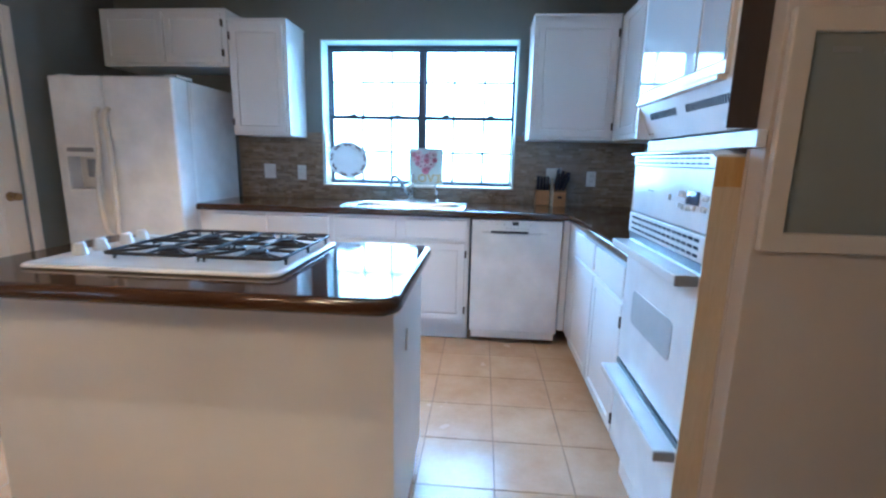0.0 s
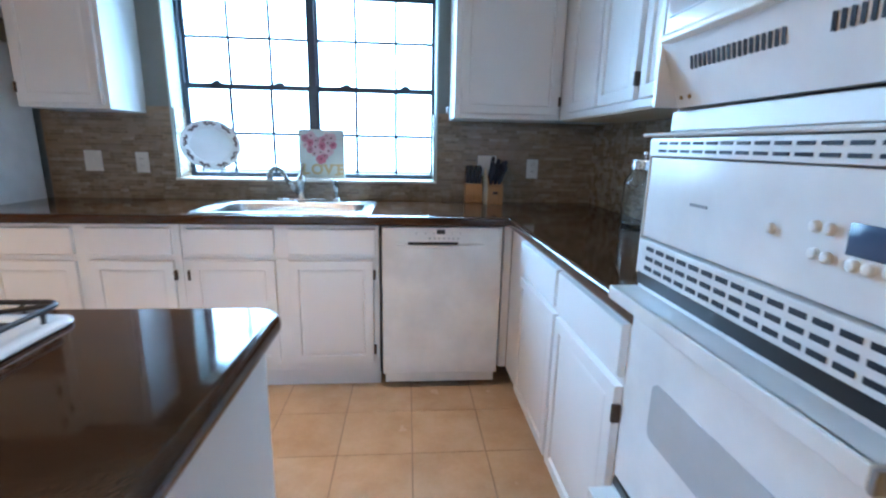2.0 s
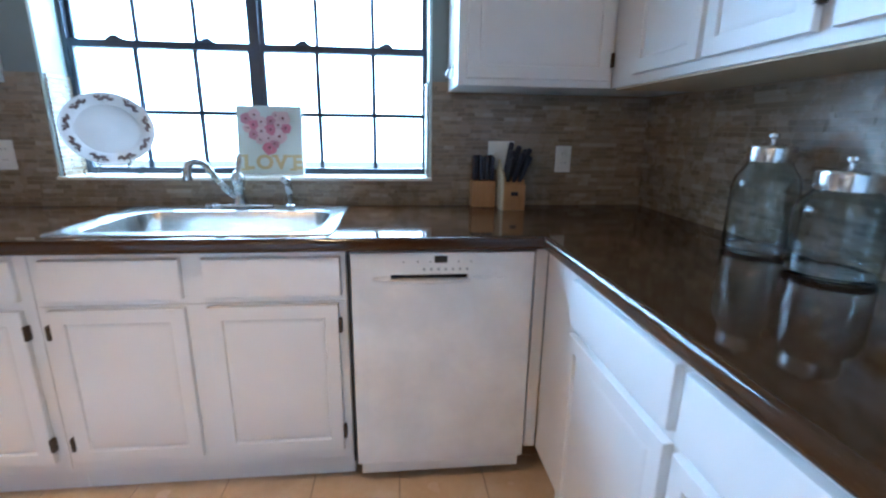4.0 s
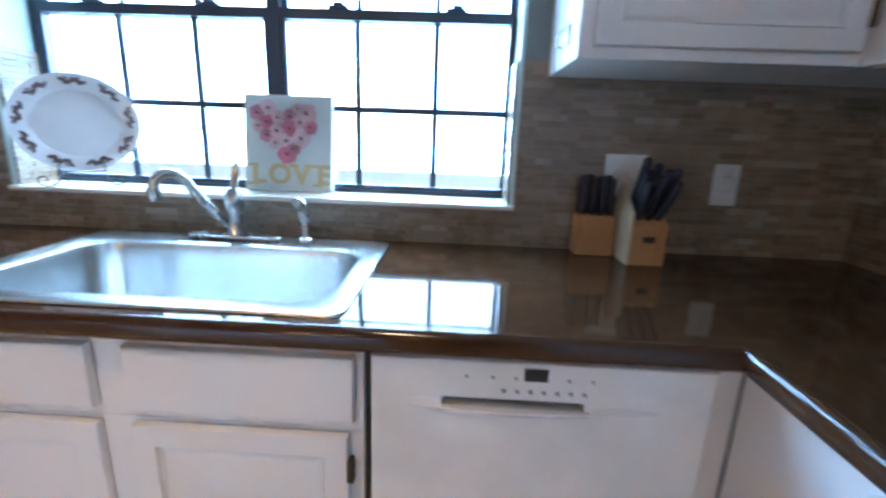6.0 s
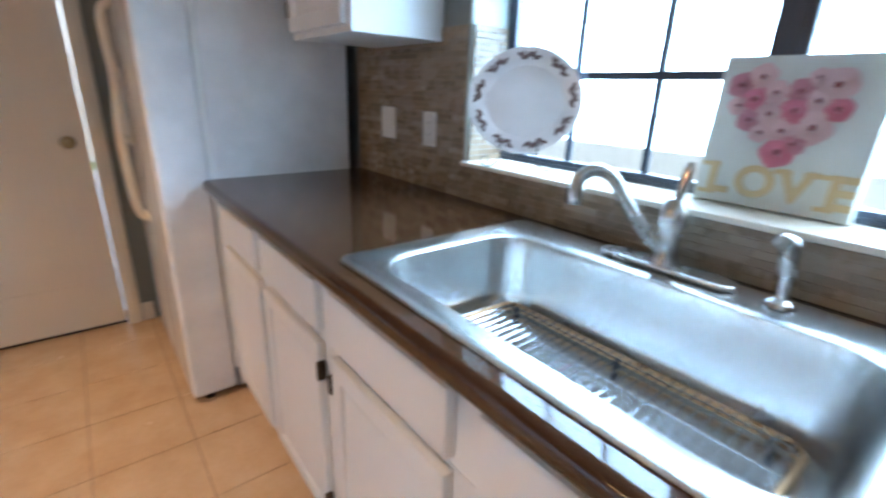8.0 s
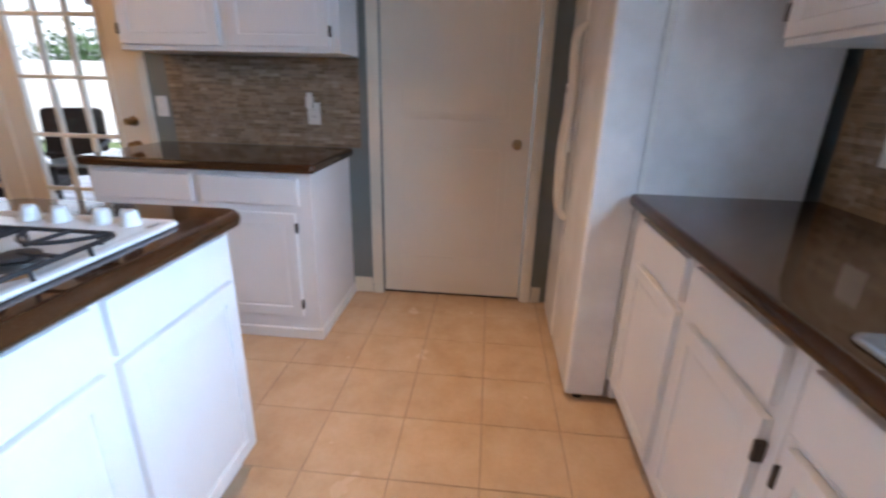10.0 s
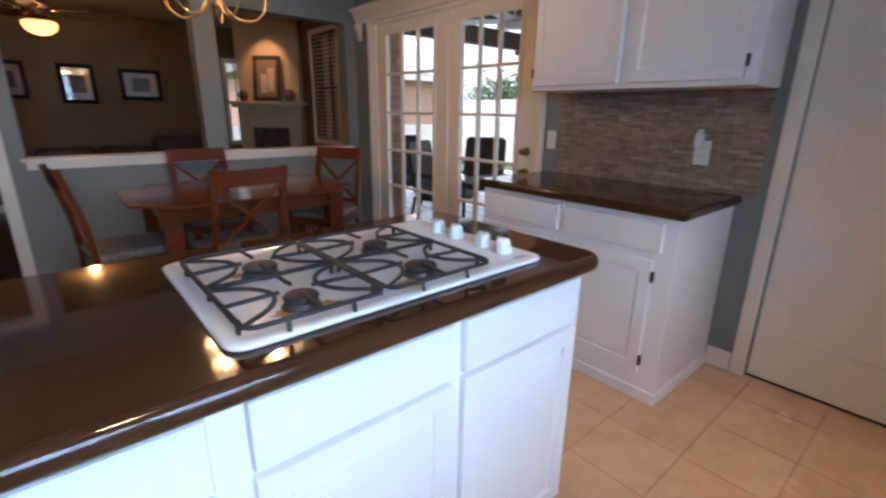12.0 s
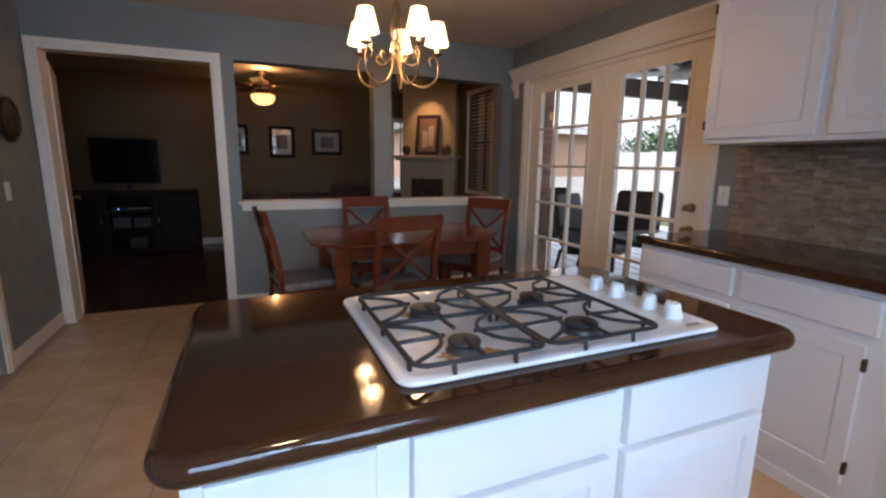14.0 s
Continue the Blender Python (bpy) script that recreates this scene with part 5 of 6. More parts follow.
# ---- dining table and chairs ----
tb = thing("dining_table", (-1.33, -4.66, 0), "polished cherry wood dining table with thick legs", "table")
TX0, TX1, TYA, TYB = -2.06, -0.63, -5.12, -4.12
oct_ = []
for d, z in ((0.02, 0.722), (0.0, 0.732), (0.0, 0.745), (0.008, 0.752)):
    c = 0.22
    x0, x1, y0, y1 = TX0 + d, TX1 - d, TYA + d, TYB - d
    oct_.append([Vector(p) for p in ((x1, y0 + c, z), (x1, y1 - c, z), (x1 - c, y1, z), (x0 + c, y1, z), (x0, y1 - c, z), (x0, y0 + c, z), (x0 + c, y0, z), (x1 - c, y0, z))])
part("tabletop", loft(oct_, True, True), CHERRY, tb)
part("apron", pierced([TX0 + 0.16, TX0 + 0.18, TX1 - 0.18, TX1 - 0.16], [TYA + 0.13, TYA + 0.15, TYB - 0.15, TYB - 0.13], [(1, 1)], 0.62, 0.722, "xy"), CHERRY, tb)
for x in (TX0 + 0.19, TX1 - 0.19):
    for y in (TYA + 0.16, TYB - 0.16):
        part("leg", loft([rrect(x - h, y - h, x + h, y + h, 0.01, z, 2) for h, z in ((0.035, 0.0), (0.045, 0.04), (0.05, 0.35), (0.055, 0.55), (0.058, 0.72))], True, True), CHERRY, tb)


def x_back_chair(m):
    """A dining chair at its own origin, facing +y; copied to its places."""
    ob = thing("dining_chair", (0, 0, 0), "dark cherry wood X-back dining chair with floral seat", "chair", "chairs round the dining table")
    part("seat", rslab(-0.215, -0.20, 0.215, 0.22, 0.05, 0.435, 0.485, 0.02), FABRIC, ob, "floral upholstered seat pad")
    part("seat_frame", pierced([-0.215, -0.185, 0.185, 0.215], [-0.205, -0.175, 0.19, 0.215], [(1, 1)], 0.375, 0.435, "xy", bev=0.004), CHERRY, ob)
    for s in (-1, 1):
        part("leg", loft([rrect(s * 0.19 - h, 0.19 - h, s * 0.19 + h, 0.19 + h, 0.004, z, 2) for h, z in ((0.014, 0.0), (0.02, 0.30), (0.022, 0.43))], True, True), CHERRY, ob)
        c = curve([(s * 0.195, -0.26, 0.0), (s * 0.195, -0.215, 0.25), (s * 0.195, -0.20, 0.45), (s * 0.195, -0.225, 0.70), (s * 0.20, -0.29, 0.965)], 5)
        part("back_post", tube(c, 0.024, 4, False, 1.0), CHERRY, ob)
        part("cross_slat", tube(curve([(s * 0.18, -0.208, 0.52), (0.0, -0.235, 0.69), (-s * 0.18, -0.262, 0.86)], 5), 0.015, 4), CHERRY, ob)
        part("stretcher", tube([(s * 0.19, 0.19, 0.2), (s * 0.195, -0.215, 0.2)], 0.011, 6), CHERRY, ob)
    for nm, z0, z1, y, t in (("crest_rail", 0.87, 0.965, -0.275, 0.024), ("lower_rail", 0.50, 0.535, -0.20, 0.02)):
        part(nm, loft([[Vector((x, y - t / 2 - 0.02 * (1 - (x / 0.2) ** 2) + dy, zz)) for dy, zz in ((0, z0), (t, z0), (t - 0.012, z1), (-0.012, z1))] for x in (-0.205, -0.12, 0.0, 0.12, 0.205)], True, True), CHERRY, ob)
    part("front_stretcher", tube([(-0.19, -0.02, 0.2), (0.19, -0.02, 0.2)], 0.011, 6), CHERRY, ob)
    ob.matrix_world = m
    return ob


ch = x_back_chair(pose(-1.15, -5.02, 0, 0, 0, 0))
copy_thing(ch, pose(-1.155, -4.16, 0, 0, 0, 183))
copy_thing(ch, pose(-2.06, -4.80, 0, 0, 0, -58))
copy_thing(ch, pose(-0.61, -4.53, 0, 0, 0, 97))
ch.matrix_world = pose(-1.27, -5.14, 0, 0, 0, 2)

# ---- chandelier ----
CHX, CHY, CK = -1.12, -3.98, 0.84
CHM = Matrix.Translation((CHX, CHY, 1.928)) @ Matrix.Diagonal((CK, CK, CK, 1)) @ Matrix.Translation((0, 0, -2.05))
cd = thing("chandelier", (CHX, CHY, CEILING), "gilt scrolled chandelier with five lit pleated shades", "chandelier")
part("canopy", lathe([(0.0, CEILING - 0.03), (0.03, CEILING - 0.03), (0.06, CEILING - 0.012), (0.062, CEILING - 0.001), (0, CEILING - 0.001)], 24, CHX, CHY), BRASSD, cd)
part("stem", lathe([(0.005, 1.96), (0.005, CEILING - 0.03)], 8, CHX, CHY), BRASSD, cd)
part("hub", moved(lathe([(0.0, 2.03), (0.022, 2.035), (0.034, 2.05), (0.034, 2.075), (0.022, 2.09), (0.012, 2.12), (0.0, 2.125)], 20), CHM), BRASSD, cd)
part("finial", moved(lathe([(0.0, 1.955), (0.006, 1.965), (0.012, 1.98), (0.006, 1.995), (0.01, 2.03), (0.0, 2.035)], 12), CHM), BRASSD, cd)
for k in range(5):
    M = CHM @ pose(0, 0, 0, 0, 0, 72 * k + 30)
    arm = tube([M @ Vector(p) for p in curve([(0.03, 0, 2.05), (0.04, 0, 1.93), (0.10, 0, 1.835), (0.20, 0, 1.81), (0.285, 0, 1.865), (0.305, 0, 1.965), (0.275, 0, 2.02), (0.24, 0, 2.0), (0.25, 0, 1.965)], 6)], 0.0062, 8)
    a = part("arm", arm, BRASSD, cd)
    part("scroll", tube([M @ Vector(p) for p in curve([(0.025, 0, 2.06), (0.05, 0, 1.99), (0.11, 0, 1.955), (0.155, 0, 1.985), (0.14, 0, 2.02), (0.115, 0, 2.005)], 5)], 0.005, 6), BRASSD, a)
    part("upright", tube([M @ Vector(p) for p in curve([(0.02, 0, 2.08), (0.045, 0, 2.2), (0.02, 0, 2.33), (0.006, 0, 2.36)], 5)], 0.005, 6), BRASSD, a)
    c = pose(0, 0, 0, 0, 0, 72 * k + 30) @ Vector((0.29, 0, 0))
    w = CHM @ Vector((c.x, c.y, 2.08))
    part("drip_pan", moved(lathe([(0.0, 2.025), (0.012, 2.025), (0.042, 2.04), (0.044, 2.044), (0.0, 2.044)], 20, c.x, c.y), CHM), BRASSD, a)
    part("candle_tube", moved(lathe([(0.012, 2.044), (0.012, 2.13), (0.0, 2.13)], 12, c.x, c.y), CHM), BISQUE, a)
    part("bulb", moved(lathe([(0.0, 2.13), (0.008, 2.133), (0.016, 2.155), (0.012, 2.18), (0.0, 2.195)], 12, c.x, c.y), CHM), BULB, a, "glowing candle bulb")
    rings = []
    for r, z in ((0.083, 2.105), (0.0838, 2.108), (0.05, 2.25), (0.0485, 2.25), (0.0815, 2.107)):
        rings.append([Vector((c.x + (r + 0.0011 * (i % 2)) * math.cos(2 * math.pi * i / 48), c.y + (r + 0.0011 * (i % 2)) * math.sin(2 * math.pi * i / 48), z)) for i in range(48)])
    s = part("shade", moved(loft(rings), CHM), SHADE, a, "glowing cream pleated shade")
    point_lamp("chandelier_lamp", w, 6.2, WARM, 0.03)

# ---- living room ----
LF, LW, LE = -9.0, -3.25, 3.2
structure("floor_living", box(LW - 0.15, LF - 0.15, -0.12, LE + 0.15, SOUTH - 0.151, -0.002), LRFLOOR, "dark brown polished wooden living room floor", "floor")
structure("ceiling_living", box(LW - 0.15, LF - 0.15, CEILING, LE + 0.15, SOUTH - 0.151, CEILING + 0.1), CEIL, "dim off-white living room ceiling", "ceiling")
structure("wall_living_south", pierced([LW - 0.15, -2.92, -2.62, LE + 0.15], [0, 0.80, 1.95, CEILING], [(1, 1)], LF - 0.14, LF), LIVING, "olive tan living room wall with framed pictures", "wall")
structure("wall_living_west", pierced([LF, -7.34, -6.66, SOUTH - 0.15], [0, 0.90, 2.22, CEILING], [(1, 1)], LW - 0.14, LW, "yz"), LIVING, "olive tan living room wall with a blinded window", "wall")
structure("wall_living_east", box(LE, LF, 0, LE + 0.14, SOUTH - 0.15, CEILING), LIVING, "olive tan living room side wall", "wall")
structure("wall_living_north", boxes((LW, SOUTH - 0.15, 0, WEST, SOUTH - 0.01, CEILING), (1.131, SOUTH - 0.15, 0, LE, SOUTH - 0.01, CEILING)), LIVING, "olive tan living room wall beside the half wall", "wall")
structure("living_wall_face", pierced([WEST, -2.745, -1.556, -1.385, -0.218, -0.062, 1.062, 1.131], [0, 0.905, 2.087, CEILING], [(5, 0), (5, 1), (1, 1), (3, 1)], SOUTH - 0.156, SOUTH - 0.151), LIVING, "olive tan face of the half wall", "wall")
baseboard("white baseboard in the living room", (-2.7, LF, 0, LE, LF + 0.015, 0.1))


def window_blind(name, at_u, axis, u0, u1, z0, z1, face_, sign):
    """A window with horizontal blind slats. axis 'x': in a wall along x."""
    mid = (u0 + u1) / 2
    ob = thing(name, (mid, face_, z0) if axis == "x" else (face_, mid, z0), "living room window with pale horizontal blinds", "window", "", "structure")

    def bx(a, b, c, d, p, q, bev=0.002):
        return box(a, min(p, q), c, b, max(p, q), d, bev) if axis == "x" else box(min(p, q), a, c, max(p, q), b, d, bev)
    bm = bmesh.new()
    for spec in ((u0 - 0.06, u0, z0 - 0.06, z1 + 0.06), (u1, u1 + 0.06, z0 - 0.06, z1 + 0.06), (u0, u1, z1, z1 + 0.06), (u0, u1, z0 - 0.06, z0)):
        add(bm, bx(spec[0], spec[1], spec[2], spec[3], face_ + sign * 0.001, face_ + sign * 0.02))
    part("window_frame", bm, TRIM, ob, "cream painted window frame")
    zm = (z0 + z1) / 2
    bm = bmesh.new()
    for spec in ((u0, u1, zm - 0.015, zm + 0.015), (mid - 0.01, mid + 0.01, z0, z1)):
        add(bm, bx(spec[0], spec[1], spec[2], spec[3], face_ - sign * 0.10, face_ - sign * 0.07))
    part("sash_bar", bm, BRONZE, ob)
    part("pane", bx(u0, u1, z0, z1, face_ - sign * 0.09, face_ - sign * 0.086, 0), GLASS, ob).visible_shadow = False
    n = int((z1 - z0) / 0.05)
    for i in range(n):
        z = z0 + (i + 0.5) * (z1 - z0) / n
        part("slat", bx(u0 + 0.005, u1 - 0.005, z - 0.002, z + 0.002, face_ - sign * 0.05, face_ - sign * 0.022, 0), WHITEP, ob)
    return ob


window_blind("window_2", 0, "y", -7.34, -6.66, 0.90, 2.22, LW, 1)
window_blind("window_3", 0, "x", -2.92, -2.62, 0.80, 1.95, LF, 1)

# corner fireplace, set across the corner
FM = Matrix.Translation((-2.85, -7.93, 0)) @ pose(0, 0, 0, 0, 0, -45) @ Matrix.Diagonal((1, 1, 1.085, 1))
fp = thing("fireplace", (-2.85, -7.93, 0), "corner fireplace with painted mantel and dark firebox", "fireplace", "", "structure")
STONE = painted("mantel_paint_cream", (0.44, 0.35, 0.24), 0.5, 0.06, 80, 0.15)
part("chimney_breast", moved(pierced([-0.44, -0.28, 0.28, 0.44], [0, 0.66, (CEILING - 0.002) / 1.085], [(1, 0)], -0.42, 0.0), FM), painted("chimney_paint_tan", (0.46, 0.34, 0.19), 0.6, 0.06, 220, 0.2), fp)
part("firebox", moved(boxes((-0.29, -0.30, 0, 0.29, -0.28, 0.67), (-0.28, -0.28, 0.001, 0.28, 0.0, 0.01)), FM), BLACK, fp)
for s in (-1, 1):
    part("pilaster", moved(boxes((s * 0.36 - 0.09, 0.001, 0, s * 0.36 + 0.09, 0.06, 1.14), (s * 0.36 - 0.065, 0.06, 0.15, s * 0.36 + 0.065, 0.075, 1.06), bev=0.005), FM), STONE, fp)
part("frieze", moved(boxes((-0.46, 0.001, 0.95, 0.46, 0.05, 1.20), bev=0.004), FM), STONE, fp)
part("surround", moved(pierced([-0.30, -0.28, 0.28, 0.30], [0, 0.66, 0.95], [(1, 0)], 0.002, 0.03), FM), plain("dark_stone", (0.07, 0.05, 0.04), 0.25), fp)
part("mantel_shelf", moved(boxes((-0.55, 0.001, 1.235, 0.55, 0.20, 1.275), (-0.50, 0.001, 1.20, 0.50, 0.14, 1.235), bev=0.008), FM), STONE, fp)
pc = thing("framed_picture", FM @ Vector((0.0, 0.08, 1.276)), "dark framed picture leaning on the mantel", "picture")
PM = FM @ Matrix.Translation((-0.02, 0.12, 1.277)) @ pose(0, 0, 0, 8)
part("frame", moved(pierced([-0.19, -0.14, 0.14, 0.19], [0, 0.05, 0.50, 0.55], [(1, 1)], -0.012, 0.012, bev=0.004), PM), DARKWOOD, pc)
part("print", moved(box(-0.14, -0.004, 0.05, 0.14, 0.004, 0.50), PM), plain("brown_print", (0.20, 0.12, 0.08), 0.4), pc)
for x, z0, z1 in ((-0.06, 0.12, 0.40), (0.04, 0.1, 0.33)):
    part("print_shape", moved(box(x - 0.045, 0.004, z0, x + 0.045, 0.006, z1, 0.0008), PM), plain("pale_print", (0.42, 0.34, 0.28), 0.5), pc)
for nm, x, r, h, mt, lb in (("mantel_vase", 0.33, 0.07, 0.14, DARKWOOD, "dark ornament bowl on the mantel"), ("mantel_ornament", -0.33, 0.08, 0.16, BRASSD, "round gilt ornament on the mantel")):
    p = FM @ Vector((x, 0.10, 0))
    solo(nm, lathe([(r * 0.5, 1.3845), (r * 0.6, 1.393), (r, 1.384 + h * 0.5), (r * 0.8, 1.384 + h * 0.85), (r * 0.5, 1.384 + h), (0, 1.384 + h)], 20, p.x, p.y), mt, lb, "ornament")

# pictures over the sofa


def wall_picture(x0, z0, x1, z1, label, mat, inner):
    ob = thing("framed_picture", ((x0 + x1) / 2, LF + 0.02, z0), label, "picture", "pictures on the living room wall")
    f = 0.05
    part("frame", pierced([x0, x0 + f, x1 - f, x1], [z0, z0 + f, z1 - f, z1], [(1, 1)], LF + 0.002, LF + 0.03, bev=0.004), BLACKWOOD, ob)
    part("mount", box(x0 + f, LF + 0.003, z0 + f, x1 - f, LF + 0.012, z1 - f), mat, ob)
    w, h = x1 - x0, z1 - z0
    part("print", box(x0 + w * 0.28, LF + 0.012, z0 + h * 0.28, x1 - w * 0.28, LF + 0.014, z1 - h * 0.28), inner, ob)
    part("glazing", box(x0 + f, LF + 0.016, z0 + f, x1 - f, LF + 0.018, z1 - f), GLASS, ob)


GREYMOUNT = plain("mount_grey", (0.50, 0.49, 0.48), 0.5)
wall_picture(-0.985, 1.317, -0.608, 1.800, "dark framed picture over the sofa", GREYMOUNT, plain("print_dark", (0.12, 0.12, 0.12), 0.5))
wall_picture(-1.729, 1.374, -1.248, 1.775, "dark framed landscape picture over the sofa", plain("mount_taupe", (0.52, 0.48, 0.46), 0.5), plain("print_slate", (0.13, 0.14, 0.17), 0.5))
wall_picture(-0.309, 1.36, 0.07, 1.80, "dark framed picture near the doorway", GREYMOUNT, plain("print_dark_b", (0.11, 0.11, 0.11), 0.5))

sf = thing("sofa", (-1.3, -8.450, 0), "dark brown leather sofa under the pictures", "sofa")
part("base", box(-2.35, -8.950, 0.06, 0.0, -8.050, 0.40, 0.03), LEATHER, sf)
for i in range(3):
    x = -2.12 + i * 0.64
    part("seat_cushion", box(x, -8.700, 0.40, x + 0.63, -8.020, 0.53, 0.05, 3), LEATHER, sf)
    part("back_cushion", box(x, -8.940, 0.50, x + 0.63, -8.660, 0.78 if i else 0.90, 0.07, 3), LEATHER, sf)
for x in (-2.36, -0.2):
    part("armrest", box(x, -8.940, 0.06, x + 0.22, -8.030, 0.62, 0.07, 3), LEATHER, sf)
for x in (-2.28, -0.08):
    for y in (-8.850, -8.150):
        part("foot", lathe([(0.025, 0.0), (0.03, 0.065)], 10, x, y), DARKWOOD, sf)

DARKGREY = plain("dark_grey_card", (0.07, 0.065, 0.06), 0.6)
tv = thing("tv_stand", (1.2, -8.650, 0), "dark wooden media stand with open shelves", "media stand")
part("top", box(0.42, -8.940, 0.80, 1.98, -8.420, 0.84, 0.006), BLACKWOOD, tv)
part("base", box(0.42, -8.940, 0.02, 1.98, -8.420, 0.08, 0.006), BLACKWOOD, tv)
for x in (0.42, 0.92, 1.45, 1.94):
    part("upright", box(x, -8.930, 0.08, x + 0.04, -8.440, 0.80), BLACKWOOD, tv)
for z in (0.33, 0.56):
    part("shelf", box(0.46, -8.920, z, 1.94, -8.450, z + 0.025), BLACKWOOD, tv)
part("back_panel", box(0.46, -8.939, 0.08, 1.94, -8.930, 0.80), BLACKWOOD, tv)
for a_, b_ in ((0.465, 0.915), (1.495, 1.935)):
    dr_ = part("door", moved(panel(b_ - a_, 0.70, 0.02, 0.06, bev=0.003), Matrix.Translation((b_, -8.438, 0.09)) @ pose(0, 0, 0, 0, 0, 180)), BLACKWOOD, tv)
    part("pull", box(b_ - 0.04 if a_ < 1 else a_ + 0.03, -8.417, 0.42, b_ - 0.03 if a_ < 1 else a_ + 0.04, -8.41, 0.50, 0.002), BRASSD, dr_)
bx = thing("cable_box", (1.15, -8.600, 0.585), "black set-top box with a blue light", "set-top box")
part("case", box(0.97, -8.800, 0.586, 1.42, -8.480, 0.64, 0.005), BLACK, bx)
part("status_light", box(1.33, -8.479, 0.605, 1.345, -8.477, 0.618), LED, bx, "small blue status light")
part("front_strip", box(1.0, -8.479, 0.615, 1.22, -8.477, 0.625), GREYPL, bx)
for i, (x, z) in enumerate(((1.22, 0.36), (0.98, 0.36), (1.05, 0.084))):
    solo("storage_box", box(x, -8.800, z - 0.004, x + 0.2, -8.500, z + 0.13, 0.005), DARKGREY, "grey storage box on the media stand shelf", "box")
t2 = thing("television", (1.24, -8.700, 0.841), "black flat television, switched off", "television")
part("screen", box(0.83, -8.730, 0.93, 1.64, -8.690, 1.55, 0.006), BLACK, t2)
part("display_glass", box(0.85, -8.690, 0.955, 1.62, -8.686, 1.53), plain("screen_black", (0.008, 0.008, 0.01), 0.12), t2)
part("stand", boxes((1.03, -8.800, 0.841, 1.43, -8.620, 0.855), (1.20, -8.730, 0.855, 1.26, -8.700, 0.94), bev=0.003), BLACK, t2)

fn = thing("ceiling_fan", (-0.52, -8.0, CEILING), "brown ceiling fan with a lit amber glass bowl", "ceiling fan")
part("canopy", lathe([(0.0, 2.36), (0.04, 2.36), (0.075, 2.40), (0.08, 2.429), (0, 2.429)], 24, -0.52, -8.0), DARKWOOD, fn)
part("rod", lathe([(0.012, 2.30), (0.012, 2.37)], 10, -0.52, -8.0), DARKWOOD, fn)
part("motor", lathe([(0.0, 2.14), (0.06, 2.15), (0.12, 2.19), (0.13, 2.25), (0.10, 2.30), (0.03, 2.32), (0, 2.32)], 28, -0.52, -8.0), DARKWOOD, fn)
for k in range(5):
    M = Matrix.Translation((-0.52, -8.0, 2.24)) @ pose(0, 0, 0, 0, 0, 72 * k + 8)
    part("blade", moved(rslab(0.18, -0.065, 0.66, 0.065, 0.05, -0.004, 0.004, 0.003), M @ pose(0, 0, 0, 10)), DARKWOOD, fn)
    part("blade_arm", moved(box(0.10, -0.015, -0.008, 0.22, 0.015, 0.0, 0.003), M), BRASSD, fn)
part("light_kit", lathe([(0.0, 2.12), (0.09, 2.125), (0.12, 2.14), (0.0, 2.15)], 24, -0.52, -8.0), BRASSD, fn)
part("glass_bowl", loft([circle(r, z, 28, -0.52, -8.0) for r, z in ((0.145, 2.125), (0.152, 2.10), (0.13, 2.045), (0.08, 2.01), (0.02, 1.996), (0.001, 1.995))], False, True), FANGLASS, fn, "glowing amber glass bowl")
point_lamp("fan_lamp", (-0.52, -8.0, 1.95), 0.9, WARM, 0.08)
# added lamp beside the motor for the ceiling glow; the fan only has its bowl
point_lamp("fan_uplight", (-0.52, -7.8, 2.36), 7.0, (1.0, 0.50, 0.17), 0.05)
for x, y in ((-2.25, -7.9), (-2.62, -7.45)):
    dl = thing("recessed_light", (x, y, CEILING - 0.01), "lit recessed ceiling downlight", "downlight")
    part("trim_ring", lathe([(0.06, CEILING - 0.001), (0.085, CEILING - 0.001), (0.085, CEILING - 0.008), (0.06, CEILING - 0.012)], 24, x, y), WHITEP, dl)
    part("lens", lathe([(0.0, CEILING - 0.004), (0.06, CEILING - 0.004), (0.06, CEILING - 0.006), (0, CEILING - 0.006)], 24, x, y), DOWNLIGHT, dl)

# unseen downlights; the northern two are added to brighten floor and cabinets
for x, y in ((-1.75, -1.4), (-0.35, -1.3), (-0.75, -3.15)):
    dl = thing("recessed_light", (x, y, CEILING - 0.01), "lit recessed ceiling downlight", "downlight")
    part("trim_ring", lathe([(0.06, CEILING - 0.001), (0.085, CEILING - 0.001), (0.085, CEILING - 0.008), (0.06, CEILING - 0.012)], 24, x, y), WHITEP, dl)
    part("lens", lathe([(0.0, CEILING - 0.004), (0.06, CEILING - 0.004), (0.06, CEILING - 0.006), (0, CEILING - 0.006)], 24, x, y), DOWNLIGHT, dl)
    spot_lamp("downlight_lamp", (x, y, CEILING - 0.02), (x, y, 0), 58 if x < -1.5 else 42 if y > -2 else 34, (1.0, 0.64, 0.33), 72, 0.06)

# ---- outside: ground, patio, fence, neighbours ----
structure("ground", box(-160, -160, -0.32, 160, 160, -0.18), GRASS, "lawn around the house reaching the horizon", "ground")
PX0, PY0 = -8.6, -8.6
pat = thing("patio", (-5.6, -4.6, -0.1), "pale weathered deck of the covered patio outside the french doors", "patio", "", "structure")
part("slab", boxes((PX0, PY0, -0.18, LW - 0.162, 0.9, -0.03), (LW - 0.162, -5.70, -0.18, WEST - 0.142, 0.9, -0.03)), CONCRETE, pat)
for i in range(22):
    x = WEST - 0.16 - (i + 1) * 0.245
    part("deck_board", box(x, PY0 if x + 0.235 < LW - 0.165 else -5.68, -0.029, x + 0.215, 0.88, -0.004, 0.003), DECK, pat)
CX0 = -6.5
CY0 = -6.5
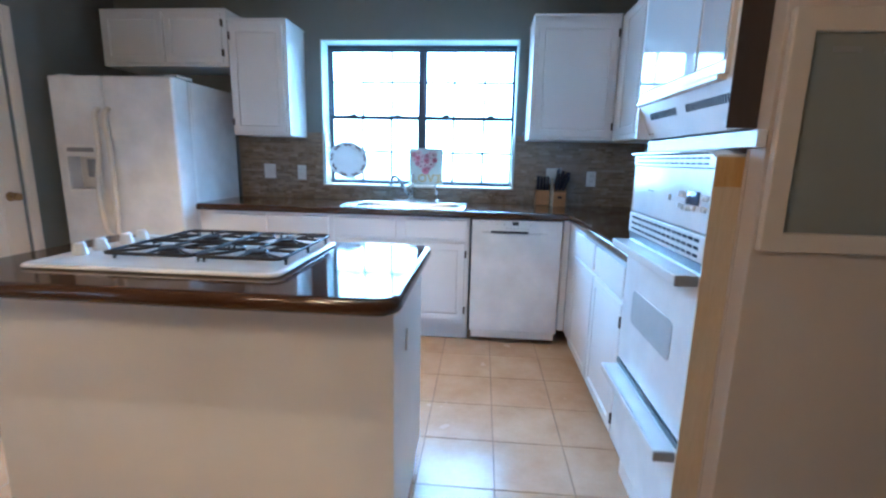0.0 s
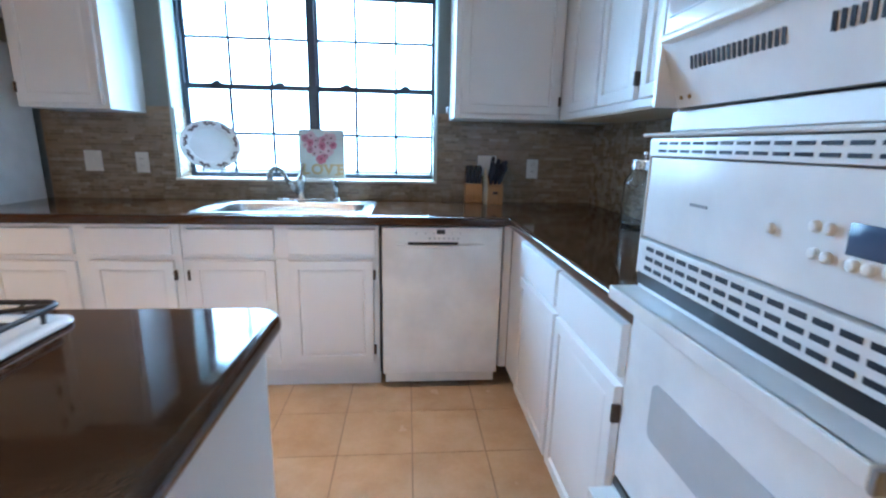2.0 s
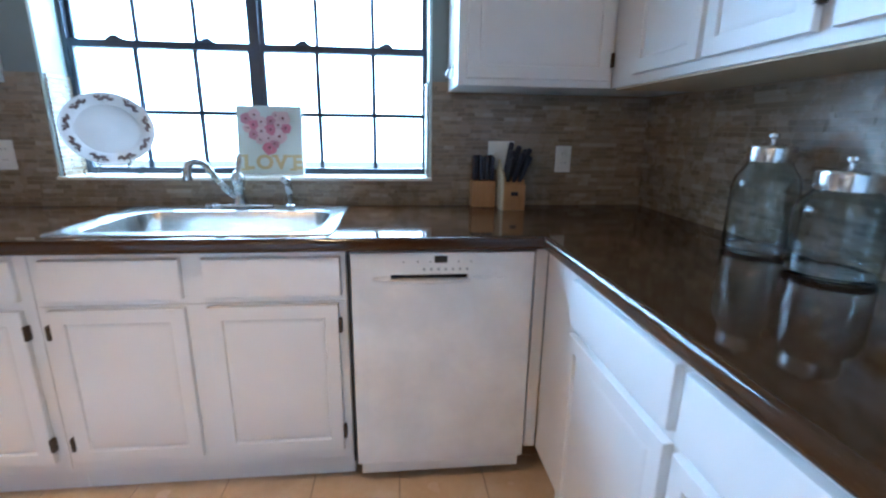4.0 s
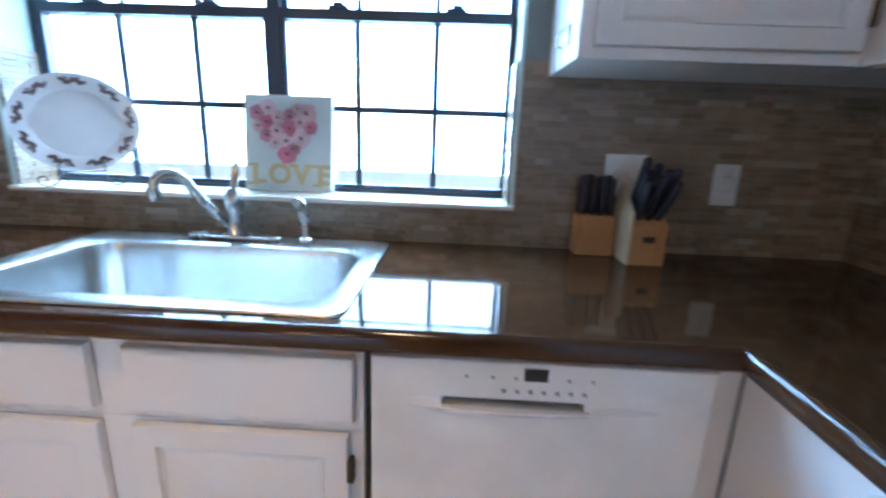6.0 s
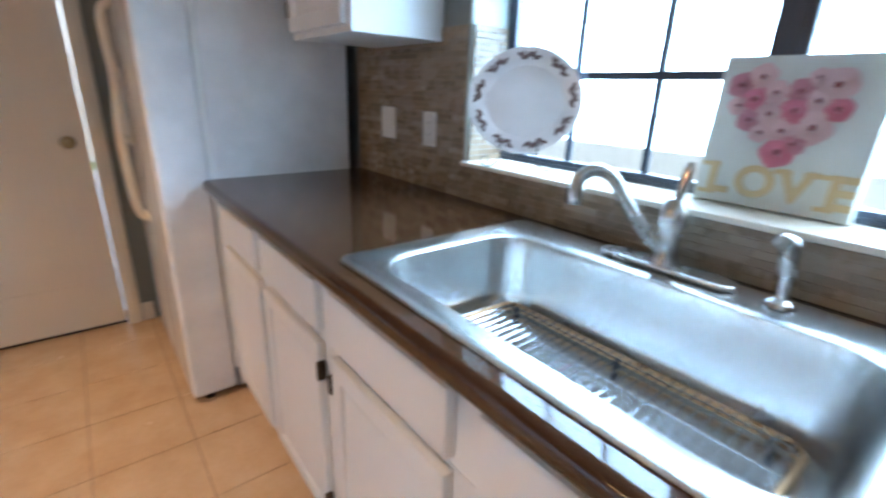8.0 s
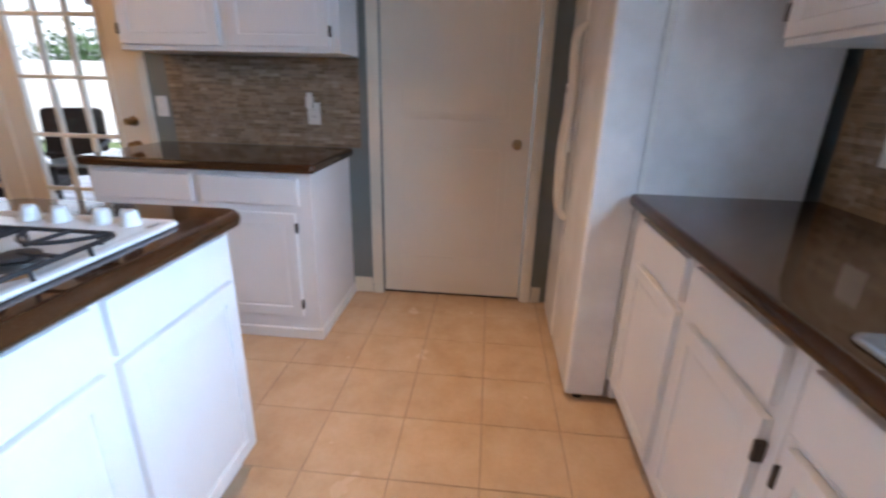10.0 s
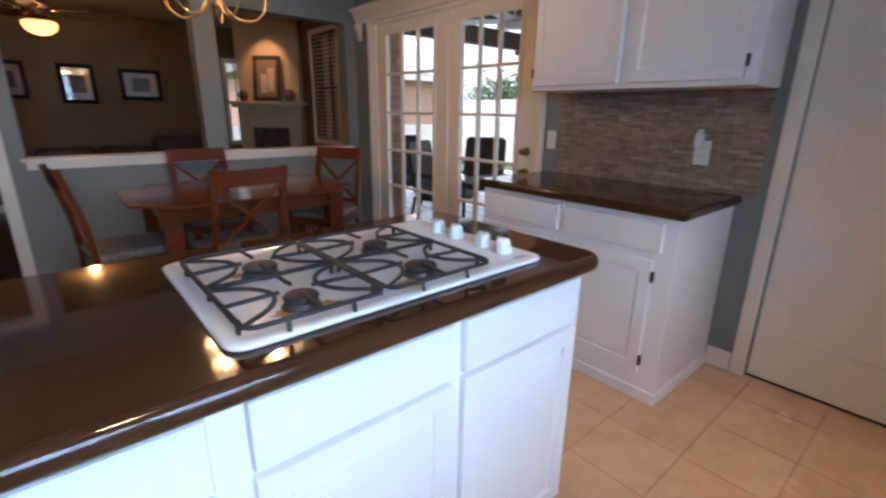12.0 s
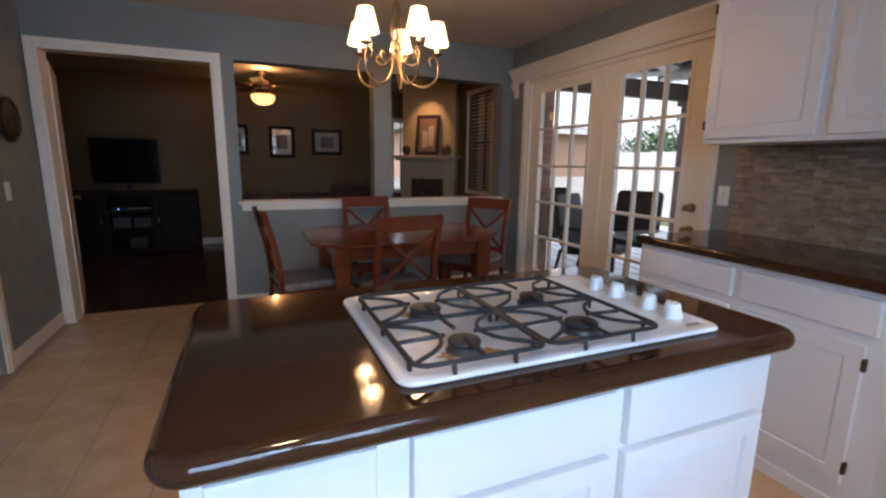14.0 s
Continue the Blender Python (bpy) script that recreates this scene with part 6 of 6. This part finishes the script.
pg = thing("patio_cover", (-5.6, -4.6, 2.6), "dark stained wooden patio roof with beams and posts", "patio cover", "", "structure")
part("roof_boards", boxes((CX0 - 0.2, CY0 - 0.2, 2.66, LW - 0.165, 1.2, 2.70), (LW - 0.165, -5.69, 2.66, WEST - 0.145, 1.2, 2.70)), PATIOWOOD, pg)
for i in range(6):
    x = WEST - 0.6 - i * 0.62
    part("rafter", box(x, CY0 if x + 0.05 < LW - 0.165 else -5.69, 2.48, x + 0.05, 1.15, 2.66, 0.004), PATIOWOOD, pg)
part("beam", box(CX0 + 0.05, CY0, 2.16, CX0 + 0.17, 1.1, 2.46, 0.006), PATIOWOOD, pg)
part("beam", box(CX0 + 0.17, CY0 + 0.05, 2.22, LW - 0.2, CY0 + 0.17, 2.46, 0.006), PATIOWOOD, pg)
for x, y in ((CX0 + 0.11, -6.35), (CX0 + 0.11, -4.55), (CX0 + 0.11, -1.9), (CX0 + 0.11, 0.8), (-4.7, CY0 + 0.11)):
    part("post", box(x - 0.07, y - 0.06, -0.03, x + 0.07, y + 0.06, 2.2, 0.006), PATIOWOOD, pg)
ef = thing("patio_fan", (-4.7, -5.1, 2.48), "white patio ceiling fan under the roof", "ceiling fan")
part("motor", lathe([(0.0, 2.20), (0.09, 2.21), (0.12, 2.26), (0.1, 2.32), (0.015, 2.34), (0.015, 2.65), (0.0, 2.66)], 20, -4.7, -5.1), WHITEP, ef)
for k in range(5):
    part("blade", moved(rslab(0.10, -0.07, 0.62, 0.07, 0.05, -0.004, 0.004, 0.003), Matrix.Translation((-4.7, -5.1, 2.29)) @ pose(0, 0, 0, 12, 0, 72 * k + 20)), WHITEP, ef)

# brick outside of the living room wing
bw = structure("wall_brick", boxes((LW - 0.158, SOUTH - 0.148, -0.18, WEST - 0.142, SOUTH - 0.012, 2.66), (LW - 0.158, PY0, -0.18, LW - 0.142, SOUTH - 0.148, 2.66)), painted("mortar", (0.45, 0.42, 0.39), 0.9, 0.1, 90, 0.4), "red brick house wall beside the patio doors", "wall")
bm = bmesh.new()
for r in range(36):
    for c in range(3):
        x0 = LW - 0.158 + c * 0.215 - (0.107 if r % 2 else 0)
        p, q = max(x0, LW - 0.158), min(x0 + 0.203, WEST - 0.145)
        if q - p > 0.02:
            add(bm, box(p, SOUTH - 0.02, -0.16 + r * 0.077, q, SOUTH - 0.004, -0.16 + r * 0.077 + 0.066))
tagged(part("bricks", bm, BRICK, bw), kind="stuff")


def patio_chair(m):
    ob = thing("patio_chair", (0, 0, 0), "black wicker patio armchair on the deck", "patio chair", "patio furniture")
    part("seat", rslab(-0.27, -0.25, 0.27, 0.27, 0.05, 0.36, 0.44, 0.02), WICKER, ob)
    part("backrest", moved(rslab(-0.27, 0.0, 0.27, 0.55, 0.06, -0.02, 0.025, 0.015), Matrix.Translation((0, -0.24, 0.43)) @ pose(0, 0, 0, 100)), WICKER, ob)
    for s in (-1, 1):
        part("armrest", tube(curve([(s * 0.29, 0.24, 0.0), (s * 0.29, 0.25, 0.55), (s * 0.29, 0.1, 0.62), (s * 0.29, -0.26, 0.64)], 5), 0.02, 8), WICKER, ob)
        part("back_leg", tube([(s * 0.27, -0.24, 0.40), (s * 0.28, -0.32, 0.0)], 0.018, 8), WICKER, ob)
    ob.matrix_world = m
    return ob


pc1 = patio_chair(pose(-4.45, -5.35, -0.003, 0, 0, -60))
copy_thing(pc1, pose(-3.95, -6.15, -0.003, 0, 0, -20))
copy_thing(pc1, pose(-3.62, -5.02, -0.003, 0, 0, 25))
copy_thing(pc1, pose(-5.3, -4.55, -0.003, 0, 0, -85))
pt = thing("patio_table", (-3.75, -4.35, 0), "black patio table with a pale glass top", "patio table", "patio furniture")
part("tabletop", rslab(-4.15, -4.7, -3.4, -3.95, 0.1, 0.615, 0.635, 0.006), plain("pale_table_glass", (0.45, 0.5, 0.52), 0.08), pt)
for x in (-4.05, -3.5):
    for y in (-4.6, -4.05):
        part("leg", tube([(x, y, -0.003), (x, y, 0.615)], 0.02, 8), WICKER, pt)

# fence: pale boards, west and north
fe = thing("fence", (-10.5, -4, -0.18), "pale weathered board fence behind the patio", "fence", "", "structure")
fence_board = box(-0.012, -0.068, 0, 0.012, 0.068, 1.85)
for v in fence_board.verts:
    if v.co.z > 1.8 and abs(v.co.y) > 0.05:
        v.co.z -= 0.04
fme = mesh_of(fence_board, "fence_board")
fme.materials.append(PALEWOOD)
for i in range(140):
    ob = new("fence_board", fme)
    ob.parent = fe
    ob.location = (0, -9.0 + i * 0.14, random.uniform(-0.01, 0.01))
for z in (0.3, 1.5):
    part("rail", box(-10.56, -13.0, z - 0.18, -10.515, 6.6, z - 0.09), PALEWOOD, fe)
fe3 = thing("side_fence", (-7.0, -13.0, -0.18), "pale weathered board fence beyond the patio", "fence", "", "structure")
for i in range(52):
    ob = new("fence_board", fme)
    ob.parent = fe3
    ob.location = (-3.45 + i * 0.14, 0, random.uniform(-0.01, 0.01) - 0.75)
    ob.rotation_euler = (0, 0, radians(90))
for z in (1.2, 1.5):
    part("rail", box(-10.5, -13.05, z - 0.93, -3.2, -13.013, z - 0.84), PALEWOOD, fe3)
fe2 = thing("garden_fence", (-0.5, 5.2, -0.18), "pale weathered board fence beyond the kitchen window", "fence", "", "structure")
for i in range(90):
    ob = new("fence_board", fme)
    ob.parent = fe2
    ob.location = (-6.2 + i * 0.14, 0, random.uniform(-0.01, 0.01))
    ob.rotation_euler = (0, 0, radians(90))
for z in (0.3, 1.5):
    part("rail", box(-6.8, 5.215, z - 0.18, 5.8, 5.26, z - 0.09), PALEWOOD, fe2)


def house(name, x0, y0, x1, y1, h, ridge, along, wallmat, label):
    ob = thing(name, ((x0 + x1) / 2, (y0 + y1) / 2, -0.18), label, "house")
    part("wall", box(x0, y0, -0.2, x1, y1, h), wallmat, ob)
    o = 0.45
    if along == "x":
        prof = [(y0 - o, h - 0.1), ((y0 + y1) / 2, ridge), (y1 + o, h - 0.1), ((y0 + y1) / 2, h + 0.02)]
        bm = loft([[Vector((x0 - o, a, b)) for a, b in prof], [Vector((x1 + o, a, b)) for a, b in prof]], True, True)
    else:
        prof = [(x0 - o, h - 0.1), ((x0 + x1) / 2, ridge), (x1 + o, h - 0.1), ((x0 + x1) / 2, h + 0.02)]
        bm = loft([[Vector((a, y0 - o, b)) for a, b in prof], [Vector((a, y1 + o, b)) for a, b in prof]], True, True)
    part("roof", bm, ROOFING, ob)
    for y in (y0 - o, y1 + o - 0.03):
        part("fascia", box(x0 - o, y, h - 0.22, x1 + o, y + 0.03, h - 0.05), WHITEP, ob)
    return ob


h1 = house("neighbour_house", -3.0, 9.5, 9.0, 18, 2.7, 5.2, "x", SIDING, "pale neighbouring house with grey roof beyond the window")
for x in (-0.2, 3.0):
    wn_ = part("window", box(x - 0.5, 9.47, 0.9, x + 0.5, 9.5, 2.1), BRONZE, h1)
    part("pane", box(x - 0.45, 9.455, 0.95, x + 0.45, 9.47, 2.05), Mat("far_window_glass", (0.25, 0.28, 0.3), 0.1).m, wn_)
h2 = house("brick_house", -13.6, -23.0, -6.5, -16.0, 2.6, 3.1, "x", BRICK, "red brick neighbouring house beyond the fence")
for x in (-8.5,):
    wn_ = part("window", box(x - 0.5, -16.0, 0.9, x + 0.5, -15.97, 2.1), BRONZE, h2)
    part("pane", box(x - 0.45, -15.97, 0.95, x + 0.45, -15.955, 2.05), Mat("far_window_glass_b", (0.25, 0.28, 0.3), 0.1).m, wn_)


def tree(x, y, h, spread, seed):
    rt = random.Random(seed)
    ob = thing("tree", (x, y, -0.2), "leafy green tree beyond the fence", "tree")
    bm = bmesh.new()
    add(bm, tube(curve([(x, y, -0.25), (x + 0.1, y, h * 0.3), (x - 0.05, y + 0.1, h * 0.6), (x, y, h * 0.85)], 5), [0.22 - 0.012 * i for i in range(16)], 8))
    ends = []
    for k in range(9):
        a = k * 2.4
        z = h * (0.35 + 0.05 * k)
        e = Vector((x + math.cos(a) * spread * 0.7, y + math.sin(a) * spread * 0.7, z + h * 0.2))
        ends.append(e)
        add(bm, tube(curve([(x, y, z), ((x + e.x) / 2, (y + e.y) / 2, z + h * 0.06), e], 4), [0.09, 0.08, 0.07, 0.06, 0.05, 0.04, 0.035, 0.03, 0.02], 6))
    part("trunk", bm, BARK, ob)
    verts, faces = [], []
    for _ in range(2600):
        c = rt.choice(ends)
        p = c + Vector((rt.gauss(0, 1), rt.gauss(0, 1), rt.gauss(0, 0.7))) * spread * 0.32
        n = Vector((rt.gauss(0, 1), rt.gauss(0, 1), rt.gauss(0, 1))).normalized()
        u = n.orthogonal().normalized() * rt.uniform(0.07, 0.14)
        w = n.cross(u).normalized() * rt.uniform(0.04, 0.08)
        i = len(verts)
        verts += [p - u, p + w, p + u, p - w]
        faces.append((i, i + 1, i + 2, i + 3))
    me = bpy.data.meshes.new("crown")
    me.from_pydata(verts, [], faces)
    bm = bmesh.new()
    bm.from_mesh(me)
    bpy.data.meshes.remove(me)
    tagged(part("crown", bm, LEAF, ob), kind="stuff")


tree(-19.5, -18.0, 2.5, 1.9, 3)
tree(-21.5, -16.0, 2.7, 2.0, 8)

# ---- mosaic backsplash and floor tiles ----
rm = random.Random(11)
strip_meshes = {}


def strip_mesh(w):
    if w not in strip_meshes:
        bm = box(0, -0.006, 0, w, 0, 0.0155)
        me = mesh_of(bm, "mosaic_strip", False)
        me.materials.append(MOSAIC)
        strip_meshes[w] = me
    return strip_meshes[w]


def mosaic_rows(u0, u1, z0, z1, blocked, gap=None):
    out = []
    z = z0
    while z + 0.0155 <= z1 + 0.002:
        u = u0 - rm.choice((0.0, 0.02, 0.035))
        while u < u1:
            w = rm.choice((0.045, 0.06, 0.075, 0.095, 0.12))
            a, b = max(u, u0), min(u + w, u1)
            if gap and z > gap[2]:
                if a < gap[0] < b:
                    b = gap[0]
                elif a < gap[1] < b:
                    a = gap[1]
            if b - a > 0.008 and not blocked((a + b) / 2, z + 0.008):
                out.append((round(a, 4), round(b - a, 4), round(z, 4), w))
            u += w + 0.0016
        z += 0.0172
    return out


def splash(name, m, rows, own, label):
    """own(u, z): whether a strip is built as an object of its own."""
    u0, u1 = min(r[0] for r in rows), max(r[0] + r[1] for r in rows)
    base = structure(name, bmesh.new(), GROUT, label, "backsplash")
    bm = bmesh.new()
    n = 0
    for a, w, z, full in rows:
        if n < 300 and own(a, z) and abs(w - full) < 1e-6:
            ob = new("mosaic_strip", strip_mesh(full))
            ob.parent = base
            ob.matrix_local = m @ Matrix.Translation((a, -0.004 - rm.choice((0, 0.0006, 0.0012)), z))
            n += 1
        else:
            p = rm.choice((0, 0.0006, 0.0012))
            add_box(bm, m, a, -0.010 - p, z, a + w, -0.004, z + 0.0155)
    me = mesh_of(bm, "strips", False)
    me.materials.append(MOSAICJ)
    ob = tagged(new("strips", me), "", "", "", "stuff")
    ob.parent = base
    return base


def add_box(bm, m, x0, y0, z0, x1, y1, z1):
    v = [bm.verts.new(m @ Vector(p)) for p in ((x0, y0, z0), (x1, y0, z0), (x1, y1, z0), (x0, y1, z0), (x0, y0, z1), (x1, y0, z1), (x1, y1, z1), (x0, y1, z1))]
    for f in ((0, 1, 5, 4), (1, 2, 6, 5), (3, 0, 4, 7), (4, 5, 6, 7), (0, 3, 2, 1)):
        bm.faces.new([v[i] for i in f])


ZT = 1.432
nrows = mosaic_rows(-1.89, EAST - 0.012, TOP1 + 0.002, ZT, lambda u, z: (WX0 < u < WX1 and z > WZ0 - 0.006) or (-1.765 < u < -1.335 and z > 1.388) or (u > 0.355 and z > 1.388), (WX0, WX1, WZ0 - 0.006))
sn = splash("backsplash_north", Matrix.Identity(4), nrows, lambda u, z: (0.29 < u < 0.86 and z < 1.36) or (-0.7 < u < 0.29), "brown grey glass and stone strip mosaic backsplash")
er = mosaic_rows(0.012, 1.905, TOP1 + 0.002, 1.388, lambda u, z: False)
se = splash("backsplash_east", face(EAST, 0, -90), er, lambda u, z: False, "brown grey strip mosaic backsplash behind the jars")
wr = mosaic_rows(-3.035, -1.905, TOP1 + 0.002, 1.396, lambda u, z: False)
sw = splash("backsplash_west", face(WEST, 0, 90), wr, lambda u, z: 0.93 < z < 1.2, "brown grey strip mosaic backsplash over the bar counter")
lr = mosaic_rows(0.0, 0.138, FZ0 + 0.001, ZT, lambda u, z: False)
splash("backsplash_reveal_west", face(FX0, 0.0, 90), lr, lambda u, z: False, "pale mosaic strips on the window reveal")
splash("backsplash_reveal_east", face(FX1, 0.138, -90), lr, lambda u, z: False, "pale mosaic strips on the window reveal")
for nm, bmx, own in (("grout_bed", boxes((-1.90, -0.0085, TOP1, WX0, 0, ZT), (WX0, -0.0085, TOP1, WX1, 0, WZ0), (WX1, -0.0085, TOP1, EAST, 0, ZT)), sn),
                ("grout_bed", box(EAST - 0.0085, -1.905, TOP1, EAST, -0.012, 1.388), se), ("grout_bed", box(WEST, -3.035, TOP1, WEST + 0.0085, -1.905, 1.396), sw)):
    me = mesh_of(bmx, nm)
    me.materials.append(GROUT)
    new(nm, me).parent = own

fl = bpy.data.objects["floor"]
tile_me = mesh_of(box(-0.1525, -0.1525, -0.004, 0.1525, 0.1525, 0.0), "floor_tile", False)
tb_ = bmesh.new()
tb_.from_mesh(tile_me)
bmesh.ops.bevel(tb_, geom=[e for e in tb_.edges if all(v.co.z > -0.001 for v in e.verts)], offset=0.002, segments=1, affect='EDGES')
tb_.to_mesh(tile_me)
tb_.free()
tile_me.materials.append(FLOORTILE)
PITCH = 0.3085
i0, i1 = math.floor((WEST - 0.149) / PITCH), math.ceil((EAST - 0.149) / PITCH)
for i in range(i0, i1 + 1):
    for j in range(0, 19):
        x, y = 0.149 + (i + 0.5) * PITCH, -1.132 - (j - 3.5) * PITCH
        if x < WEST - 0.13 or x > 1.32 or y > 0.1 or y < SOUTH - 0.12:
            continue
        if x > 1.2 and y < -2.8:
            continue
        ob = new("floor_tile", tile_me)
        ob.parent = fl
        ob.location = (x, y, random.uniform(-0.0006, 0.0))
        ob.rotation_euler = (0, 0, radians(90 * random.randrange(4)))

for o in bpy.data.objects:
    for k in ("bx", "by", "bz"):
        if k in o:
            del o[k]
